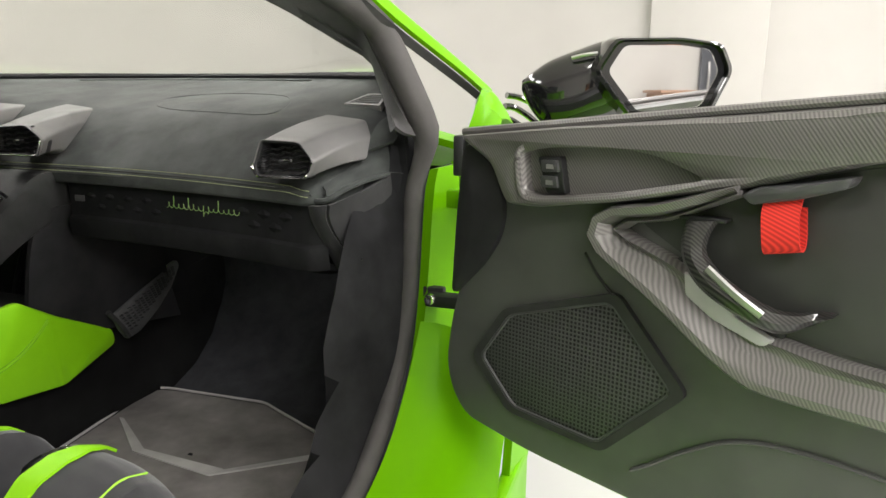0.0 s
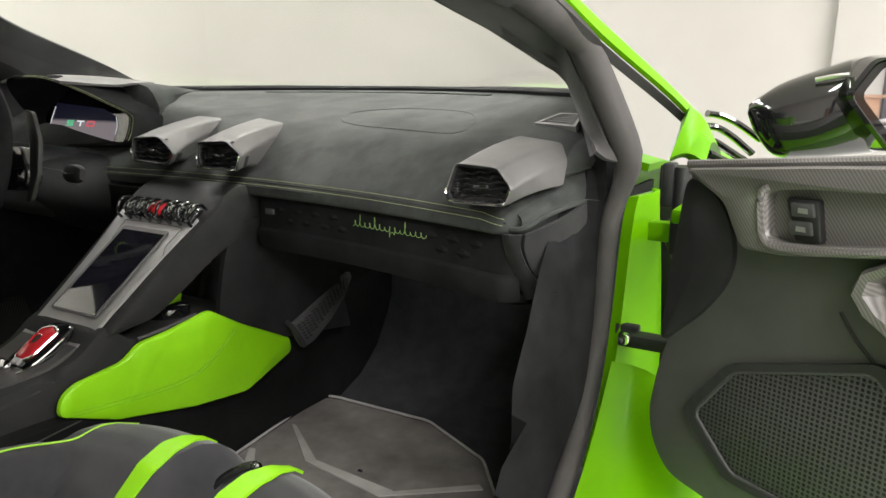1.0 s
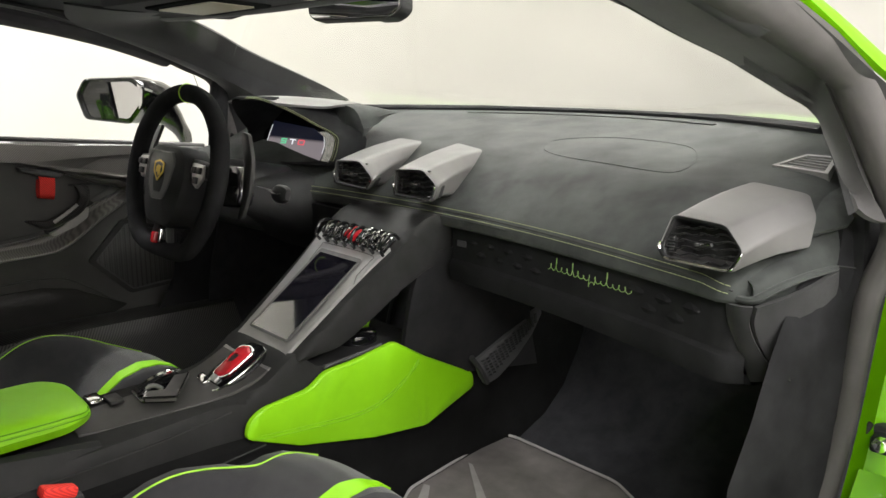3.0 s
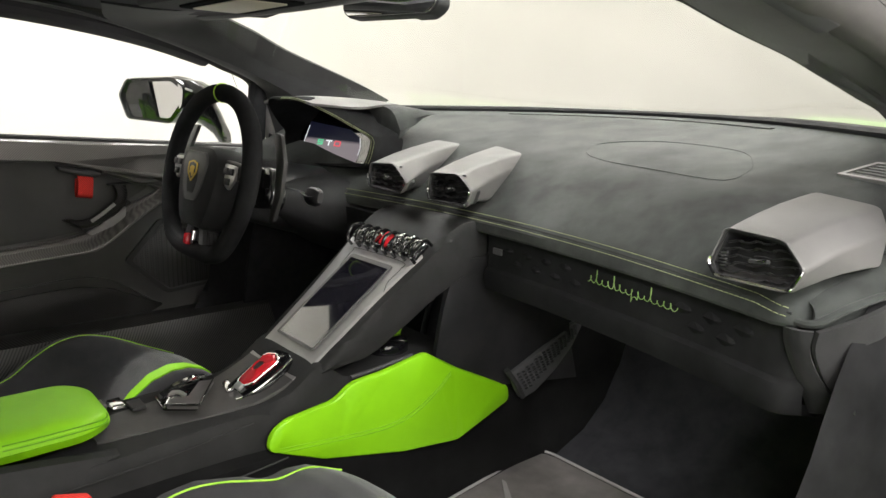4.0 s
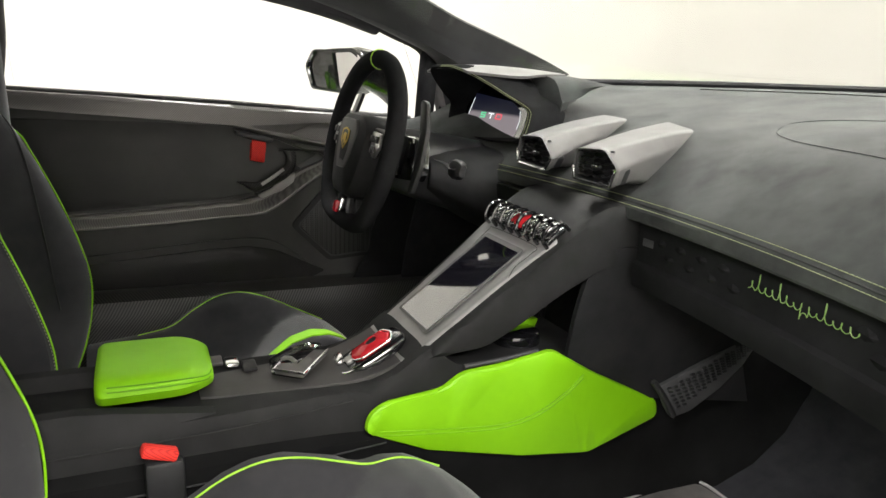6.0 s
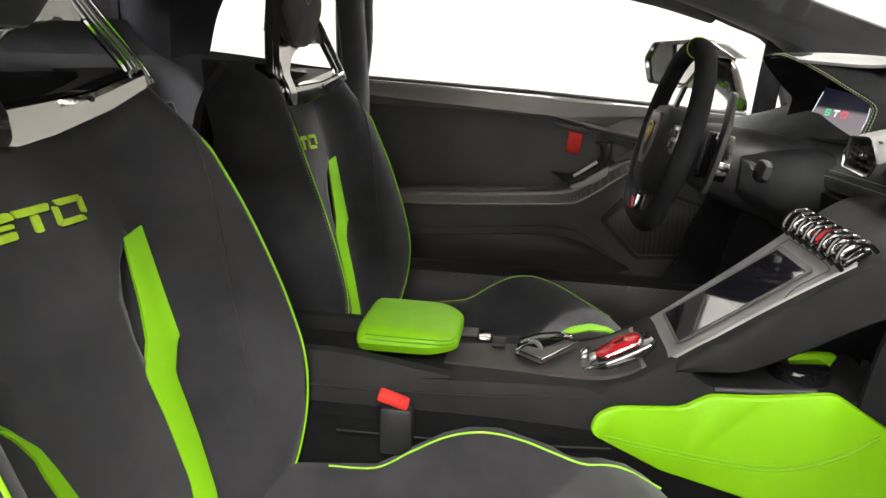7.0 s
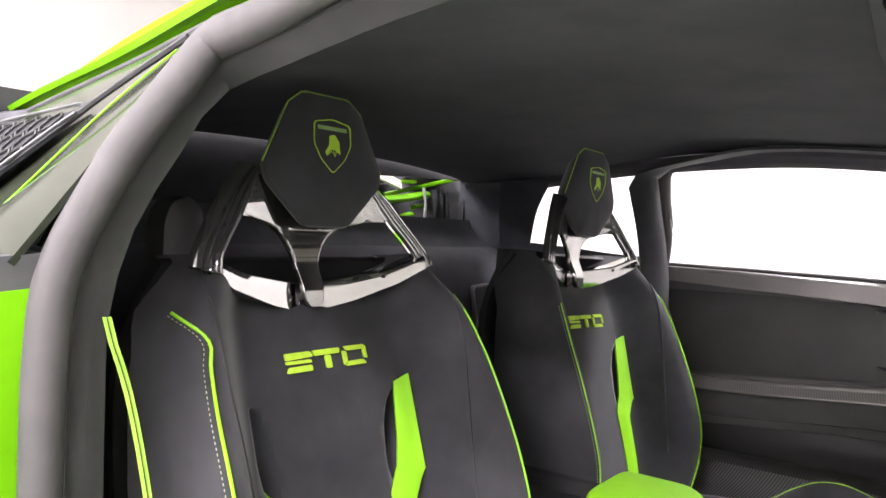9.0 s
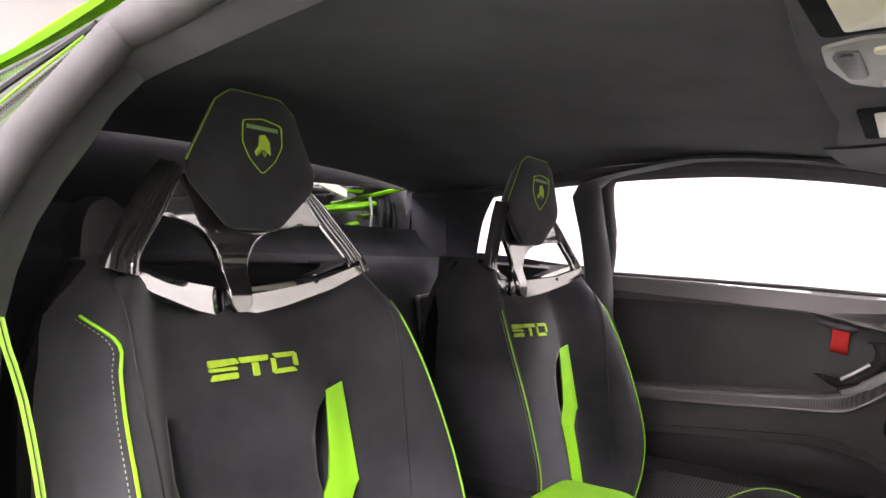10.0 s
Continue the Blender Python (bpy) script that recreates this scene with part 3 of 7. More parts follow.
    for slat in ([(0.861, 1.400, 0.864), (0.883, 1.412, 0.860), (0.914, 1.424, 0.845), (0.951, 1.436, 0.818)],
                 [(0.871, 1.340, 0.843), (0.889, 1.352, 0.840), (0.914, 1.364, 0.824), (0.945, 1.376, 0.797)],
                 [(0.881, 1.280, 0.824), (0.894, 1.292, 0.819), (0.914, 1.304, 0.806), (0.939, 1.316, 0.789)],
                 [(0.891, 1.220, 0.806), (0.899, 1.232, 0.802), (0.911, 1.244, 0.795), (0.922, 1.256, 0.788)]):
        part("wing_louvre", tube(f(slat), 0.013, 8, 24, flat=0.5), GLOSS, car, "gloss black wing louvre")
    # rear quarter: black panel with honeycomb, smoked glass
    strip("rear_quarter", f([(0.93, -0.03, 0.82), (0.95, -0.3, 0.80), (0.96, -0.7, 0.80), (0.95, -1.3, 0.82)]), f([(0.95, 0.0, 0.30), (0.97, -0.3, 0.28), (0.98, -0.7, 0.55), (0.96, -1.3, 0.60)]), GREEN_PAINT, "lime green rear quarter", thick=0.02, bulge=(0.03 * s, 0, 0))

roof_rows = [[Vector((x, y, zc + (1.115 - 1.135) * (abs(x) / 0.55) ** 2)) for x in np.linspace(-0.555, 0.555, 15)] for y, zc in ((0.84, 1.118), (0.62, 1.15), (0.40, 1.172), (0.15, 1.178), (-0.10, 1.160), (-0.35, 1.12))]
part("roof_skin", shell(smooth_rows(roof_rows, 14, 15), 0.012), GREEN_PAINT, car, "lime green roof panel")

# headliner, from the windscreen header to behind the seats
head_rows = []
for y, zc, ze, w in ((0.84, 1.088, 1.075, 0.34), (0.76, 1.098, 1.080, 0.45), (0.64, 1.108, 1.082, 0.54), (0.45, 1.126, 1.096, 0.61), (0.25, 1.137, 1.102, 0.60), (0.05, 1.137, 1.092, 0.585), (-0.15, 1.122, 1.066, 0.58), (-0.32, 1.105, 1.060, 0.585), (-0.44, 1.090, 1.055, 0.60)):
    head_rows.append([Vector((x, y, ze + (zc - ze) * (1 - abs(x / w) ** 2.5))) for x in np.linspace(-w, w, 13)])
part("headliner", shell(smooth_rows(head_rows, 30, 25), 0.01), HEADLINER, car, "black suede headliner")
part("screen_header", tube([(-0.52, 0.785, 1.088), (-0.40, 0.80, 1.086), (-0.2, 0.83, 1.088), (0, 0.84, 1.090), (0.2, 0.83, 1.088), (0.40, 0.80, 1.082)], 0.022, 10, 30, flat=0.5), SUEDE, car)

# windscreen
WS_BASE = [(-0.70, 1.32, 0.90), (-0.45, 1.50, 0.905), (0, 1.60, 0.905), (0.45, 1.50, 0.895), (0.70, 1.32, 0.885)]
ws_rows = [[Vector(p) for p in WS_BASE], [Vector((p[0] * 0.95, p[1] - 0.36, p[2] + 0.09)) for p in WS_BASE], [Vector((-0.56, 0.74, 1.085)), Vector((-0.3, 0.81, 1.10)), Vector((0, 0.83, 1.104)), Vector((0.3, 0.81, 1.10)), Vector((0.56, 0.74, 1.085))]]
part("windscreen", shell(smooth_rows(ws_rows, 16, 20), 0.005), WINDSCREEN, car, "faintly green curved windscreen").visible_shadow = False
part("bonnet", shell(smooth_rows([[Vector((x, y, z - 0.10 * (abs(x) / 0.8) ** 3)) for x in (-0.76, -0.4, 0, 0.4, 0.76)] for y, z in ((1.42, 0.85), (1.62, 0.84), (1.9, 0.78), (2.25, 0.66), (2.42, 0.5))], 14, 14), 0.015), GREEN_PAINT, car, "lime green bonnet")

# driver's side glass and rear side window
part("side_window", shell([[Vector(p) for p in r] for r in ([(-0.625, 0.10, 1.08), (-0.645, 0.55, 1.09), (-0.72, 0.93, 0.99)], [(-0.69, 0.10, 0.97), (-0.70, 0.55, 0.96), (-0.745, 0.97, 0.91)], [(-0.75, 0.10, 0.86), (-0.765, 0.55, 0.82), (-0.78, 1.03, 0.80)])], 0.004), SIDE_GLASS, car, "clear raised driver's window").visible_shadow = False

# cabin tub: floor, tunnel, side walls, bulkhead
cab_in = thing("cabin_tub", "black carpeted cabin floor and bulkheads", "car interior")
part("floor_carpet", shell(smooth_rows([[Vector((x, y, z)) for x in np.linspace(-0.79, 0.79, 9)] for y, z in ((-0.3, 0.104), (0.2, 0.102), (0.68, 0.102), (0.84, 0.182), (1.0, 0.184), (1.26, 0.186), (1.40, 0.25), (1.48, 0.34), (1.55, 0.50))], 24, 9), 0.02), CARPET, cab_in)
part("tunnel", loft([[Vector((x * k, y, z)) for x, z in ((-0.12, 0.10), (-0.115, h * 0.7), (-0.095, h), (0.095, h), (0.115, h * 0.7), (0.12, 0.10))] for y, h, k in ((-0.32, 0.44, 1.0), (0.1, 0.43, 1.0), (0.5, 0.43, 1.0), (0.8, 0.42, 0.9), (1.1, 0.42, 0.75), (1.5, 0.5, 0.9))], 20, 24), TUNNEL_SHADE, cab_in, "black tunnel side")
for s in (1, -1):
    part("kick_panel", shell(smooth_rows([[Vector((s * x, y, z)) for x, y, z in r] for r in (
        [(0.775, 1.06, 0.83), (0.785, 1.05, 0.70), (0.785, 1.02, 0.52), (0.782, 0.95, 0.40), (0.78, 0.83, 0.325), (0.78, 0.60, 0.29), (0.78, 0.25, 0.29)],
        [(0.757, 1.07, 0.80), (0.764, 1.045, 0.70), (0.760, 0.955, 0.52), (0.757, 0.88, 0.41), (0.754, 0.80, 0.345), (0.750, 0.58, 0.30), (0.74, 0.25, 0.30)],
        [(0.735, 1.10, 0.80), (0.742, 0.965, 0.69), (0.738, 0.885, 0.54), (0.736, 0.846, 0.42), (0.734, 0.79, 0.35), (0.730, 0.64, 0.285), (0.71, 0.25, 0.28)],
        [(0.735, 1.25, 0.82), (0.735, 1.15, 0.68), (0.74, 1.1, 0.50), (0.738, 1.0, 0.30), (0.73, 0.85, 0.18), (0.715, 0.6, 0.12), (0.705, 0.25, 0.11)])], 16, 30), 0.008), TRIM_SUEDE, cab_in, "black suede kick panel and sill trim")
    part("footwell_side", shell(smooth_rows([[Vector((s * 0.735, 0.95, 0.1)), Vector((s * 0.735, 0.95, 0.4)), Vector((s * 0.735, 1.02, 0.72))], [Vector((s * 0.73, 1.56, 0.1)), Vector((s * 0.73, 1.56, 0.4)), Vector((s * 0.73, 1.56, 0.72))]], 6, 6), 0.01), CARPET, cab_in)
part("front_bulkhead", box((0, 1.57, 0.40), (1.46, 0.02, 0.60), 0), CARPET, cab_in)
bulk = shell(smooth_rows([[Vector((x, y, z)) for x in (-0.72, -0.4, 0, 0.4, 0.72)] for y, z in ((-0.22, 0.10), (-0.28, 0.5), (-0.30, 0.75), (-0.33, 0.82), (-0.40, 0.86))], 14, 9), 0.02)
part("rear_bulkhead", bulk, HAZED_SUEDE, cab_in, "black suede bulkhead behind the seats")
part("rear_shelf", shell(smooth_rows([[Vector((x, y, z)) for x in (-0.66, -0.35, 0, 0.35, 0.66)] for y, z in ((-0.40, 0.86), (-0.44, 0.90), (-0.46, 0.945))], 8, 9), 0.02), HAZED_SUEDE, cab_in)

# sill trim inside the closed door, and linings that close the cabin behind the doors
part("sill_lining", shell(smooth_rows([[Vector(p) for p in r] for r in ([(-0.79, -0.1, 0.375), (-0.79, 0.5, 0.375), (-0.79, 1.05, 0.37)], [(-0.735, -0.1, 0.385), (-0.735, 0.5, 0.378), (-0.735, 1.02, 0.37)], [(-0.70, -0.1, 0.34), (-0.70, 0.5, 0.335), (-0.705, 1.02, 0.33)], [(-0.68, -0.1, 0.10), (-0.68, 0.5, 0.10), (-0.69, 1.1, 0.10)])], 14, 8), 0.01), CARBON_SILL, cab_in, "dark woven carbon sill trim")
for s in (1, -1):
    lin = [[(0.70, 0.06, 0.10), (0.70, 0.06, 0.50), (0.70, 0.06, 0.86)], [(0.69, -0.06, 0.10), (0.69, -0.06, 0.50), (0.70, -0.06, 0.868)], [(0.66, -0.2, 0.10), (0.665, -0.2, 0.50), (0.68, -0.2, 0.885)], [(0.62, -0.42, 0.10), (0.62, -0.42, 0.50), (0.62, -0.42, 0.905)]]
    part("quarter_lining", shell(smooth_rows([[Vector((s * x, y, z)) for x, y, z in r] for r in lin], 14, 12), 0.01), HAZED_SUEDE, cab_in, "black suede quarter lining")
    post = [[(0.63, -0.235, 1.06), (0.66, -0.275, 0.98), (0.68, -0.29, 0.88)], [(0.60, -0.33, 1.05), (0.61, -0.36, 0.98), (0.62, -0.38, 0.88)], [(0.59, -0.43, 1.06), (0.59, -0.435, 0.98), (0.59, -0.44, 0.88)]]
    part("rear_post", shell(smooth_rows([[Vector((s * x, y - (0.04 if s < 0 else 0), z)) if s < 0 else Vector((x - 0.06, y, z)) for x, y, z in r] for r in post], 10, 10), 0.012), HAZED_SUEDE, cab_in, "black suede rear post")
    if s < 0:
        part("quarter_post", tube([(-0.728, 1.012, 0.985), (-0.737, 1.009, 0.90), (-0.748, 1.006, 0.79)], 0.026, 10, 16, flat=0.8), TRIM_SUEDE, cab_in, "black quarter window post")
        part("window_post", tube([(s * 0.625, 0.06, 1.085), (s * 0.665, 0.045, 0.99), (s * 0.705, 0.035, 0.90), (s * 0.72, 0.035, 0.85)], 0.022, 10, 20, flat=1.0), SUEDE, cab_in, "black suede door post")
    drop = 0.014 if s < 0 else 0.0
    inset = 0.04 if s > 0 else 0.0
    part("roof_edge", tube([(s * 0.70, 0.86, 1.01), (s * 0.665, 0.72, 1.05 - drop * 0.5), (s * 0.63, 0.55, 1.082 - drop), (s * 0.615, 0.36, 1.102 - 1.3 * drop), (s * (0.615 - inset * 0.7), 0.1, 1.092 - drop * 0.6), (s * (0.615 - inset), -0.1, 1.072), (s * (0.605 - inset), -0.25, 1.055), (s * 0.60, -0.45, 1.055)], 0.018 if s > 0 else 0.027, 10, 30, flat=0.8), HEADLINER, cab_in)

# ---------- dashboard ----------
dash = thing("dashboard", "black suede dashboard with lime double stitching", "dashboard")


LIME_STITCH = surface("pale_lime_thread", (0.24, 0.27, 0.13), (0.34, 0.37, 0.20), 60.0, 0.8, 900.0, 0.3)


def lip_y(x):
    return 0.995 - 0.225 * x * x + 0.10 * max(0, (x - 0.672) / 0.063) ** 2


def reach(x):
    return 0.60 - 0.56 * x * x - 0.10 * max(0, (x - 0.672) / 0.063) ** 2


PROFILE = [(0.0, 0.700), (0.0, 0.722), (0.012, 0.731), (0.06, 0.752), (0.13, 0.782), (0.25, 0.815), (0.42, 0.840), (0.70, 0.868), (0.97, 0.893), (1.0, 0.889)]


def dash_point(x, f):
    """A place on the dashboard's upper face, f of the way from its lip to the windscreen."""
    z = float(np.interp(f, [p[0] for p in PROFILE[1:]], [p[1] for p in PROFILE[1:]]))
    dip = 0.024 * min(1, max(0, (x - 0.65) / 0.05)) * math.exp(-((f - 0.22) / 0.2) ** 2)
    return Vector((x, lip_y(x) + f * reach(x), z + 0.010 * min(1, f / 0.3) - dip - 0.012 * (x / 0.7) ** 2 * f - 0.034 * (x / 0.7) ** 4 * math.sin(math.pi * min(1, f * 1.05))))


rows = []
for x in np.linspace(-0.735, 0.735, 71):
    row = [Vector((x, lip_y(x) + 0.016, 0.703)), Vector((x, lip_y(x) + 0.003, 0.705)), Vector((x, lip_y(x), 0.709))]
    row += [dash_point(x, f) for f in (0, 0.012, 0.035, 0.06, 0.09, 0.13, 0.19, 0.25, 0.33, 0.42, 0.55, 0.70, 0.85, 0.97, 1.0)]
    rows.append(row)
part("dash_top", shell(rows, -0.012), SUEDE_DASH, dash, "mottled black suede dash top")
# ridge and slot in front of the windscreen
part("demist_slot", tube([dash_point(x, 0.90) + Vector((0, 0, 0.001)) for x in np.linspace(-0.28, 0.42, 9)], 0.006, 6, 30, flat=0.3), RUBBER, dash)
part("cowl_ridge", tube([dash_point(x, 0.975) + Vector((0, 0, 0.006)) for x in np.linspace(-0.66, 0.66, 15)], 0.011, 8, 50, flat=0.7), LEATHER, dash)
part("airbag_seam", tube([dash_point(x, f) + Vector((0, 0, 0.0005)) for x, f in ((0.185, 0.36), (0.175, 0.47), (0.28, 0.57), (0.44, 0.60), (0.50, 0.52), (0.515, 0.40), (0.49, 0.33), (0.37, 0.305), (0.255, 0.31))], 0.0006, 5, 60, True), SUEDE_DASH, dash)
# double row of lime stitches along the lip
for df in (0.0, 0.0145):
    bm = bmesh.new()
    xs = np.linspace(-0.30, 0.688, 140)
    for i in range(0, 139):
        f0 = float(np.interp(xs[i], [-0.3, 0.2, 0.42, 0.58, 0.72], [0.004, 0.004, 0.003, 0.001, 0.0])) + df
        a = dash_point(xs[i], f0) + Vector((0, -0.0012, 0.0012))
        b = dash_point(xs[i] + 0.0056, f0) + Vector((0, -0.0012, 0.0012))
        tube([a, (a + b) / 2 + Vector((0, -0.0003, 0.0003)), b], 0.00055, 5, 3, bm=bm)
    part("stitching", bm, LIME_STITCH, dash, "pale lime double stitching")
part("lip_groove", tube([dash_point(x, float(np.interp(x, [-0.3, 0.2, 0.42, 0.58, 0.72], [0.004, 0.004, 0.003, 0.001, 0.0])) + 0.007) + Vector((0, 0, 0.0002)) for x in np.linspace(-0.40, 0.69, 20)], 0.0012, 5, 90), RUBBER, dash)

# glovebox face under the lip, quilted, with a second lid below
rows = []
for x in np.linspace(0.135, 0.705, 40):
    y = lip_y(x)
    rows.append([Vector((x, y + d, z)) for d, z in ((0.014, 0.706), (0.015, 0.700), (0.015, 0.66), (0.014, 0.645), (0.008, 0.640), (0.006, 0.628), (0.012, 0.605), (0.05, 0.592), (0.16, 0.575), (0.30, 0.56))])
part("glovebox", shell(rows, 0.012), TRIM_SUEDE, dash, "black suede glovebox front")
for i in range(11):
    for j in range(2):
        x = 0.19 + 0.045 * i + 0.0225 * j
        if x > 0.66 or 0.355 < x < 0.55:
            continue
        bm = bmesh.new()
        z, y = 0.682 - 0.019 * j, lip_y(x) + 0.0165
        mid = bm.verts.new((x, y - 0.006, z))
        rim = [bm.verts.new((x + 0.021 * math.cos(a), y + 0.002, z + 0.0105 * math.sin(a))) for a in [math.pi * k / 3 for k in range(6)]]
        for k in range(6):
            bm.faces.new((rim[k], rim[(k + 1) % 6], mid))
        part("quilted_hexagon", bm, TRIM_SUEDE, dash, smooth=False)
# script badge as a plain looped flourish
line = []
for i in range(150):
    a = i * 0.62
    tall = 2.1 if 8 < i < 16 or 42 < i < 50 or 100 < i < 108 else 0.8 + 0.25 * math.sin(i * 0.37)
    x = 0.372 + 0.00112 * i + 0.0028 * math.sin(a)
    line.append((x, lip_y(x) + 0.0125, 0.6745 + 0.0048 * tall * (1 - math.cos(a)) - (0.008 * (1 - math.cos(a)) if 76 < i < 84 else 0)))
part("script_badge", tube(line, 0.00060, 5, 620), BADGE_THREAD, dash, "pale lime embroidered badge of plain loops")
part("warning_sticker", box((0.160, lip_y(0.16) + 0.014, 0.676), (0.022, 0.003, 0.011), 0.001), PLASTIC_GREY, dash)

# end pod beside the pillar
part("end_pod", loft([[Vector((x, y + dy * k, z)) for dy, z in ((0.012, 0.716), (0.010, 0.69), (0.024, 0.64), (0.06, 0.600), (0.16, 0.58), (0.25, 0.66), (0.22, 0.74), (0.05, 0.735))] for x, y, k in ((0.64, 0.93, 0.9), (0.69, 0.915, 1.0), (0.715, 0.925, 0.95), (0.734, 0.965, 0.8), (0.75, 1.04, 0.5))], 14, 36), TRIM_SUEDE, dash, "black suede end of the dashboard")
# Dash suede darkened by colour where its side-facing end catches more light
END_SUEDE = surface("darkened_end_suede", (0.015, 0.015, 0.0155), (0.029, 0.029, 0.030), 10.0, 0.94, 1400.0, 0.35, 0.0006, sheen=0.1)
SEAM = [(0.713, 0.900, 0.708), (0.712, 0.900, 0.688), (0.718, 0.913, 0.661), (0.730, 0.931, 0.634), (0.738, 0.937, 0.622)]
strip("end_band", [(0.686, 0.905, 0.706), (0.688, 0.908, 0.688), (0.695, 0.920, 0.658), (0.702, 0.938, 0.626), (0.706, 0.950, 0.604)], SEAM, END_SUEDE, "rounded black suede end band", parent=dash, bulge=(0, -0.006, 0))
strip("end_pad", [(x + 0.0015, y, z) for x, y, z in SEAM], [(0.757, 1.024, 0.739), (0.757, 1.026, 0.711), (0.752, 1.004, 0.679), (0.745, 0.968, 0.636), (0.739, 0.940, 0.622)], END_SUEDE, "padded black suede end panel", parent=dash, bulge=(0.007, -0.008, 0))
strip("end_lip", [(0.690, 0.925, 0.734), (0.700, 0.965, 0.752), (0.712, 1.01, 0.768), (0.735, 1.07, 0.798)], [(0.712, 0.901, 0.712), (0.727, 0.927, 0.7255), (0.743, 0.972, 0.736), (0.759, 1.024, 0.7405)], SUEDE_DASH, "suede lip round the end of the dash", parent=dash, bulge=(0.007, -0.005, 0.004))
part("end_lip_face", tube([(0.690, 0.904, 0.7125), (0.712, 0.902, 0.7145), (0.727, 0.928, 0.7270), (0.743, 0.973, 0.7370), (0.758, 1.024, 0.7415)], 0.0055, 8, 40, flat=0.8), SUEDE_DASH, dash)
part("dash_side", shell(smooth_rows([[Vector(p) for p in r] for r in (
    [(0.742, 1.13, 0.834), (0.752, 1.06, 0.800), (0.757, 1.035, 0.765), (0.759, 1.026, 0.738), (0.759, 1.028, 0.711), (0.754, 1.006, 0.679), (0.747, 0.970, 0.636), (0.741, 0.942, 0.600)],
    [(0.765, 1.13, 0.822), (0.772, 1.08, 0.795), (0.776, 1.06, 0.755), (0.777, 1.05, 0.722), (0.777, 1.045, 0.695), (0.775, 1.03, 0.65), (0.772, 1.0, 0.60), (0.768, 0.98, 0.56)],
    [(0.788, 1.12, 0.815), (0.790, 1.09, 0.79), (0.791, 1.075, 0.75), (0.791, 1.065, 0.72), (0.791, 1.06, 0.69), (0.790, 1.045, 0.63), (0.788, 1.03, 0.575), (0.786, 1.02, 0.53)])], 14, 30), 0.008), TRIM_SUEDE, dash, "black suede side of the dashboard")
part("side_seam", tube([(0.756, 1.022, 0.7445), (0.775, 1.05, 0.740), (0.790, 1.066, 0.7365)], 0.0010, 5, 20), RUBBER, dash)
part("corner_panel", shell(smooth_rows([[Vector(p) for p in r] for r in ([(0.715, 1.0, 0.772), (0.735, 1.02, 0.782), (0.759, 1.045, 0.792)], [(0.718, 1.08, 0.820), (0.738, 1.075, 0.820), (0.764, 1.075, 0.812)], [(0.716, 1.13, 0.840), (0.735, 1.12, 0.838), (0.756, 1.11, 0.828)], [(0.71, 1.2, 0.858), (0.72, 1.2, 0.860), (0.738, 1.19, 0.858)])], 10, 8), 0.006), SUEDE_DASH, dash)


SLAT_GREY = surface("slat_plastic", (0.022, 0.022, 0.023), (0.034, 0.034, 0.035), 20.0, 0.32, 1200.0, 0.1)


def soft_loop(pts, cut_back, n=4):
    """A closed loop in space with its corners rounded; cut_back is the share of an edge given to each corner."""
    out = []
    for i, p in enumerate(pts):
        p, a, b = Vector(p), Vector(pts[i - 1]), Vector(pts[(i + 1) % len(pts)])
        q, r = p.lerp(a, cut_back), p.lerp(b, cut_back)
        for k in range(n + 1):
            u = k / n
            out.append(q.lerp(p, u).lerp(p.lerp(r, u), u))
    return out


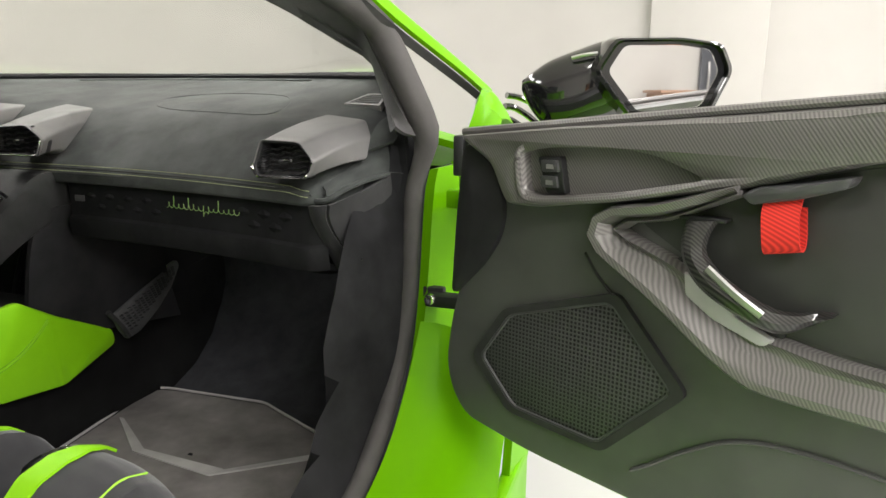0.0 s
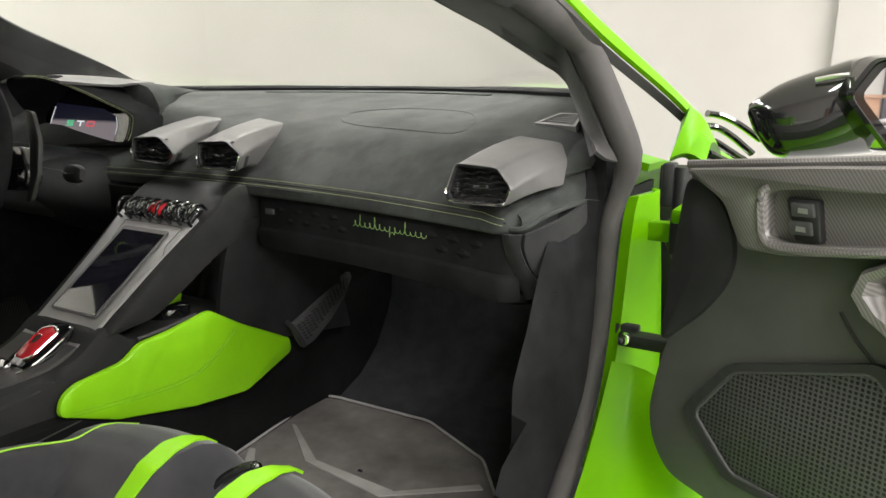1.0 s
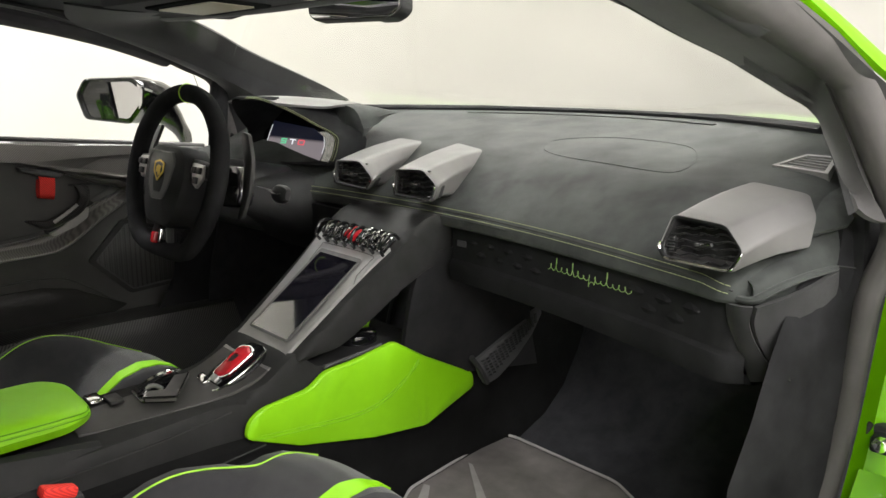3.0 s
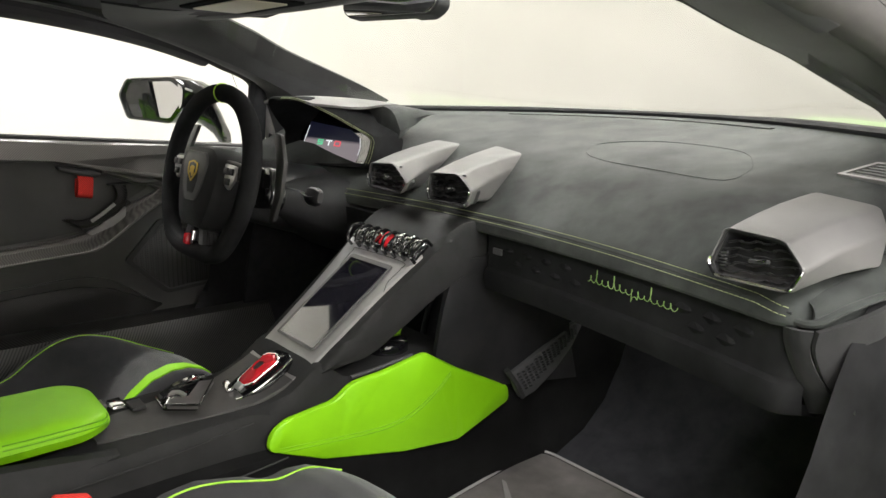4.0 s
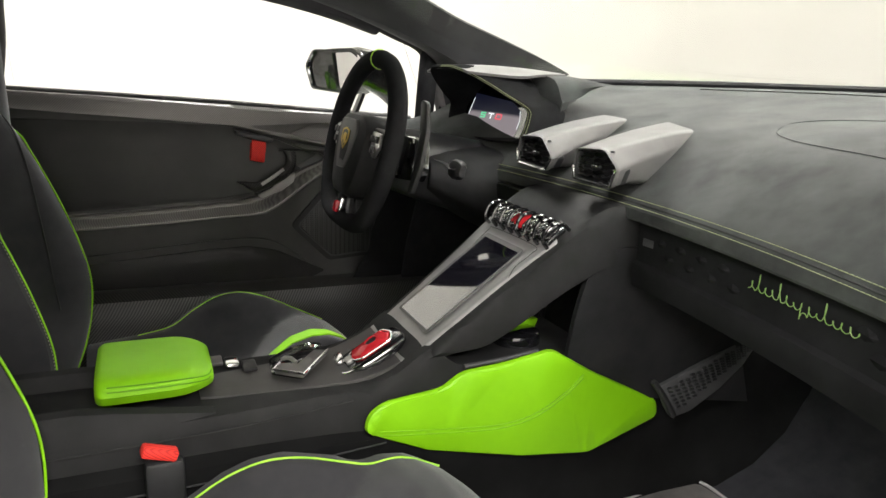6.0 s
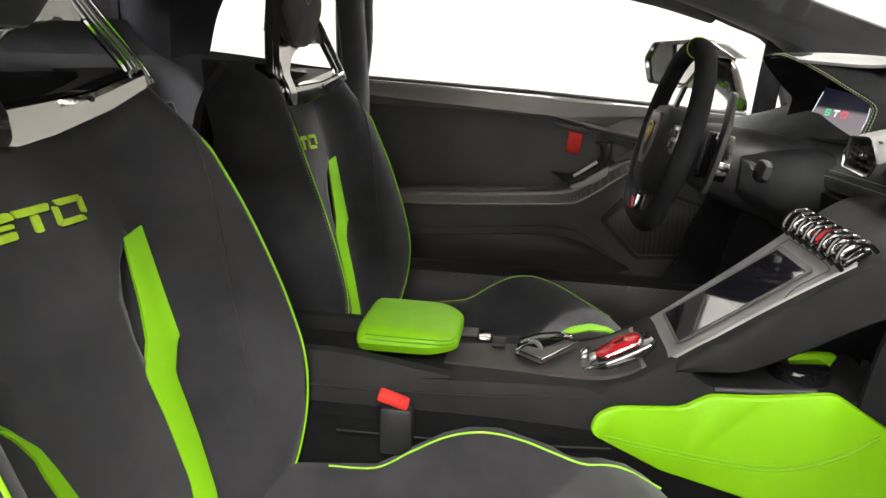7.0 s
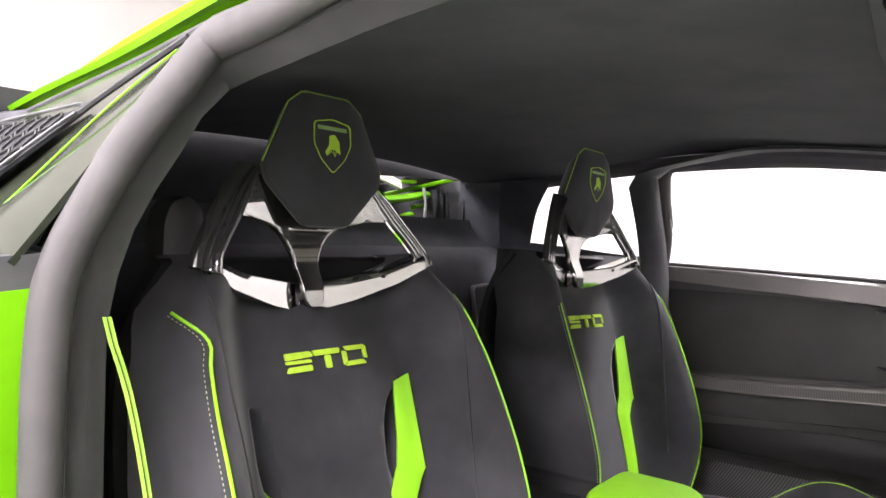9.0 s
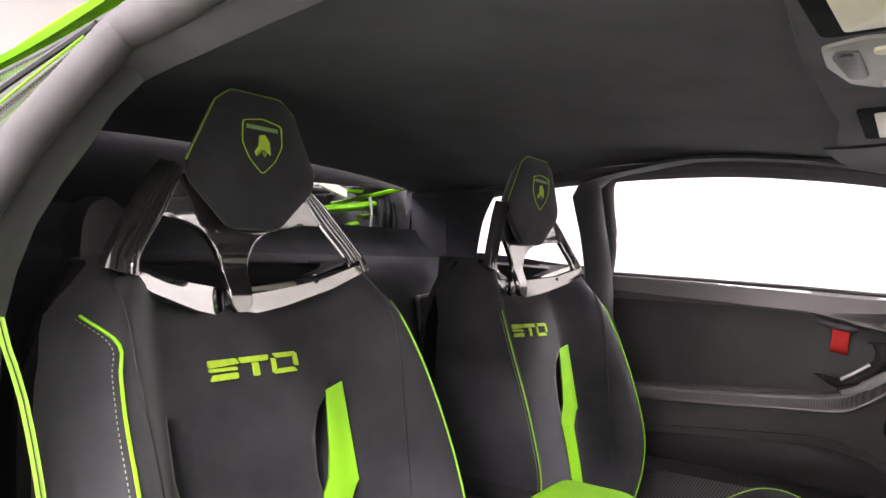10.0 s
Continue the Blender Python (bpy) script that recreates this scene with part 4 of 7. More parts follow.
def air_vent(mouth, back, label):
    """A hexagonal air vent: the corners of its mouth, and where the cowl's edges run out on the dashboard."""
    v = thing("air_vent", label, "air vent", "air vents")
    mouth = [Vector(p) for p in mouth]
    back = [Vector(p) for p in back]
    c = sum(mouth, Vector()) / 6
    ex = (mouth[2] - mouth[5]).normalized()
    nrm = ex.cross((mouth[0] - mouth[4]).normalized()).normalized()
    ey = nrm.cross(ex)
    m = frame_m(c, ex, ey)
    w, h = (mouth[2] - mouth[5]).length, (mouth[1] - mouth[3]).length

    def loop(k, d, soft=0.16):
        return [c + (p - c) * k + nrm * d for p in soft_loop(mouth, soft)]
    ends = soft_loop(back, 0.16)
    rim = loop(1.0, -0.003)
    rows = [loop(0.915, -0.006), loop(0.935, 0.0), loop(0.965, 0.0022), loop(0.99, 0.0005), rim]
    for u in (0.12, 0.35, 0.6, 0.85, 1.0):
        rows.append([a.lerp(b, u) + Vector((0, 0, 0.004 * math.sin(math.pi * u))) for a, b in zip(rim, ends)])
    bm = bmesh.new()
    add_grid(bm, rows, True)
    part("cowl", bm, VENT_GREY, v, "satin grey vent cowl")
    part("bezel", tube(loop(0.925, -0.001), 0.0022, 8, 80, True, up=nrm), PLASTIC, v, "black bezel round the mouth")
    lower = soft_loop(mouth, 0.16)[13:30]
    part("chrome_edge", tube([c + (p - c) * 0.962 + nrm * 0.0026 for p in lower], 0.0022, 6, 50, flat=0.8), CHROME, v, "bright lower rim")
    bm = bmesh.new()
    add_grid(bm, [loop(0.91, 0.0), loop(0.88, -0.012), loop(0.80, -0.028)], True)
    part("duct", bm, PLASTIC, v)
    bm = bmesh.new()
    bm.faces.new([bm.verts.new(p) for p in loop(0.81, -0.026)])
    part("duct_back", bm, RUBBER, v)
    for i in range(6):
        y = h * (-0.36 + 0.145 * i)
        ww = w * (0.86 - 0.58 * abs(y) / h)
        line = [m @ Vector((-ww / 2 + ww * k / 12, y + 0.0014 * math.sin(k * 1.7 + i), -0.0055 - 0.002 * (k % 3))) for k in range(13)]
        part("slat", tube(line, 0.0030, 6, 30, flat=0.4, up=ey), SLAT_GREY, v)
    part("tab", box((0.004, 0.000, -0.004), (0.024, 0.005, 0.006), 0.002, m), PLASTIC_GREY, v)
    part("tab_bar", box((0.010, 0.0005, 0.0008), (0.011, 0.0022, 0.003), 0.0008, m), CHROME, v, "bright mark on the tab")
    wheel = part("thumbwheel", box((-w * 0.36, 0.002, -0.010), (0.009, h * 0.42, 0.006), 0.002, m), PLASTIC, v)
    for k in range(6):
        part("thumbwheel_rib", box((-w * 0.36, h * (-0.16 + 0.064 * k) + 0.002, -0.0055 - 0.0012 * abs(k - 2.5)), (0.008, 0.0016, 0.004), 0.0004, m, seg=1), PLASTIC_GREY, wheel)
    return v


VENT_LABEL = "satin grey hexagonal air vent on the dashboard"
air_vent([(0.603, 0.909, 0.799), (0.678, 0.893, 0.7975), (0.706, 0.8805, 0.7725), (0.696, 0.876, 0.747), (0.603, 0.8955, 0.744), (0.592, 0.900, 0.757)],
         [(0.632, 1.055, 0.832), (0.712, 1.045, 0.824), (0.731, 1.020, 0.800), (0.738, 0.985, 0.765), (0.62, 0.960, 0.755), (0.610, 0.985, 0.775)], VENT_LABEL)
air_vent([(0.0425, 0.946, 0.804), (0.129, 0.936, 0.810), (0.170, 0.9296, 0.787), (0.1585, 0.9286, 0.757), (0.0486, 0.9416, 0.7555), (0.0418, 0.944, 0.775)],
         [(-0.004, 1.150, 0.842), (0.090, 1.130, 0.834), (0.108, 1.085, 0.806), (0.120, 1.015, 0.756), (0.030, 1.02, 0.745), (0.000, 1.09, 0.79)], VENT_LABEL)
air_vent([(-0.1506, 0.957, 0.805), (-0.059, 0.946, 0.8105), (-0.010, 0.938, 0.781), (-0.028, 0.938, 0.757), (-0.148, 0.953, 0.7575), (-0.156, 0.9555, 0.7795)],
         [(-0.185, 1.150, 0.842), (-0.108, 1.155, 0.838), (-0.085, 1.095, 0.808), (-0.078, 1.02, 0.756), (-0.165, 1.02, 0.745), (-0.19, 1.09, 0.79)], VENT_LABEL)

# small triangular speaker vent near the pillar
tv = thing("demister_vent", "small black louvred demister vent in the dash corner", "air vent")
tm = frame_m((0.680, 1.138, 0.855), (0.982, 0.01, 0.19), (-0.1, 0.92, 0.38))
RIM_GREY = surface("pale_vent_rim", (0.20, 0.195, 0.19), (0.26, 0.255, 0.25), 20.0, 0.45, 900.0, 0.1)
tri_poly = [(-0.050, 0.005), (0.029, -0.040), (0.031, 0.006), (-0.012, 0.028)]
part("vent_frame", ring(scaled(tri_poly, 1.06), scaled(tri_poly, 0.86), tm @ pose(0, 0, -0.014), 0.0155), RIM_GREY, tv, "pale grey rim", smooth=False)
part("vent_back", plate(tri_poly, tm @ pose(0, 0, -0.014), 0.010, 0), RUBBER, tv)
for i in range(1, 6):
    u = i / 6
    a = Vector(tri_poly[0]).lerp(Vector(tri_poly[3]), u)
    b = Vector(tri_poly[1]).lerp(Vector(tri_poly[2]), u)
    part("vent_slat", tube([tm @ Vector((*a.lerp(b, k), -0.0008)) for k in (0.08, 0.5, 0.94)], 0.0015, 6, 8), VENT_GREY, tv)

# ---------- instrument binnacle ----------
bin_ = thing("instrument_binnacle", "black suede instrument hood with a lit digital display", "instrument panel")
BX = -0.42
MOUTH_HALF = [(0.0, 0.910, 0.922), (0.055, 0.912, 0.921), (0.100, 0.931, 0.908), (0.136, 0.957, 0.889), (0.161, 0.982, 0.870), (0.181, 1.003, 0.855), (0.188, 1.018, 0.842), (0.188, 1.016, 0.822), (0.183, 1.012, 0.800), (0.165, 1.009, 0.782), (0.100, 1.008, 0.776), (0.0, 1.006, 0.772)]
mouth_pts = [(BX + h, y, z) for h, y, z in MOUTH_HALF] + [(BX - h, y, z) for h, y, z in reversed(MOUTH_HALF[1:-1])]
mouth_loop = spline(mouth_pts, 96, True)
MC = Vector((BX, 1.0, 0.842))


def mouth_at(k, back):
    """The mouth's loop drawn in or out by k and set back along the car."""
    return [Vector((MC.x + (p.x - MC.x) * k, p.y + back, MC.z + (p.z - MC.z) * k)) for p in mouth_loop]


bm = bmesh.new()
deep = [Vector((p.x, 1.062 + 0.25 * (p.z - 0.84), p.z)) for p in mouth_at(0.88, 0)]
add_grid(bm, [deep, [a.lerp(b, 0.5) for a, b in zip(deep, mouth_at(0.93, 0.004))], mouth_at(0.945, 0.002), mouth_at(0.965, -0.002), mouth_at(1.0, 0.0), mouth_at(1.03, 0.008), mouth_at(1.045, 0.035), mouth_at(1.035, 0.075)], True)
part("hood", bm, TRIM_SUEDE, bin_, "black suede hood")
for k in (0.985, 1.012):
    bm = bmesh.new()
    ln = mouth_at(k, -0.0012 if k < 1 else 0.0015)
    for i in range(0, 30):
        a, b = ln[i], ln[i + 1]
        for q in (0.0, 0.5):
            tube([a.lerp(b, q), a.lerp(b, q + 0.34)], 0.0006, 4, -1, bm=bm)
    part("hood_stitch", bm, LIME_STITCH, bin_, "pale stitching round the hood")
# body behind the hood, ending in a raised tip over the dash
body_secs = []
for y, w, zb, zt in ((1.082, 0.186, 0.838, 0.909), (1.10, 0.184, 0.848, 0.911), (1.125, 0.182, 0.866, 0.911), (1.155, 0.180, 0.883, 0.909), (1.19, 0.176, 0.893, 0.903), (1.212, 0.172, 0.896, 0.899)):
    zm = zb + 0.62 * (zt - zb)
    body_secs.append([Vector((BX + x * w, y, z)) for x, z in ((-1.0, zb), (-1.0, zm), (-0.78, zt - 0.001), (0, zt + 0.006), (0.78, zt - 0.001), (1.0, zm), (1.0, zb), (0, zb - 0.004))])
part("hood_body", loft(body_secs, 30, 48), SUEDE_DASH, bin_, "black suede binnacle body")
part("hood_peak", shell(smooth_rows([[Vector((BX + x, y, z)) for x, z in r] for y, r in (
    (0.922, ((-0.104, 0.913), (-0.05, 0.921), (0.05, 0.921), (0.104, 0.913))),
    (0.97, ((-0.128, 0.909), (-0.06, 0.925), (0.06, 0.925), (0.128, 0.909))),
    (1.02, ((-0.146, 0.907), (-0.07, 0.925), (0.07, 0.925), (0.146, 0.907))),
    (1.075, ((-0.136, 0.912), (-0.07, 0.923), (0.07, 0.923), (0.136, 0.912))),
    (1.135, ((-0.122, 0.914), (-0.06, 0.919), (0.06, 0.919), (0.122, 0.914))))], 16, 18), 0.005), VENT_GREY, bin_, "satin grey peak over the display")
bm_face = frame_m((BX, 1.056, 0.82), (1, 0, 0), (0, 0.25, 1))
screen_poly = [(-0.17, -0.030), (-0.14, -0.050), (0.14, -0.050), (0.168, -0.030), (0.168, 0.014), (0.09, 0.082), (-0.09, 0.082), (-0.17, 0.014)]
part("cluster_screen", plate(screen_poly, bm_face @ pose(0, 0, 0.0), 0.006, 0, 0.01), SCREEN, bin_, "dark glossy instrument display")


def display_material():
    """A lit field: grey below, dark navy above a sharp line."""
    m, t, p = material("lit_display_field")
    c = t.nodes.new("ShaderNodeTexCoord")
    sep = t.nodes.new("ShaderNodeSeparateXYZ")
    t.links.new(c.outputs["Generated"], sep.inputs[0])
    p.inputs["Base Color"].default_value = (0.01, 0.01, 0.012, 1)
    t.links.new(mix_colour(t, ramp(t, sep.outputs["Z"], 0.52, 0.60), (0.27, 0.235, 0.25), (0.004, 0.005, 0.016)), p.inputs["Emission Color"])
    p.inputs["Emission Strength"].default_value = 0.75
    p.inputs["Specular IOR Level"].default_value = 0.15
    return m


part("lit_panel", plate([(-0.145, -0.020), (-0.072, -0.047), (0.088, -0.044), (0.098, -0.02), (0.092, 0.016), (0.045, 0.034), (-0.132, 0.046)], bm_face @ pose(0, 0, 0.0065), 0.0006, 0), display_material(), bin_, "lit display field, grey below")
# three lit block marks
GLYPHS = ([[(0, 0.010), (0.024, 0.010), (0.026, 0.013), (0.001, 0.013)], [(0, 0.005), (0.022, 0.005), (0.024, 0.008), (0, 0.008)], [(-0.002, 0), (0.022, 0), (0.022, 0.003), (0, 0.003)], [(0, 0.007), (0.005, 0.007), (0.006, 0.011), (0.001, 0.011)], [(0.018, 0.002), (0.023, 0.002), (0.023, 0.006), (0.018, 0.006)]],
          [[(0, 0.010), (0.026, 0.010), (0.027, 0.013), (0.001, 0.013)], [(0.010, 0), (0.015, 0), (0.017, 0.011), (0.012, 0.011)]],
          [[(0, 0.010), (0.026, 0.010), (0.025, 0.013), (0.003, 0.013)], [(0, 0), (0.022, 0), (0.024, 0.003), (0, 0.003)], [(-0.002, 0.001), (0.003, 0.001), (0.005, 0.012), (0.0, 0.012)], [(0.021, 0.001), (0.026, 0.001), (0.028, 0.012), (0.023, 0.012)]])
for i, (mat, glyph) in enumerate(zip((LED_GREEN, LED_WHITE, LED_RED), GLYPHS)):
    for poly in glyph:
        part("lit_mark", plate([(-0.082 + 0.037 * i + a, -0.008 + b) for a, b in poly], bm_face @ pose(0, 0, 0.0075), 0.0006, 0), mat, bin_, "lit display mark")
part("gauge_line", tube([bm_face @ Vector(q) for q in ((-0.146, -0.018, 0.008), (-0.143, 0.0, 0.008), (-0.132, 0.036, 0.008))], 0.0008, 5), LED_WHITE, bin_)
part("gauge_mark", plate([(-0.158, -0.022), (-0.149, -0.022), (-0.146, -0.008), (-0.152, -0.008)], bm_face @ pose(0, 0, 0.0075), 0.0006, 0), LED_WHITE, bin_, "lit display mark")
part("gauge_end", tube([bm_face @ Vector(q) for q in ((0.096, -0.022, 0.008), (0.099, -0.004, 0.008), (0.092, 0.016, 0.008))], 0.0006, 5), LED_WHITE, bin_)

# ---------- centre console ----------
CONSOLE_SKIN = surface("console_leather", (0.016, 0.016, 0.016), (0.026, 0.026, 0.026), 14.0, 0.58, 700.0, 0.3, 0.0006)
CONSOLE_SKIN.node_tree.nodes["Principled BSDF"].inputs["Specular IOR Level"].default_value = 0.12
# Tower metal darkened by colour for its lower, dimmer stretch
DIMMED_FACE = surface("dimmed_tower_metal", (0.042, 0.040, 0.039), (0.060, 0.057, 0.056), 12.0, 0.46, 900.0, 0.12, metal=0.2)
con = thing("centre_console", "black centre console with a sloping silver screen tower", "console")
TOWER = [(0.70, 0.525), (0.635, 0.487), (0.575, 0.472), (0.45, 0.468), (0.30, 0.462), (0.12, 0.46)]
half = [0.098, 0.095, 0.092, 0.092, 0.092, 0.092]
secs = [[Vector((x, 0.98, z)) for x, z in ((-0.085, 0.480), (-0.08, 0.486), (0, 0.486), (0.08, 0.486), (0.09, 0.480), (0.095, 0.42), (0.09, 0.36), (0, 0.36), (-0.09, 0.36), (-0.09, 0.42))],
        [Vector((x, 0.76, z)) for x, z in ((-0.09, 0.480), (-0.085, 0.488), (0, 0.488), (0.085, 0.488), (0.095, 0.480), (0.10, 0.42), (0.092, 0.36), (0, 0.36), (-0.092, 0.36), (-0.10, 0.42))]]
for (y, z), w in zip(TOWER, half):
    drop = 0.16 if y > 0.6 else 0.10
    secs.append([Vector((x, y + (0.02 if zz < z - 0.05 else 0), zz)) for x, zz in ((-w, z - 0.008), (-w + 0.008, z), (0, z + 0.001), (w - 0.008, z), (w, z - 0.008), (w + 0.006, z - drop * 0.5), (w * 0.95, z - drop), (0, z - drop), (-w * 0.95, z - drop), (-w - 0.006, z - drop * 0.5))])
part("console_body", loft(secs, 48, 40), CONSOLE_SKIN, con, "black leather console body")
# the tower is a beam that rises free above a tray
beam = []
for y, top, low, w in ((0.690, 0.517, 0.500, 0.096), (0.705, 0.529, 0.506, 0.098), (0.735, 0.552, 0.511, 0.100), (0.781, 0.588, 0.518, 0.103), (0.839, 0.634, 0.551, 0.108), (0.898, 0.680, 0.590, 0.114), (0.930, 0.705, 0.608, 0.118), (0.965, 0.722, 0.622, 0.118), (1.02, 0.722, 0.627, 0.116)):
    h = top - low
    beam.append([Vector((x, y, z)) for x, z in ((-w + 0.008, top), (0, top + 0.001), (w - 0.008, top), (w, top - 0.009), (w + 0.003, top - h * 0.5), (w + 0.001, low + 0.012), (w - 0.012, low), (0, low - 0.002), (-w + 0.012, low), (-w - 0.001, low + 0.012), (-w - 0.003, top - h * 0.5), (-w, top - 0.009))])
part("tower_beam", loft(beam, 40, 48), CONSOLE_SKIN, con, "black leather tower beam over an open tray")
part("tray_edge", tube([(0.098, 0.745, 0.492), (0.099, 0.80, 0.495), (0.098, 0.868, 0.501)], 0.0035, 8, 20), PLASTIC_GREY, con, "grey edge of the tray")
cup = part("cup_holder", cylinder(pose(0.012, 0.878, 0.470), 0.040, 0.034, 32, 0.006), GLOSS, con, "gloss black cup holder in the tray")
part("cup_mat", cylinder(pose(0.012, 0.878, 0.4895), 0.031, 0.006, 28, 0.001), RUBBER, cup)
part("tray_pad", plate([(-0.034, 0.0), (0.036, -0.004), (0.046, 0.016), (-0.030, 0.024)], frame_m((-0.014, 0.890, 0.492), (-0.3, 1, 0), (0.05, 0, 1)), 0.012, 0.004, 0.004), GREEN_LEATHER, con, "lime green leather piece in the tray")
face = frame_m((0, 0.80, 0.604), (1, 0, 0), (0, 0.7883, 0.6153))
# one satin metal face: wide beside the screen, running down round the button and the selector
SPINE = [(0.884, 0.6750, 0.101), (0.85, 0.6487, 0.094), (0.80, 0.6095, 0.086), (0.75, 0.5704, 0.081), (0.71, 0.5395, 0.078), (0.685, 0.5205, 0.076), (0.66, 0.5045, 0.073), (0.62, 0.4865, 0.069), (0.58, 0.4765, 0.062), (0.53, 0.4725, 0.054), (0.48, 0.4705, 0.048), (0.42, 0.4695, 0.040), (0.385, 0.4690, 0.032)]
rows = []
for y, z, w in spline(SPINE, 60):
    rows.append([Vector((x, y, z - d)) for x, d in ((-w - 0.003, 0.010), (-w - 0.002, 0.002), (-w, 0), (-w * 0.6, 0), (0, 0), (w * 0.6, 0), (w, 0), (w + 0.002, 0.002), (w + 0.003, 0.010))])
part("tower_face", shell(rows[:31], -0.003), TOWER_SILVER, con, "satin silver face of the tower")
# Same face lower down: dark reflections of the cabin put into its colour
part("lower_face", shell(rows[30:], -0.003), DIMMED_FACE, con, "lower part of the satin face, darkened as if mirroring the cabin")
part("screen_bezel", ring(round_poly([(-0.061, -0.122), (0.058, -0.122), (0.066, 0.070), (-0.056, 0.070)], 0.006), round_poly([(-0.056, -0.118), (0.053, -0.118), (0.061, 0.062), (-0.051, 0.062)], 0.003), face @ pose(0, 0, 0.006), 0.0015), VENT_GREY, con)
part("touch_screen", plate([(-0.0555, -0.1175), (0.0525, -0.1175), (0.0605, 0.0615), (-0.0505, 0.0615)], face @ pose(0, 0, 0.0050), 0.002, 0, 0.003), SCREEN, con, "dark glossy touch screen")
part("face_groove", tube([face @ Vector(q) for q in ((-0.062, 0.040, 0.0048), (-0.066, 0.078, 0.0048), (-0.058, 0.085, 0.0048), (0.072, 0.085, 0.0048), (0.084, 0.070, 0.0048), (0.082, 0.040, 0.0048), (0.092, 0.020, 0.0048))], 0.0006, 4, 80), RUBBER, con, "fine groove in the tower face")
# row of toggle switches under guard hoops
for i in range(8):
    x = -0.070 + 0.0266 * i
    part("guard_hoop", tube([face @ Vector(q) for q in ((x - 0.014, 0.090, 0.004), (x - 0.014, 0.091, 0.020), (x - 0.014, 0.110, 0.030), (x - 0.014, 0.129, 0.020), (x - 0.014, 0.134, 0.002))], 0.0030, 8, 24), GLOSS, con, "gloss black guard hoop")
    if i < 7:
        red = i == 3
        part("toggle", box((x, 0.112, 0.017), (0.017, 0.030, 0.014), 0.005, face), RED if red else CHROME, con, "red switch cover" if red else "chrome toggle switch")
        part("toggle_base", box((x, 0.112, 0.006), (0.022, 0.036, 0.008), 0.003, face), GLOSS, con)
TRIM_GREY = surface("satin_grey_trim", (0.085, 0.080, 0.079), (0.12, 0.113, 0.110), 12.0, 0.42, 900.0, 0.12, metal=0.3)
# start button under its flip cover
st = frame_m((0.010, 0.630, 0.497), (1, 0, 0), (0, 0.86, 0.50))
surround = round_poly([(-0.030, -0.056), (0.020, -0.058), (0.040, -0.02), (0.041, 0.034), (0.022, 0.056), (-0.026, 0.050), (-0.034, -0.01)], 0.016)
part("start_surround", plate(surround, st @ pose(0, 0, -0.006), 0.009, 0.003), GLOSS, con, "gloss black well of the start button")
side = [(-0.020, -0.058), (0.008, -0.057), (0.027, -0.048), (0.038, -0.020), (0.040, 0.016), (0.037, 0.048)]
part("start_ring", tube([st @ Vector((x, y, 0.005)) for x, y in side], 0.0022, 8, 40), CHROME, con, "chrome crescent beside the start button")
lid = [Vector(p) for p in ((-0.013, -0.026), (0.003, -0.031), (0.017, -0.018), (0.018, 0.030), (0.001, 0.038), (-0.019, 0.030), (-0.017, 0.004))]
eye_ = [Vector(p) for p in ((-0.007, 0.002), (0.000, -0.004), (0.008, 0.002), (0.009, 0.014), (0.001, 0.017), (-0.008, 0.014), (-0.009, 0.008))]
part("cover_frame", tube([st @ Vector((p.x * 1.14, p.y * 1.10, 0.007)) for p in round_poly(lid, 0.006)], 0.0016, 6, 80, True, up=st.to_3x3() @ Vector((0, 0, 1))), CHROME, con, "thin chrome frame of the flip cover")
bm = bmesh.new()
add_grid(bm, [[st @ Vector((p.x, p.y, 0.001)) for p in lid], [st @ Vector((p.x, p.y, 0.009)) for p in lid], [st @ Vector((p.x * 0.9, p.y * 0.9, 0.011)) for p in lid], [st @ Vector((p.x * 1.12, p.y * 1.12, 0.0150)) for p in eye_], [st @ Vector((p.x, p.y, 0.0146)) for p in eye_], [st @ Vector((p.x, p.y, 0.0105)) for p in eye_]], True)
part("start_cover", bm, RED, con, "red faceted flip cover over the start button", smooth=False)
# Black plate fills the cover's hole; its dark depth is only colour
part("cover_hole_plate", plate([Vector((p.x * 1.04, p.y * 1.04)) for p in eye_], st @ pose(0, 0, 0.009), 0.003, 0.0005), RUBBER, con, "black plate standing for the dark hole in the cover")
part("cover_foot", box((-0.012, -0.047, 0.008), (0.032, 0.014, 0.010), 0.004, st @ pose(0, 0, 0, 0, 0, -8)), CHROME, con)
part("cover_latch", box((0.000, -0.034, 0.007), (0.018, 0.012, 0.008), 0.003, st), SILVER, con)
# gear selector: thin stepped plates
gm = frame_m((0.0, 0.52, 0.472), (1, 0, 0), (0, 1, 0.03))
part("gear_window", plate([(-0.056, -0.030), (-0.006, -0.034), (0.026, 0.004), (-0.046, 0.056), (-0.066, 0.046)], gm, 0.003, 0.001, 0.004), GLOSS, con, "gloss black selector well")
part("gear_lever", plate([(-0.001, -0.030), (0.029, 0.004), (-0.045, 0.060), (-0.053, 0.040), (-0.008, 0.004), (-0.020, -0.018)], gm @ pose(0, 0, 0.003), 0.007, 0.002, 0.002), TRIM_GREY, con, "satin grey stepped gear plate")
part("gear_edge", tube([gm @ Vector(q) for q in ((-0.020, -0.019, 0.0105), (-0.002, -0.030, 0.0105), (0.001, -0.029, 0.0105), (0.029, 0.004, 0.0105), (0.027, 0.008, 0.0105), (-0.045, 0.060, 0.0105))], 0.0018, 6, 60), CHROME, con, "bright edge of the gear plate")
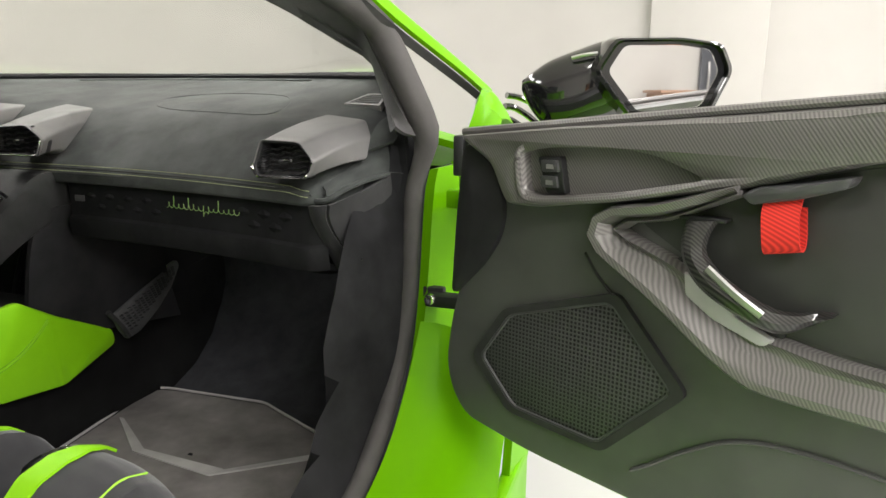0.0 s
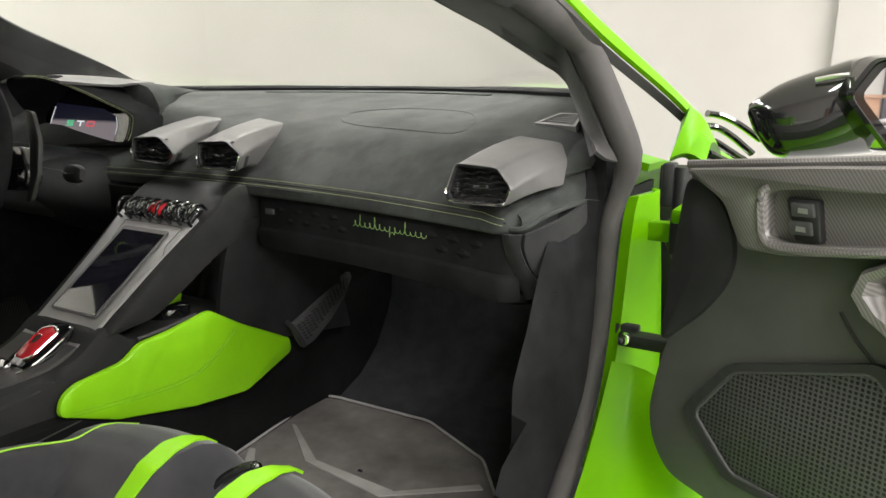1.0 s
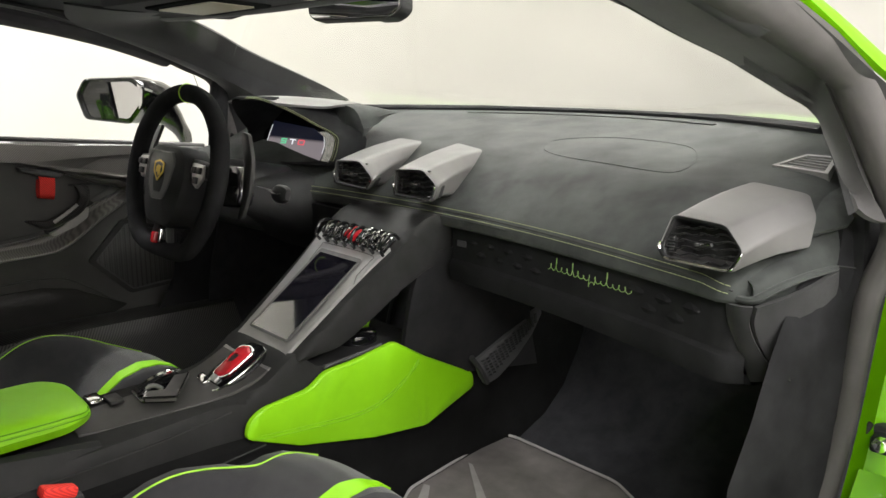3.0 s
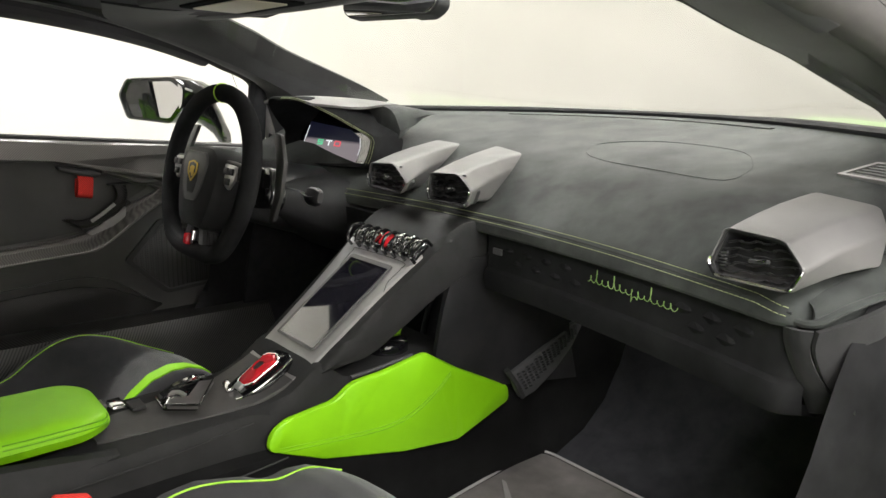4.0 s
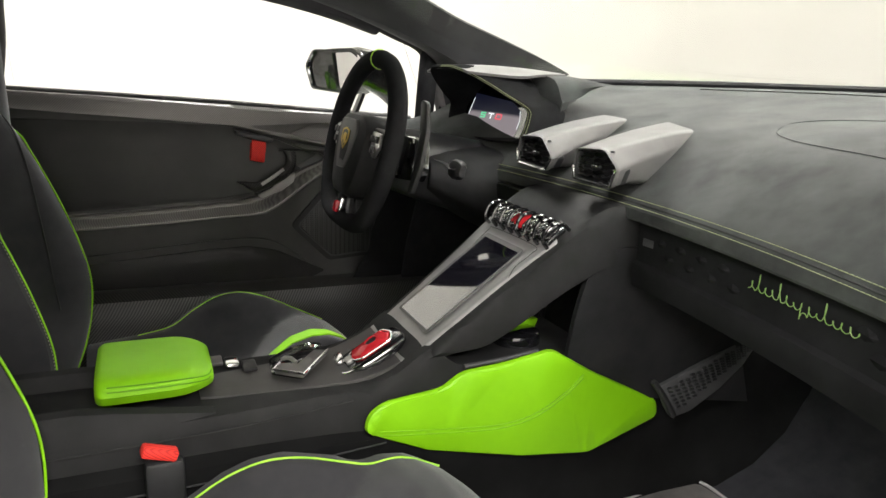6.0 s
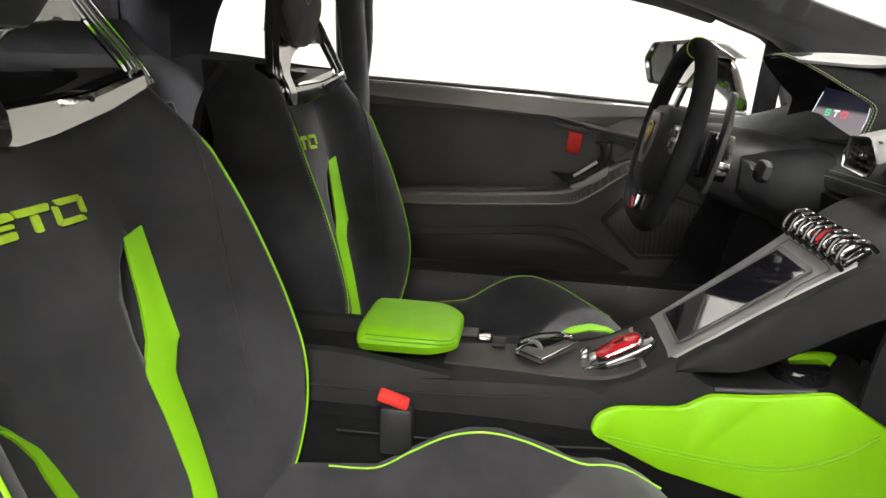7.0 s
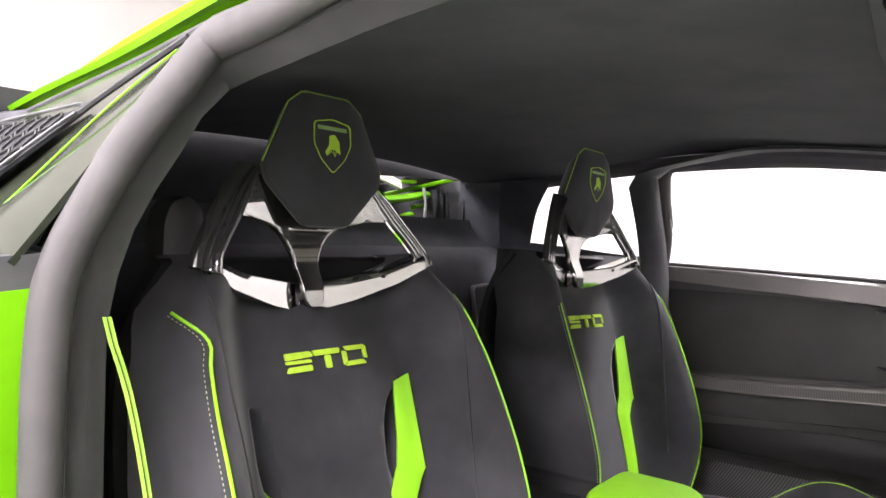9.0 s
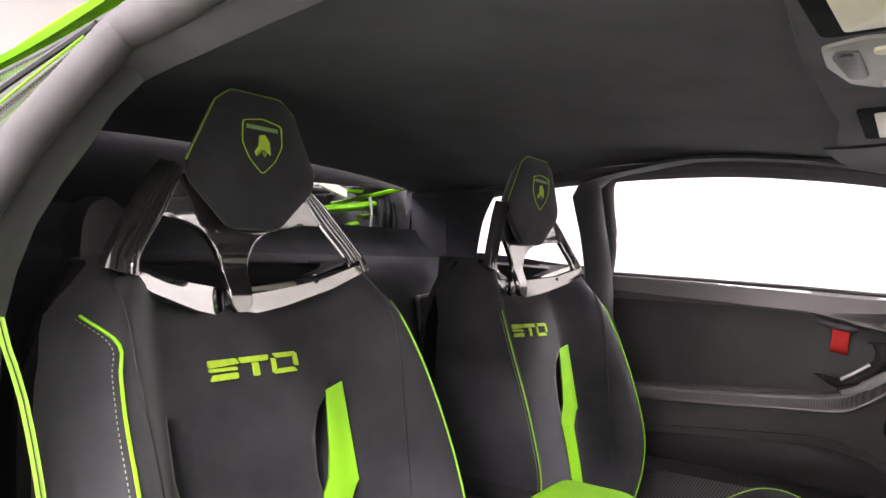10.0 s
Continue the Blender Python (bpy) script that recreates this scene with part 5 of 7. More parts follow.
part("reverse_lever", tube([gm @ Vector(q) for q in ((-0.033, -0.028, 0.010), (-0.044, 0.000, 0.016), (-0.054, 0.030, 0.016), (-0.061, 0.049, 0.011))], 0.0055, 8, 16), CHROME, con, "polished reverse lever")
part("reverse_root", tube([gm @ Vector(q) for q in ((-0.040, -0.020, 0.008), (-0.030, -0.004, 0.012), (-0.018, 0.004, 0.008))], 0.0035, 8, 12), SILVER, con)
part("brake_switch", box((-0.062, 0.437, 0.4745), (0.034, 0.020, 0.008), 0.003), CHROME, con, "chrome parking brake switch")
part("switch_inlay", box((-0.044, 0.460, 0.4735), (0.034, 0.020, 0.006), 0.002), PLASTIC, con)
part("switch_strip", box((-0.078, 0.410, 0.4725), (0.030, 0.030, 0.006), 0.002), TRIM_GREY, con)
part("console_seam", tube([(0.094, 0.58, 0.462), (0.097, 0.45, 0.452), (0.097, 0.30, 0.446), (0.097, 0.15, 0.444)], 0.0013, 5, 30), RUBBER, con)
part("side_seam", tube([(0.121, 0.62, 0.405), (0.122, 0.45, 0.395), (0.122, 0.25, 0.392)], 0.0013, 5, 30), RUBBER, con)
rows = []
for y in np.linspace(-0.12, 0.40, 14):
    low = 0.022 * max(0, (float(y) - 0.25) / 0.15)
    rows.append([Vector((x, float(y), z - low)) for x, z in ((0.094, 0.452), (0.088, 0.478), (0.080, 0.489), (0.068, 0.492), (0.058, 0.488), (0.050, 0.466), (-0.056, 0.464), (-0.064, 0.484), (-0.074, 0.488), (-0.086, 0.482), (-0.094, 0.452))])
part("armrest_base", shell(rows, -0.004), CONSOLE_SKIN, con, "dark grey rims and slot behind the armrest")
part("inner_knee_panel", shell(smooth_rows([[Vector(p) for p in r] for r in ([(0.11, 0.95, 0.66), (0.115, 1.05, 0.66), (0.13, 1.25, 0.64)], [(0.10, 0.93, 0.58), (0.105, 1.05, 0.54), (0.12, 1.25, 0.50)], [(0.085, 0.92, 0.45), (0.09, 1.05, 0.40), (0.11, 1.3, 0.36)])], 10, 10), 0.01), LEATHER, con)

arm = thing("armrest", "lime green leather armrest on the console", "armrest", m=pose(0, 0, 0))
part("arm_pad", loft([[Vector((x * k - 0.012, y, 0.494 + z * q * 0.68)) for x, z in ((-0.070, 0.0), (-0.074, 0.022), (-0.064, 0.036), (0, 0.039), (0.060, 0.036), (0.078, 0.018), (0.073, -0.002), (0.052, -0.018), (-0.06, -0.018))] for y, k, q in ((0.260, 0.86, 0.85), (0.264, 0.95, 0.96), (0.274, 1.0, 1), (0.32, 1.0, 1), (0.362, 0.98, 0.98), (0.385, 0.84, 0.86), (0.400, 0.68, 0.62), (0.403, 0.60, 0.45))], 36, 40), GREEN_LEATHER, arm)
for d in (0.0, 0.006):
    part("arm_seam", tube([(0.0662 - d * 0.3, 0.275, 0.507 + d), (0.0677 - d * 0.3, 0.31, 0.507 + d), (0.0652 - d * 0.3, 0.36, 0.506 + d), (0.0522, 0.3935, 0.503 + d), (0.02, 0.402, 0.500 + d)], 0.0009, 5, 40), surface("dark_green_seam", (0.12, 0.34, 0.005), (0.15, 0.38, 0.008), 30.0, 0.7), arm)

pad = thing("knee_pad", "lime green leather knee pad on the console side", "knee pad")
pad_poly = [(0.590, 0.420), (0.597, 0.447), (0.620, 0.461), (0.705, 0.469), (0.735, 0.490), (0.80, 0.494), (0.885, 0.507), (0.97, 0.455), (1.110, 0.383), (1.115, 0.352), (0.970, 0.318), (0.84, 0.336), (0.685, 0.376)]
bm = plate(pad_poly, frame_m((0.107, 0, 0), (0, 1, 0), (0, 0, 1)), 0.0085, 0.006, 0.012)
bmesh.ops.triangulate(bm, faces=bm.faces[:])
for co, no in (((0, 0.905, 0.5), (0, 1, 0.24)), ((0, 0.955, 0.45), (0, 1, 0.24)), ((0, 0.925, 0.48), (0, 1, 0.24))):
    bmesh.ops.bisect_plane(bm, geom=bm.verts[:] + bm.edges[:] + bm.faces[:], plane_co=co, plane_no=no)
for v in bm.verts:
    bend = (v.co.y - 0.905) + 0.24 * (v.co.z - 0.5)
    v.co.x -= 0.075 * bend if bend > 0.05 else 1.5 * max(0, bend) ** 2
part("pad_cover", bm, GREEN_LEATHER, pad)
for d in (0.0, 0.006):
    part("pad_seam", tube([(0.1120, 0.602, 0.415 + d), (0.1148, 0.612, 0.4135 + d), (0.1150, 0.70, 0.402 + d), (0.1152, 0.80, 0.392 + d), (0.1152, 0.86, 0.400 + d), (0.1152, 0.91, 0.425 + d), (0.1145, 0.945, 0.452 + d)], 0.0009, 5, 40), bpy.data.materials["dark_green_seam"], pad)
bt = thing("cup_holder", "dark round cup holder behind the console tower", "cup holder")
part("cup", cylinder(pose(0.03, 0.93, 0.43), 0.036, 0.05, 28, 0.006), PLASTIC, bt)

# footrest plate and floor mat
fr = thing("footrest", "black perforated footrest plate in the footwell", "footrest")
rm_ = frame_m((0.119, 0, 0), (0, 1, 0), (0, 0, 1))
rest = [(1.088, 0.421), (1.104, 0.385), (1.122, 0.360), (1.16, 0.366), (1.22, 0.398), (1.268, 0.436), (1.298, 0.478), (1.292, 0.492), (1.262, 0.486), (1.19, 0.456)]
part("rest_plate", plate(rest, rm_, 0.008, 0.002, 0.006), PLASTIC_GREY, fr)
part("rest_edge", tube([(0.129, 1.072, 0.434), (0.133, 1.096, 0.402), (0.129, 1.122, 0.366)], 0.0055, 8, 12), RUBBER, fr)
for i in range(15):
    for j in range(6):
        u, v = i / 14, (j + 0.5 * (i % 2)) / 6
        a = Vector((1.108, 0.416)).lerp(Vector((1.272, 0.480)), u)
        b = Vector((1.138, 0.372)).lerp(Vector((1.276, 0.458)), u)
        q = a.lerp(b, v)
        part("rest_stud", box((q.x, q.y, 0.0085), (0.0085, 0.0045, 0.004), 0.001, rm_, seg=1), PLASTIC, fr)
STRIPE_GREY = surface("pale_grey_binding", (0.30, 0.285, 0.28), (0.40, 0.385, 0.375), 14.0, 0.8, 1200.0, 0.4)
mat_ = thing("floor_mat", "dusty dark floor mat with grey edging and stripes", "floor mat")
mat_poly = [(0.085, 1.222), (0.113, 1.237), (0.37, 1.240), (0.545, 1.150), (0.66, 0.99), (0.68, 0.80), (0.19, 0.80), (0.113, 0.929)]


def mat_place(p):
    return Vector((p[0], p[1], 0.200))


bm = bmesh.new()
edge = polyline(mat_poly + mat_poly[:1], 80)[:-1]
mid = Vector((0.36, 1.0))
add_grid(bm, [[mat_place(mid.lerp(p, s)) + Vector((0, 0, dz)) for p in edge] for s, dz in ((0.02, 0.0), (0.3, 0.0), (0.6, 0.0), (0.8, 0.0), (0.97, 0.0), (1.0, -0.004), (1.0, -0.014))], True)
part("mat_sheet", bm, MAT, mat_)
part("mat_binding", tube([mat_place(p) + Vector((0, 0, 0.001)) for p in edge], 0.003, 6, 160, True), STRIPE_GREY, mat_, "light grey bound edge")
for poly in ([(0.125, 1.078), (0.137, 1.078), (0.268, 0.985), (0.252, 0.972)], [(0.252, 0.972), (0.268, 0.986), (0.452, 0.971), (0.44, 0.945)], [(0.44, 0.945), (0.452, 0.967), (0.578, 1.066), (0.590, 1.056)], [(0.122, 0.955), (0.134, 0.960), (0.165, 0.925), (0.152, 0.912)]):
    bm = bmesh.new()
    add_grid(bm, [[mat_place(p) + Vector((0, 0, 0.003)) for p in poly], [mat_place(p) + Vector((0, 0, -0.002)) for p in poly]], True)
    bm.faces.new([bm.verts[i] for i in range(0)] or [v for v in list(bm.verts)[:4]])
    part("mat_stripe", bm, STRIPE_GREY, mat_, "pale grey stripe")

# ---------- steering wheel and column ----------
sw = thing("steering_wheel", "black suede flat-bottomed steering wheel", "steering wheel")
wm = frame_m((-0.423, 0.741, 0.770), (1, 0.005, 0), (0, 0.223, 0.975))
rim = [(1.11 * x, 0.948 * y) for x, y in [(0.0, 0.172), (0.085, 0.152), (0.147, 0.092), (0.170, 0.015), (0.160, -0.07), (0.118, -0.145), (0.075, -0.168), (0.0, -0.172), (-0.075, -0.168), (-0.118, -0.145), (-0.160, -0.07), (-0.170, 0.015), (-0.147, 0.092), (-0.085, 0.152)]]
part("rim", tube([wm @ Vector((x, y, 0)) for x, y in rim], 0.0185, 12, 90, True, up=wm.to_3x3() @ Vector((0, 0, 1))), TRIM_SUEDE, sw, "black suede rim")
part("rim_band", tube([wm @ Vector((0.006, 0.1631 + 0.0190 * math.cos(a), 0.0190 * math.sin(a))) for a in np.linspace(0, 2 * math.pi, 16, endpoint=False)], 0.0012, 5, 40, True, up=wm.to_3x3() @ Vector((1, 0, 0))), GREEN_THREAD, sw, "lime centre mark")
hub = [(-0.090, 0.030), (-0.062, 0.052), (0.062, 0.052), (0.092, 0.030), (0.098, -0.010), (0.082, -0.070), (0.056, -0.116), (-0.056, -0.116), (-0.080, -0.070), (-0.096, -0.010)]
part("hub_cover", plate(hub, wm @ pose(0.004, 0, -0.03), 0.058, 0.020, 0.03, crown=0.006), LEATHER, sw, "black leather hub")
badge_panel = [(-0.040, 0.038), (0.050, 0.038), (0.066, 0.018), (0.052, -0.034), (0.034, -0.062), (-0.018, -0.064), (-0.040, -0.034), (-0.054, 0.018)]
part("badge_panel", plate(badge_panel, wm @ pose(0, 0, 0.026), 0.006, 0.003, 0.010), PLASTIC_GREY, sw, "grey centre panel")
part("panel_edge", tube([wm @ Vector((p.x, p.y, 0.0325)) for p in round_poly(scaled(badge_panel, 0.96), 0.01)], 0.0010, 5, 90, True, up=wm.to_3x3() @ Vector((0, 0, 1))), VENT_GREY, sw, "pale edge of the centre panel")
sh = [(-0.022, 0.016), (0.0, 0.021), (0.022, 0.016), (0.022, -0.004), (0.0, -0.024), (-0.022, -0.004)]
part("badge", plate(sh, wm @ pose(0.006, -0.002, 0.032), 0.003, 0.001, 0.004), PLASTIC, sw, "black shield badge")
part("badge_rim", ring(round_poly(sh, 0.004), round_poly(scaled(sh, 0.8), 0.003), wm @ pose(0.006, -0.002, 0.034), 0.0015), GOLD, sw, "gold shield outline")
part("badge_mark", plate([(-0.010, 0.006), (-0.002, 0.010), (0.011, 0.008), (0.008, 0.0), (0.011, -0.008), (0.001, -0.013), (-0.004, -0.004), (-0.011, -0.006)], wm @ pose(0.006, -0.002, 0.035), 0.001, 0), GOLD, sw, "plain gold emblem blob")
part("hub_mark", box((0.004, -0.047, 0.0322), (0.018, 0.0022, 0.0006), 0, wm, seg=1), PLASTIC, sw, "tiny illegible mark, as a plain bar")
for s in (1, -1):
    part("spoke", plate([(s * 0.055, 0.034), (s * 0.160, 0.026), (s * 0.163, -0.003), (s * 0.060, -0.012)], wm @ pose(0, 0, -0.012), 0.018, 0.006, 0.006), PLASTIC, sw)
    part("spoke_trim", plate([(s * 0.100, 0.024), (s * 0.146, 0.022), (s * 0.150, -0.004), (s * 0.128, -0.026), (s * 0.108, -0.016)], wm @ pose(0, 0, 0.006), 0.006, 0.002, 0.004), SILVER, sw, "satin silver spoke trim")
    for k, h in ((0.116, 0.010), (0.136, 0.010), (0.126, -0.010)):
        part("wheel_button", box((s * k, h, 0.014), (0.016, 0.013, 0.007), 0.002, wm), PLASTIC, sw)
    part("lower_spoke", tube([wm @ Vector(q) for q in ((s * 0.022, -0.075, 0.0), (s * 0.030, -0.12, 0.0), (s * 0.045, -0.162, 0.0))], 0.014, 8, 12, flat=0.6, up=wm.to_3x3() @ Vector((0, 0, 1))), PLASTIC, sw)
    # shift paddle behind the rim
    part("shift_paddle", plate([(s * 0.178, 0.100), (s * 0.205, 0.097), (s * 0.236, 0.046), (s * 0.244, -0.016), (s * 0.232, -0.066), (s * 0.219, -0.071), (s * 0.222, -0.02), (s * 0.208, 0.043)], wm @ pose(0, 0, -0.045), 0.008, 0.003, 0.008), CARBON_DARK, sw, "dark carbon shift paddle")
part("mode_switch", box((-0.004, -0.142, 0.016), (0.020, 0.024, 0.014), 0.004, wm), RED, sw, "red driving mode switch")
part("mode_trim", box((0.018, -0.135, 0.014), (0.012, 0.030, 0.010), 0.003, wm), CHROME, sw)
part("mode_foot", box((0.0, -0.165, 0.010), (0.05, 0.010, 0.008), 0.002, wm), SILVER, sw)
col = thing("steering_column", "black plastic steering column shroud with stalks", "steering column")
cm = wm @ pose(0, 0, -0.03)
part("shroud", loft([[cm @ Vector((x * k, y * k2 - 0.01, -d)) for x, y in ((-0.06, 0.03), (0, 0.05), (0.06, 0.03), (0.065, -0.03), (0.04, -0.065), (-0.04, -0.065), (-0.065, -0.03))] for d, k, k2 in ((0.02, 0.85, 0.9), (0.06, 1.1, 1.1), (0.14, 1.2, 1.25), (0.26, 1.15, 1.4))], 16, 30), PLASTIC, col)
part("column_panel", plate([(0.100, 0.030), (0.170, 0.033), (0.200, -0.020), (0.194, -0.043), (0.110, -0.055)], cm @ pose(0, 0, -0.045), 0.03, 0.006, 0.01), GLOSS, col, "gloss black switch panel")
for sx in (1, -1):
    part("stalk", loft([[cm @ Vector((sx * (x + dx * k), y * k + 0.004, -0.085 + z * k)) for dx, z in ((-0.004, -0.008), (0.004, -0.008), (0.005, 0.008), (-0.005, 0.008))] for x, y, k in ((0.14, -0.004, 1.0), (0.19, -0.006, 1.1), (0.225, -0.008, 1.5), (0.245, -0.009, 1.0))], 14, 16), PLASTIC, col, "black stalk")
    part("stalk_knob", loft([[cm @ Vector((sx * x, y * k - 0.006, -0.085 + z * k)) for y, z in ((-0.014, -0.008), (0.014, -0.008), (0.014, 0.008), (-0.014, 0.008))] for x, k in ((0.205, 0.6), (0.220, 1.0), (0.245, 1.0), (0.256, 0.6))], 12, 16), PLASTIC, col, "black stalk tip")
part("lower_cover", loft([[Vector((-0.41 + x * k, y, zc + z * k)) for x, z in ((-0.12, 0.05), (0, 0.07), (0.12, 0.05), (0.13, -0.05), (0.0, -0.09), (-0.13, -0.05))] for y, zc, k in ((0.86, 0.715, 0.55), (0.93, 0.70, 0.85), (1.02, 0.68, 1.15), (1.15, 0.66, 1.3))], 14, 28), LEATHER, col)
ped = thing("pedals", "dark metal pedals in the driver's footwell", "pedals")
for x in (-0.30, -0.45):
    part("pedal", box((x, 1.20, 0.26), (0.06, 0.012, 0.13), 0.004, None), METAL_DARK, ped)
    part("pedal_arm", tube([(x, 1.21, 0.30), (x, 1.24, 0.42), (x, 1.30, 0.56)], 0.008, 8), METAL_DARK, ped)
part("dash_underside", shell(smooth_rows([[Vector((x, y, z)) for x in (-0.73, -0.5, -0.3, -0.12)] for y, z in ((0.985, 0.70), (1.0, 0.62), (1.10, 0.60), (1.3, 0.58))], 10, 10), 0.01), LEATHER, dash)

# ---------- seats ----------


def seat_front(x, z):
    """Depth of the backrest's front face."""
    yc = lerp([(0.28, 0.140), (0.36, 0.116), (0.45, 0.090), (0.55, 0.060), (0.65, 0.030), (0.72, 0.009), (0.80, -0.022), (0.87, -0.045)], z)
    b = lerp([(0.28, 0.165), (0.32, 0.178), (0.36, 0.188), (0.41, 0.197), (0.485, 0.196), (0.525, 0.189), (0.57, 0.172), (0.64, 0.143), (0.70, 0.114), (0.765, 0.080), (0.80, 0.058), (0.84, 0.026), (0.87, 0.010)], z) - yc
    w = seat_half(z)
    s = abs(x) / w
    u = min(1, max(0, (s - 0.48) / 0.40))
    bump = u * u * (3 - 2 * u)
    if s > 0.90:
        bump -= 0.55 * ((s - 0.90) / 0.10) ** 1.5
    return yc + b * bump


def seat_half(z):
    return lerp([(0.28, 0.238), (0.36, 0.252), (0.42, 0.262), (0.60, 0.266), (0.72, 0.262), (0.78, 0.250), (0.80, 0.241), (0.83, 0.217), (0.87, 0.193)], z)


def seat_top(x):
    return 0.797 + 0.069 * min(1, abs(x) / 0.215) ** 1.3


GLOSS_HOOP = surface("lacquered_carbon", (0.008, 0.007, 0.007), (0.016, 0.015, 0.014), 40.0, 0.05, 300.0, 0.0, coat=1.0, rough_var=0.02)
GLOSS_HOOP.node_tree.nodes["Principled BSDF"].inputs["Coat IOR"].default_value = 3.6
CUSHION_BOLSTER = [(0, 0.05), (0.28, 0.070), (0.36, 0.100), (0.44, 0.121), (0.50, 0.128), (0.57, 0.125), (0.69, 0.097), (0.84, 0.032), (0.95, 0.0), (1, 0.0)]


PAD_RISE = [(0, 0.0), (0.46, 0.28), (0.50, 0.325), (0.54, 0.372), (0.58, 0.402), (0.62, 0.412), (0.655, 0.409), (0.685, 0.396), (0.71, 0.375), (0.73, 0.345), (0.745, 0.30)]
SEAT_MID = [(0, 0.285), (0.35, 0.280), (0.7, 0.315), (0.82, 0.335), (0.90, 0.315), (0.95, 0.29), (1.0, 0.25)]


def cushion_top(x, y, short=0.0, sink=0.0):
    """Height of the cushion: a dished middle, two thigh pads with a gap between them, and bolsters."""
    v = min(1, max(0, (y - 0.14) / (0.605 - short)))
    q = min(1, abs(x) / (0.245 + 0.012 * math.sin(math.pi * v)))
    u = min(1, max(0, (q - 0.52) / 0.33))
    mid = lerp(SEAT_MID, v)
    z = mid + u * u * (3 - 2 * u) * lerp(CUSHION_BOLSTER, v)
    k = min(1, max(0, (abs(x - 0.024) - 0.012) / 0.046))
    pad_z = mid + k * k * (3 - 2 * k) * (lerp(PAD_RISE, y + short) - sink - mid) - 0.012 * max(0, (q - 0.5) / 0.5) ** 2
    d = pad_z - z
    if d > -0.012:
        z += (d + 0.012) ** 2 / 0.048 if d < 0.012 else d
    return z


def spread(pts, n):
    """n points along a line of corners, the same share of them on each edge."""
    k = len(pts) - 1
    return [Vector(pts[min(k - 1, int(i * k / (n - 1)))]).lerp(Vector(pts[min(k - 1, int(i * k / (n - 1))) + 1]), i * k / (n - 1) - min(k - 1, int(i * k / (n - 1)))) for i in range(n)]


def build_seat(m, short=0.0, sink=0.0, lean=None):
    s = thing("sports_seat", "black suede bucket seat with lime piping and gloss carbon frame", "car seat", "car seats", m)
    n, k = 45, 34
    front, back = [], []
    for j in range(k):
        v = j / (k - 1)
        fr_, br_ = [], []
        for i in range(n):
            q = -1 + 2 * i / (n - 1)
            q = math.copysign(abs(q) ** 0.9, q)
            z = 0.28 + (seat_top(q * 0.225) - 0.28) * v
            x = q * seat_half(z)
            y = seat_front(x, z)
            fr_.append(Vector((x, y - (0.012 if j == k - 1 else 0), z)))
            br_.append(Vector((x * 0.97, min(y - 0.035, 0.02 + 0.10 * (0.6 - z)) - 0.055, z - (0.004 if j == k - 1 else 0))))
        front.append(fr_)
        back.append(br_)
    bm = bmesh.new()
    rows = [f + list(reversed(b)) for f, b in zip(front, back)]
    add_grid(bm, rows, True, True)
    bk = part("backrest", bm, SUEDE, s, "black suede backrest")
    # openings for harness straps
    cutters = []
    for sx in (-1, 1):
        hole = [(-0.128, 0.682), (-0.118, 0.600), (-0.108, 0.562), (-0.082, 0.522), (-0.075, 0.568), (-0.081, 0.619), (-0.094, 0.652)] if sx < 0 else [(0.138, 0.680), (0.137, 0.608), (0.131, 0.574), (0.110, 0.550), (0.106, 0.594), (0.112, 0.640), (0.122, 0.664)]
        cm_ = plate(hole, frame_m((0, 0.30, 0), (1, 0, 0), (0, 0, 1)), 0.6, 0, 0.008)
        c = new("cutter", mesh_of("cutter", cm_, RUBBER))
        c.parent = s
        cutters.append(c)
    cut(bk, cutters)
    for sx in (-1, 1):
        if sx < 0:
            out = [(0.140, 0.686), (0.1395, 0.605), (0.139, 0.551), (0.111, 0.513), (0.113, 0.430), (0.110, 0.357), (0.092, 0.315)]
            inn = [(0.116, 0.675), (0.104, 0.597), (0.094, 0.560), (0.072, 0.529), (0.078, 0.475), (0.082, 0.390), (0.068, 0.325)]
        else:
            out = [(0.141, 0.682), (0.141, 0.656), (0.140, 0.608), (0.135, 0.575), (0.116, 0.552), (0.104, 0.525), (0.1015, 0.505), (0.090, 0.455), (0.078, 0.416), (0.060, 0.33)]
            inn = [(0.134, 0.680), (0.131, 0.656), (0.129, 0.608), (0.124, 0.575), (0.107, 0.551), (0.090, 0.532), (0.079, 0.505), (0.064, 0.455), (0.052, 0.402), (0.035, 0.33)]
        rws = []
        for a, b in zip(spread(inn, 40), spread(out, 40)):
            deep = min(1, max(0, (a.y - 0.53) / 0.03)) if sx < 0 else min(1, max(0, (a.y - 0.556) / 0.02))
            row = []
            for h in range(6):
                p = a.lerp(b, h / 5)
                d = -0.007 * (1 - h / 5) ** 2 - (0.009 * deep if sx > 0 else 0)
                row.append(Vector((sx * p.x, seat_front(p.x, p.y) + 0.004 + d, p.y)))
            rws.append(row)
        part("slot_trim", shell(rws, 0.005), GREEN_LEATHER, s, "lime green slot edge")
        # piping along the bolster crest
        crest = [(z, seat_half(z) * 0.89) for z in (0.30, 0.36, 0.43, 0.50, 0.57, 0.64, 0.70, 0.745, 0.775)]
        line = [Vector((sx * x, seat_front(x, z) + 0.0015, z)) for z, x in crest]
        if lean is None or sx < 0:
            line += [Vector((sx * 0.243, seat_front(0.236, 0.80) + 0.004, 0.802))]
        part("piping", tube(line, 0.0017 if sx < 0 else 0.0021 if lean is None else 0.0012, 6, 60), GREEN_LEATHER, s, "lime piping")
        if sx > 0:
            bm = bmesh.new()
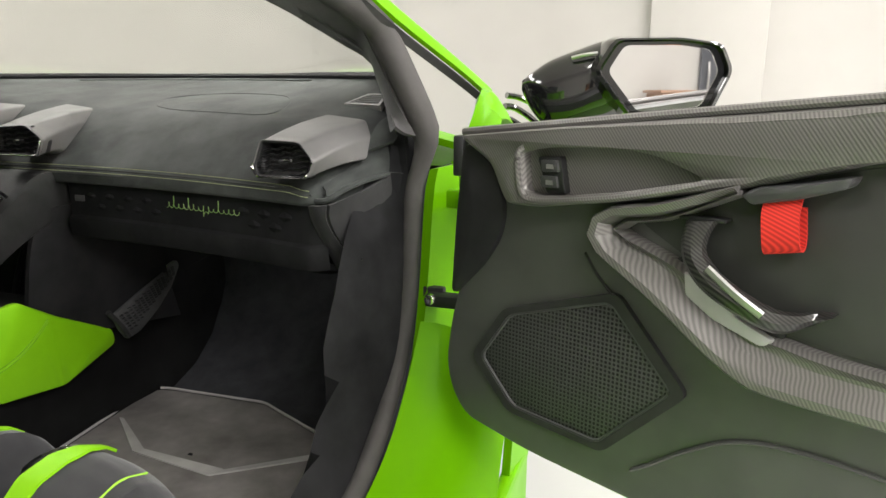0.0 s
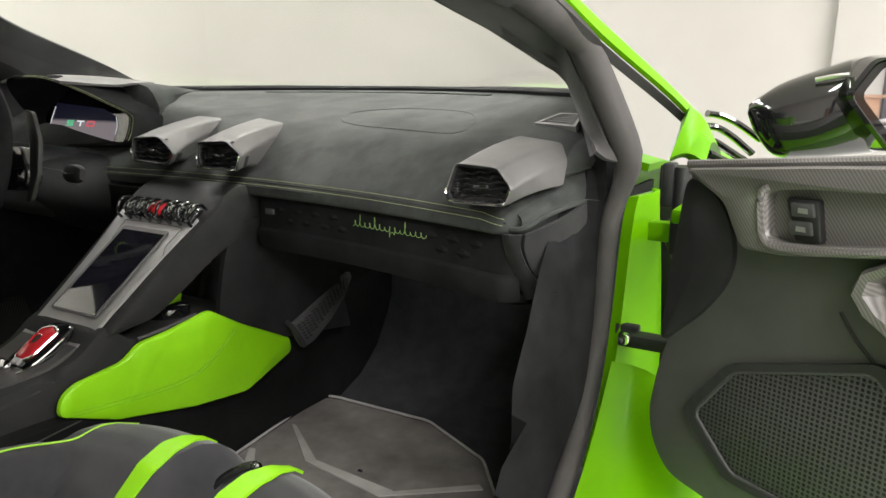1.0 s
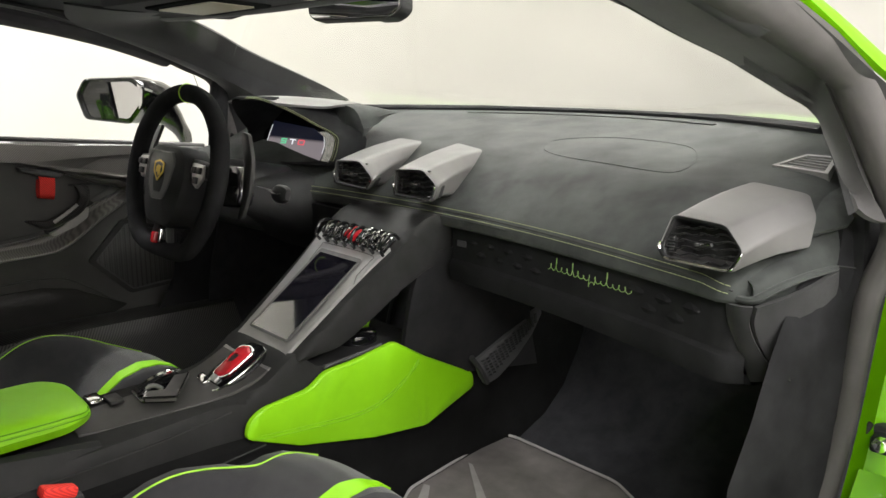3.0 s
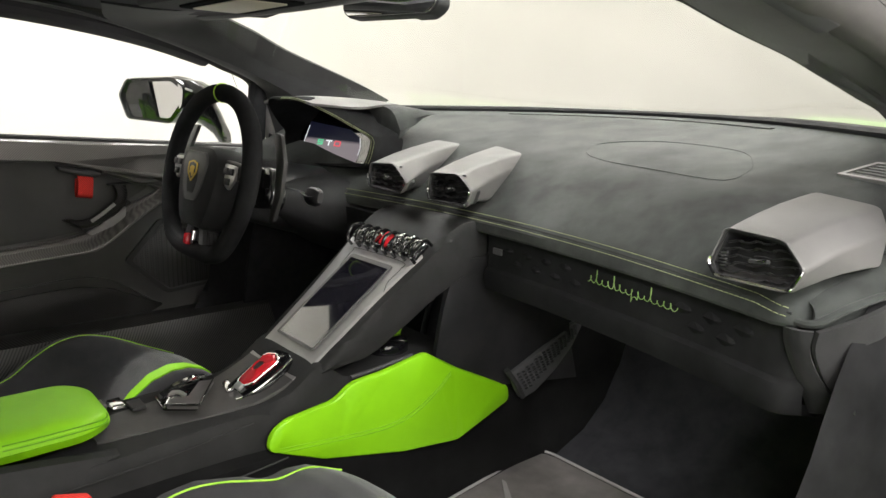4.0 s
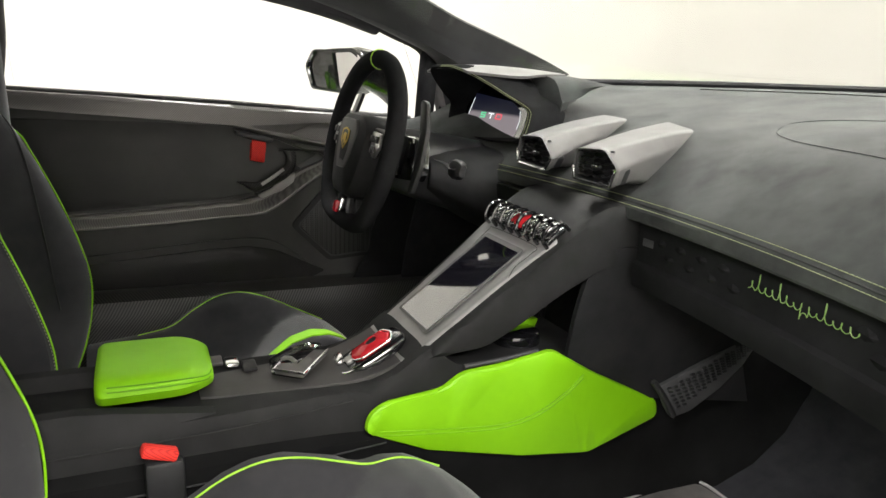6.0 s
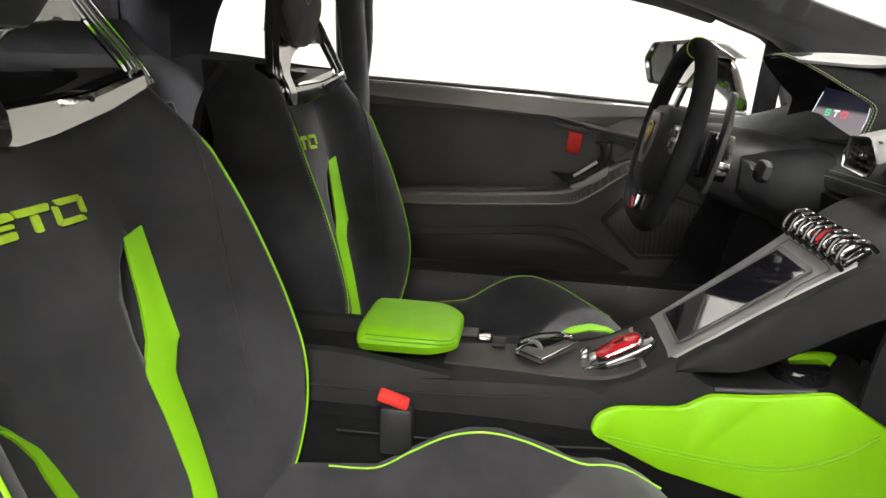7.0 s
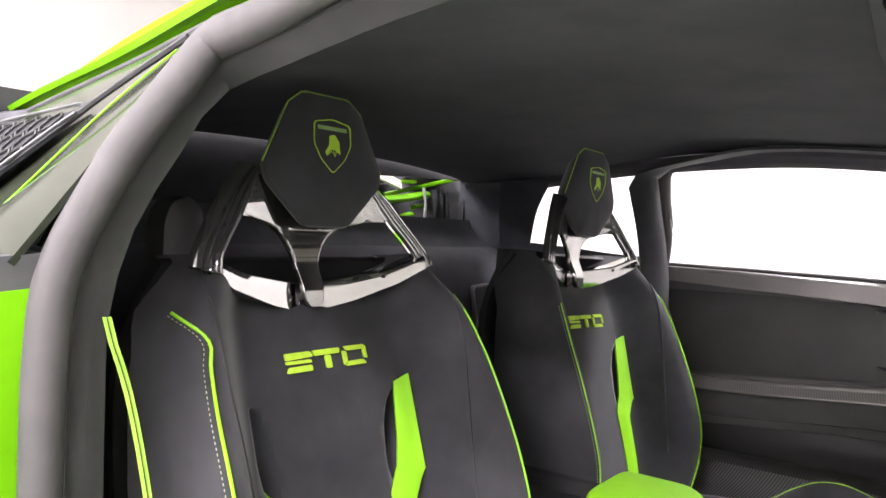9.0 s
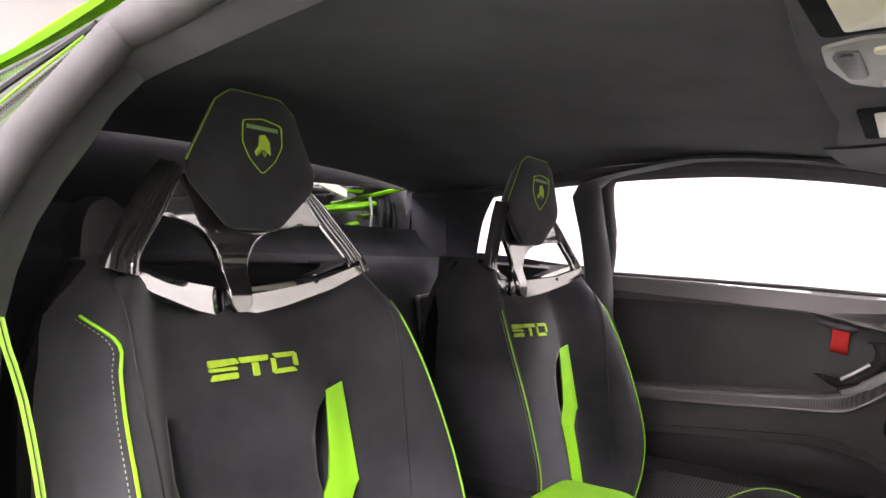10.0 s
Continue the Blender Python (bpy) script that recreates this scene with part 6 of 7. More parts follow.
            st_line = spline([Vector((p.x + sx * 0.0085, p.y - 0.0008, p.z)) for p in line], 190)
            for i in range(0, 188, 2):
                tube([st_line[i], st_line[i + 1]], 0.00055, 5, -1, bm=bm)
            part("bolster_stitch", bm, surface("pale_thread", (0.26, 0.27, 0.20), (0.36, 0.37, 0.28), 60.0, 0.8), s, "pale stitching")
        part("shoulder_seam", tube([Vector((sx * x, seat_front(x, z) + 0.001, z)) for x, z in ((0.200, 0.845), (0.205, 0.80), (0.205, 0.74), (0.195, 0.66), (0.185, 0.56), (0.18, 0.44))], 0.0014, 5, 40), RUBBER, s)
    # embroidered block mark, plain shapes
    def mark(poly):
        pts = round_poly(poly, 0.002, 2)
        bm_ = bmesh.new()
        add_grid(bm_, [[Vector((-p.x, seat_front(p.x, p.y) + d, p.y)) for p in pts] for d in (-0.002, 0.0028)], True)
        bm_.faces.new([v for v in list(bm_.verts)[len(pts):]])
        part("emblem_bar", bm_, GREEN_YELLOW, s, "lime embroidered emblem bar")
    z0 = 0.7095
    mark([(-0.072, z0 + 0.016), (-0.072, z0 + 0.025), (-0.030, z0 + 0.025), (-0.026, z0 + 0.018)])
    mark([(-0.072, z0 + 0.011), (-0.072, z0 + 0.015), (-0.030, z0 + 0.0145), (-0.030, z0 + 0.0105)])
    mark([(-0.072, z0), (-0.068, z0 + 0.007), (-0.030, z0 + 0.0075), (-0.030, z0)])
    mark([(-0.024, z0 + 0.018), (-0.026, z0 + 0.025), (0.022, z0 + 0.025), (0.020, z0 + 0.018)])
    mark([(-0.006, z0), (-0.006, z0 + 0.017), (0.004, z0 + 0.017), (0.004, z0)])
    for poly in ([(0.026, z0), (0.026, z0 + 0.020), (0.033, z0 + 0.019), (0.033, z0 + 0.006)], [(0.030, z0 + 0.0255), (0.069, z0 + 0.0255), (0.066, z0 + 0.0195), (0.034, z0 + 0.0195)], [(0.071, z0 + 0.024), (0.071, z0 + 0.006), (0.064, z0 + 0.007), (0.064, z0 + 0.018)], [(0.028, z0 - 0.001), (0.034, z0 + 0.005), (0.063, z0 + 0.005), (0.068, z0 - 0.001)]):
        mark(poly)
    # headrest cushion
    head = [(-0.042, 1.090), (0.042, 1.090), (0.066, 1.072), (0.108, 0.985), (0.104, 0.962), (0.040, 0.900), (-0.040, 0.900), (-0.104, 0.962), (-0.108, 0.985), (-0.066, 1.072)]
    hp = round_poly(head, 0.012)
    hm = frame_m((-0.014, 0.002, 0.004), (-1, 0, 0), (0, -0.03, 1))
    hrows = []
    for sc, d in ((0.1, -0.046), (0.50, -0.042), (0.72, -0.030), (0.90, -0.012), (0.985, -0.001), (1.0, 0.004), (0.975, 0.010), (0.90, 0.014), (0.75, 0.018), (0.45, 0.021), (0.1, 0.022)):
        hrows.append([hm @ Vector((p.x, p.y, d)) for p in scaled(hp, sc)])
    bm = bmesh.new()
    add_grid(bm, hrows, True, True)
    part("headrest", bm, SUEDE, s, "black suede headrest cushion")
    ridge = [hm @ Vector((p[0], p[1], 0.0065)) for p in scaled([(-0.108, 0.985), (-0.066, 1.072), (-0.042, 1.090), (0.042, 1.090), (0.066, 1.072), (0.108, 0.985)], 0.992)]
    part("headrest_piping", tube(polyline(ridge, 50), 0.0011, 6, -1), WEB_GREEN, s, "lime piping")
    shield = [(-0.033, 0.030), (0.0, 0.036), (0.033, 0.030), (0.034, 0.0), (0.022, -0.022), (0.0, -0.042), (-0.022, -0.022), (-0.034, 0.0)]
    shm = hm @ pose(0, 1.018, 0.0195)
    ro = round_poly(shield, 0.006)
    part("shield_outline", ring(ro, scaled(ro, 0.965), shm, 0.003), GREEN_YELLOW, s, "lime embroidered shield outline")
    part("shield_bar", plate([(-0.026, 0.025), (-0.026, 0.0195), (0.026, 0.0195), (0.026, 0.025)], shm, 0.0025, 0), BADGE_THREAD, s)
    part("shield_mark", plate([(-0.006, 0.012), (0.004, 0.014), (0.012, 0.004), (0.014, -0.014), (0.008, -0.010), (0.004, -0.018), (-0.002, -0.010), (-0.010, -0.018), (-0.014, -0.012), (-0.007, -0.002)], shm, 0.0025, 0, 0.002), GREEN_YELLOW, s, "plain lime emblem blob")
    # gloss carbon hoop: ribbed arms, a forked yoke under the headrest and a V-shaped base
    HX = 0.008

    def hoop_y(x, z):
        return -0.032 + 0.052 * min(1.15, abs(x) / 0.21) ** 1.5 - 0.15 * (z - 0.86)
    for sx in (-1, 1):
        inner = spline([(0.172, 0.842), (0.170, 0.862), (0.158, 0.882), (0.132, 0.916), (0.112, 0.948), (0.098, 0.972)], 20)
        outer = spline([(0.206, 0.850), (0.200, 0.866), (0.184, 0.890), (0.162, 0.920), (0.138, 0.952), (0.110, 0.980)], 20)
        rws = []
        for a, b in zip(inner, outer):
            row = []
            for k in range(25):
                p = a.lerp(b, k / 24)
                row.append(Vector((HX + sx * p.x, hoop_y(p.x, p.y) + 0.006 + 0.0030 * abs(math.sin(math.pi * k / 6)) - 0.008 * (k / 24) ** 3, p.y)))
            rws.append(row)
        part("hoop_arm", shell(rws, 0.009), CARBON_ARM, s, "ribbed gloss carbon fibre arm")
        part("arm_edge", tube([r[-1] + Vector((0, 0.003, 0)) for r in rws], 0.0022, 6, 40), GLOSS_HOOP, s, "polished outer edge of the arm")
        part("arm_foot", tube([r[0] + Vector((0, 0.001, 0)) for r in rws[:12]], 0.0030, 6, 24), GLOSS_HOOP, s)
    ZB = [(0, 0.786), (0.03, 0.789), (0.07, 0.798), (0.14, 0.822), (0.19, 0.846)]
    ZT = [(0, 0.826), (0.02, 0.826), (0.06, 0.832), (0.12, 0.842), (0.16, 0.856), (0.19, 0.866)]
    base_rows = []
    for x in np.linspace(-0.188, 0.188, 41):
        zb, zt = lerp(ZB, abs(x)), lerp(ZT, abs(x))
        y0 = -0.034 + 0.35 * (math.hypot(x, 0.010) - 0.010)
        base_rows.append([Vector((HX + x, y0 - 0.15 * (z - 0.82) + dy, z)) for dy, z in ((-0.010, zb - 0.004), (0, zb), (0, zb + 0.35 * (zt - zb)), (0, zb + 0.7 * (zt - zb)), (-0.0005, zt - 0.002), (-0.004, zt), (-0.030, zt - 0.001), (-0.034, zb - 0.004))])
    bm = bmesh.new()
    add_grid(bm, base_rows, True, True)
    part("hoop_base", bm, GLOSS_HOOP, s, "gloss carbon fibre base of the hoop", smooth=False)
    for x, z in ((0.012, 0.798), (-0.118, 0.834)):
        part("hoop_screw", cylinder(frame_m((HX + x, -0.0325 + 0.35 * (math.hypot(x, 0.010) - 0.010) - 0.15 * (z - 0.82), z), (1, 0, 0), (0, -0.15, 1)), 0.0035, 0.003, 10, 0.0006), METAL_DARK, s, "dark screw head")
    part("hoop_backing", shell([[Vector((x, -0.070 + 0.02 * abs(x) / 0.18, z)) for z in (0.72, 0.77, lerp(ZB, abs(x)) + 0.006)] for x in np.linspace(-0.18, 0.18, 15)], 0.004), RUBBER, s, "black panel behind the hoop base")
    # forked yoke: stem and both braces in one sheet, its middle behind the headrest
    YOKE = [(0.793, 0.008), (0.800, 0.017), (0.815, 0.020), (0.845, 0.022), (0.866, 0.028), (0.886, 0.042), (0.897, 0.056), (0.906, 0.078), (0.912, 0.106), (0.917, 0.131), (0.935, 0.122), (0.955, 0.110), (0.972, 0.098)]
    yoke_rows = []
    for z, w in spline(YOKE, 44):
        row = []
        for k in range(31):
            q = -1 + k / 15
            edge = max(0, (abs(q) - 0.80) / 0.20) ** 2 if z < 0.915 else 0.0
            row.append(Vector((HX + q * w, -0.032 + 0.31 * max(0, math.hypot(q * w, 0.03) - 0.042) - 0.15 * (min(z, 0.90) - 0.86) - 0.04 * max(0, z - 0.90) + 0.012 * min(1, max(0, (0.85 - z) / 0.03)) - 0.007 * edge, z + 0.002 * edge)))
        yoke_rows.append(row)
    part("hoop_yoke", shell(yoke_rows, -0.012), CARBON_GLOSS, s, "gloss carbon fibre forked yoke")
    # back shell
    part("seat_shell", shell(smooth_rows([[Vector((x * w, y - 0.03 * (1 - abs(x)), z)) for x in (-1, -0.6, 0, 0.6, 1)] for y, z, w in ((0.06, 0.12, 0.25), (0.0, 0.3, 0.26), (-0.05, 0.5, 0.266), (-0.085, 0.7, 0.26), (-0.085, 0.80, 0.235), (-0.06, 0.86, 0.215))], 18, 14), 0.012), CARBON_DARK, s)
    if lean is not None:
        for c in s.children:
            c.data.transform(lean)
    # cushion
    n, k = 61, 76
    rows = []
    for j in range(k):
        v = j / (k - 1)
        y = 0.14 + (0.605 - short) * v
        row = []
        for i in range(n):
            q = -1 + 2 * i / (n - 1)
            w = 0.245 + 0.012 * math.sin(math.pi * v)
            z = cushion_top(q * w, y, short, sink)
            if abs(q) > 0.9:
                z -= 0.05 * ((abs(q) - 0.9) / 0.1) ** 1.6
            row.append(Vector((q * w, y - 0.05 * (abs(q) ** 3) * v, z)))
        rows.append(row)
    top = rows
    bm = bmesh.new()
    under = [[Vector((p.x * 0.95, p.y - 0.02, 0.15)) for p in r] for r in rows]
    loops = [t + list(reversed(u)) for t, u in zip(top, under)]
    add_grid(bm, loops, True, True)
    part("cushion", bm, SUEDE, s, "black suede seat cushion")

    for sx in (-1, 1):
        part("cushion_piping", tube([Vector((sx * x, y - 0.05 * (x / 0.252) ** 3 * (y - 0.14) / 0.605, cushion_top(sx * x, y, short, sink) + 0.0022)) for x, y in ((0.215, 0.24), (0.215, 0.31), (0.215, 0.36), (0.215, 0.41), (0.215, 0.46), (0.214, 0.51), (0.211, 0.56), (0.208, 0.595 - short * 0.6), (0.204, 0.640 - short), (0.197, 0.690 - short))], 0.0015 if lean is None else 0.0010, 6, 60), GREEN_THREAD, s, "lime piping")
        rws = []
        for a, b in zip(polyline([(-0.066, 0.51), (-0.068, 0.55), (-0.071, 0.585), (-0.076, 0.63), (-0.071, 0.668), (-0.062, 0.704)], 30), polyline([(-0.040, 0.51), (-0.038, 0.55), (-0.036, 0.585), (-0.042, 0.63), (-0.051, 0.668), (-0.060, 0.704)], 30)):
            row = []
            for p in (a, a.lerp(b, 0.33), a.lerp(b, 0.66), b):
                x = p.x if sx < 0 else 0.048 - p.x
                row.append(Vector((x, p.y - short, cushion_top(x, p.y - short, short, sink) + 0.003)))
            rws.append(row)
        part("cushion_trim", shell(rws, 0.004), GREEN_LEATHER, s, "lime green trim strip")
    part("adjust_handle", tube([Vector((x, y - short, z - sink)) for x, y, z in ((-0.012, 0.63, 0.340), (-0.004, 0.67, 0.362), (0.022, 0.702, 0.370), (0.050, 0.675, 0.362), (0.060, 0.63, 0.340))], 0.0065, 8, 30), CHROME, s, "chrome adjusting handle")
    part("seat_base", box((0, 0.42, 0.14), (0.40, 0.52, 0.05), 0.01), PLASTIC, s)
    part("seat_rail", box((-0.19, 0.42, 0.117), (0.03, 0.6, 0.03), 0.004), METAL_DARK, s)
    part("seat_rail", box((0.19, 0.42, 0.117), (0.03, 0.6, 0.03), 0.004), METAL_DARK, s)
    return s


seat = build_seat(pose(0.345, 0.0, 0.0, 0, 0, -2.5))
build_seat(pose(-0.358, 0.058, 0.0, 0, 0, -2.5), 0.05, 0.034, pose(0.0155, -0.078, 0.004, -4.2, -2.0, 0))

bk = thing("belt_buckle", "red and black seat belt buckle beside the tunnel", "belt buckle", "belt buckles")
part("buckle_body", box((0.128, 0.335, 0.405), (0.020, 0.045, 0.07), 0.006), PLASTIC, bk)
part("buckle_button", box((0, 0, 0), (0.020, 0.043, 0.014), 0.004, pose(0.128, 0.330, 0.450, -20, 0, 6)), RED_WEB, bk, "red release button")

# belts behind each seat
for bx, by in ((0.0, 0.0), (-0.71, 0.05)):
    sb = thing("seat_belt", "lime green seat belt running down beside the seat", "seat belt", "seat belts")
    sg = 1 if bx == 0 else -1
    if sg > 0:
        line = spline([(0.700, 0.103, 0.812), (0.694, 0.105, 0.785), (0.681, 0.108, 0.74), (0.666, 0.115, 0.65), (0.646, 0.128, 0.48), (0.612, 0.14, 0.25)], 24)
    else:
        line = spline([(-0.640, -0.02, 0.82), (-0.605, -0.01, 0.65), (-0.572, 0.0, 0.48), (-0.53, 0.01, 0.25)], 24)
    bm = bmesh.new()
    add_grid(bm, [[p + Vector((-0.0034 * sg, 0.0020, 0)), p + Vector((-0.0038 * sg, 0.0009, 0)), p + Vector((0.0034 * sg, -0.0020, 0)), p + Vector((0.0038 * sg, -0.0009, 0))] for p in line], True, True)
    part("webbing", bm, WEB_GREEN, sb, "lime green webbing")
    part("webbing_fold", tube([p + Vector((0.0006 * sg, 0.0014, 0)) for p in line], 0.0005, 6, 40), RUBBER, sb, "dark fold of the webbing")
    if sg > 0:
        gx = sg * 0.462
        part("belt_guide", plate([(gx - 0.036, 0.845), (gx + 0.036, 0.845), (gx + 0.036, 0.91), (gx + 0.022, 0.94), (gx - 0.006, 0.948), (gx - 0.030, 0.932)], frame_m((0, -0.205, 0), (1, 0, 0), (0, 0, 1)) @ pose(0, 0, 0, 0, 180, 0) @ Matrix.Diagonal((-1, 1, 1, 1)), 0.045, 0.014, 0.02, crown=0.004), VENT_GREY, sb, "grey plastic belt guide")

# ---------- doors ----------
def speaker_material():
    m, t, p = material("speaker_mesh")
    c = t.nodes.new("ShaderNodeTexCoord")
    v = t.nodes.new("ShaderNodeTexVoronoi")
    v.inputs["Scale"].default_value, v.inputs["Randomness"].default_value = 190.0, 0.0
    mp = t.nodes.new("ShaderNodeMapping")
    mp.inputs["Rotation"].default_value = (0, 0, radians(25.46))
    t.links.new(c.outputs["Object"], mp.inputs["Vector"])
    t.links.new(mp.outputs[0], v.inputs["Vector"])
    hole = ramp(t, v.outputs["Distance"], 0.36, 0.44)
    t.links.new(mix_colour(t, hole, (0.004, 0.004, 0.004), (0.06, 0.06, 0.06)), p.inputs["Base Color"])
    p.inputs["Roughness"].default_value = 0.5
    bumped(t, p, hole, 0.6, 0.002)
    return m


SPEAKER = speaker_material()
DOOR_SUEDE = surface("door_panel_leather", (0.068, 0.068, 0.066), (0.100, 0.100, 0.097), 7.0, 0.45, 1300.0, 0.3)


RECESS_LEATHER = surface("dark_door_leather", (0.036, 0.036, 0.035), (0.056, 0.056, 0.054), 5.0, 0.55, 1100.0, 0.3)


def build_door(m, is_open):
    """A door in its own plane: local x runs back from the hinge, y up, z into the cabin."""
    def at(u, v, w=0.0):
        return m @ Vector((u, v, w))
    outline = [(-0.064, 0.50), (-0.054, 0.57), (-0.032, 0.64), (0.002, 0.70), (0.012, 0.76), (-0.025, 0.815), (0.123, 0.829), (0.284, 0.844), (0.431, 0.858), (0.75, 0.885), (0.95, 0.90), (1.02, 0.86), (1.03, 0.60), (0.98, 0.46), (0.80, 0.40), (0.50, 0.395), (0.248, 0.405), (0.083, 0.412), (-0.028, 0.428), (-0.054, 0.46)]
    d = part("car_door", plate(outline, m @ pose(0, 0, -0.055), 0.055, 0.012, 0.03), DOOR_SUEDE, car, "open passenger door with satin carbon trim and red strap" if is_open else "closed driver's door with satin carbon trim and red strap")
    part("outer_skin", plate([(p[0], p[1] - 0.035) for p in scaled(outline, 1.0)], m @ pose(0, 0, -0.13), 0.075, 0.004, 0.03), GREEN_PAINT, d, "lime green outer skin")
    # upper carbon rail with a pocket for the window switches
    rail = [(-0.022, 0.815), (0.123, 0.830), (0.284, 0.845), (0.431, 0.859), (0.70, 0.882), (0.96, 0.902), (0.98, 0.87), (0.75, 0.845), (0.58, 0.828), (0.436, 0.812), (0.332, 0.780), (0.25, 0.765), (0.185, 0.752), (0.10, 0.738), (0.055, 0.738), (0.045, 0.755), (0.030, 0.785)]
    rl = part("upper_rail", plate(rail, m @ pose(0, 0, -0.012), 0.040, 0.014, 0.012), CARBON_SATIN, d, "satin carbon fibre upper rail")
    pocket = [(0.080, 0.802), (0.086, 0.757), (0.10, 0.752), (0.139, 0.755), (0.198, 0.764), (0.300, 0.787), (0.25, 0.806), (0.21, 0.812), (0.12, 0.808)]
    c = new("cutter", mesh_of("cutter", plate(pocket, m @ pose(0, 0, 0.008), 0.05, 0, 0.012), CARBON_SATIN))
    cut(rl, [c])
    part("pocket_floor", plate(scaled(pocket, 1.05), m @ pose(0, 0, 0.006), 0.004, 0), CARBON_SATIN, d)
    part("pocket_rim", tube([at(x, y, w) for x, y, w in ((0.084, 0.806, 0.026), (0.077, 0.798, 0.029), (0.080, 0.765, 0.029), (0.088, 0.750, 0.029), (0.105, 0.747, 0.029), (0.139, 0.750, 0.029), (0.198, 0.759, 0.029), (0.25, 0.770, 0.028), (0.30, 0.783, 0.024))], 0.004, 8, 60), CARBON_SATIN, d)
    part("window_switch", plate([(0.098, 0.796), (0.130, 0.798), (0.138, 0.757), (0.112, 0.755)], m @ pose(0, 0, 0.008), 0.012, 0.003, 0.003), PLASTIC, d, "black window switch")
    for v0 in (0.762, 0.780):
        part("switch_key", plate([(0.108, v0), (0.130, v0 + 0.001), (0.127, v0 + 0.014), (0.105, v0 + 0.013)], m @ pose(0, 0, 0.020), 0.004, 0.001, 0.002), PLASTIC_GREY, d)
        part("switch_icon", plate([(0.114, v0 + 0.004), (0.124, v0 + 0.004), (0.123, v0 + 0.009), (0.114, v0 + 0.009)], m @ pose(0, 0, 0.0242), 0.0006, 0), SILVER, d)
    # lower carbon rim that sweeps from the handle along the armrest
    rim_out = [(0.330, 0.782), (0.250, 0.757), (0.205, 0.750), (0.180, 0.737), (0.172, 0.720), (0.182, 0.702), (0.255, 0.655), (0.330, 0.603), (0.366, 0.592), (0.463, 0.590), (0.70, 0.585), (0.95, 0.59)]
    rim_in = [(0.330, 0.778), (0.255, 0.744), (0.222, 0.739), (0.203, 0.728), (0.204, 0.722), (0.218, 0.716), (0.285, 0.690), (0.352, 0.645), (0.381, 0.639), (0.459, 0.630), (0.70, 0.622), (0.95, 0.625)]
    rws = []
    for a, b in zip(spline(rim_out, 46), spline(rim_in, 46)):
        rws.append([at(*a.lerp(b, k), w) for k, w in ((0.0, -0.002), (0.04, 0.016), (0.09, 0.026), (0.16, 0.031), (0.24, 0.0305), (0.34, 0.026), (0.5, 0.016), (0.68, 0.009), (0.84, 0.0085), (0.93, 0.011), (0.98, 0.008), (1.0, -0.004))])
    part("armrest_rim", shell(rws, 0.004), CARBON_SATIN, d, "satin carbon fibre armrest rim")
    # recessed field behind the handle
    rec = [(0.22, 0.735), (0.30, 0.775), (0.436, 0.808), (0.60, 0.822), (0.95, 0.84), (0.96, 0.63), (0.70, 0.628), (0.46, 0.636), (0.385, 0.645), (0.355, 0.65), (0.29, 0.695)]
    part("recess_field", plate(rec, m @ pose(0, 0, -0.004), 0.006, 0.001, 0.01), RECESS_LEATHER, d, "dark grey leather field")
    # inside handle
    bm = bmesh.new()
    rws = []
    left = spline([(0.277, 0.746), (0.276, 0.725), (0.283, 0.704), (0.304, 0.681), (0.344, 0.660), (0.374, 0.651), (0.395, 0.660), (0.414, 0.673)], 34)
    right = spline([(0.309, 0.748), (0.303, 0.732), (0.306, 0.714), (0.334, 0.692), (0.368, 0.676), (0.388, 0.674), (0.402, 0.677), (0.418, 0.677)], 34)
    for i, (a, b) in enumerate(zip(left, right)):
        h = 0.012 + 0.022 * math.sin(math.pi * min(1, (i + 3) / 33)) ** 0.7
        rws.append([at(*a, h - 0.012), at(*a.lerp(b, 0.06), h - 0.001), at(*a.lerp(b, 0.25), h + 0.004), at(*a.lerp(b, 0.55), h + 0.005), at(*a.lerp(b, 0.9), h), at(*b, h - 0.006), at(*a.lerp(b, 0.85), h - 0.013), at(*a.lerp(b, 0.3), h - 0.014)])
    add_grid(bm, rws, True, True)
    hd = part("door_handle", bm, CARBON_HANDLE, d, "gloss carbon inside handle")
    part("handle_inlay", tube([at(0.311, 0.706, 0.0395), at(0.340, 0.686, 0.0405), at(0.364, 0.671, 0.0385)], 0.0042, 6, 20, flat=0.5, up=m.to_3x3() @ Vector((0, 0, 1))), SILVER, hd, "silver inlay")
    part("handle_plate", plate([(0.279, 0.694), (0.325, 0.669), (0.335, 0.657), (0.371, 0.642), (0.360, 0.634), (0.311, 0.650), (0.282, 0.670)], m @ pose(0, 0, 0.010), 0.008, 0.003, 0.004), PALE_PLATE, d, "pale handle plate")
    part("handle_well", plate([(0.262, 0.700), (0.280, 0.712), (0.300, 0.690), (0.378, 0.648), (0.366, 0.628), (0.330, 0.634), (0.285, 0.660)], m @ pose(0, 0, 0.000), 0.006, 0.002, 0.006), RUBBER, d, "dark well behind the handle")
    part("handle_foot", box((0.293, 0.748, 0.008), (0.046, 0.004, 0.02), 0.001, m), RUBBER, d)
    # strap and its bracket
    part("strap_bracket", plate([(0.330, 0.776), (0.340, 0.768), (0.378, 0.776), (0.418, 0.790), (0.422, 0.800), (0.376, 0.790), (0.345, 0.785)], m @ pose(0, 0, 0.0), 0.030, 0.006, 0.004), PLASTIC_GREY, d, "grey strap bracket")
    rws = []
    for u0 in (0.346, 0.352, 0.358, 0.364, 0.370, 0.378):
        k = (u0 - 0.346) / 0.032
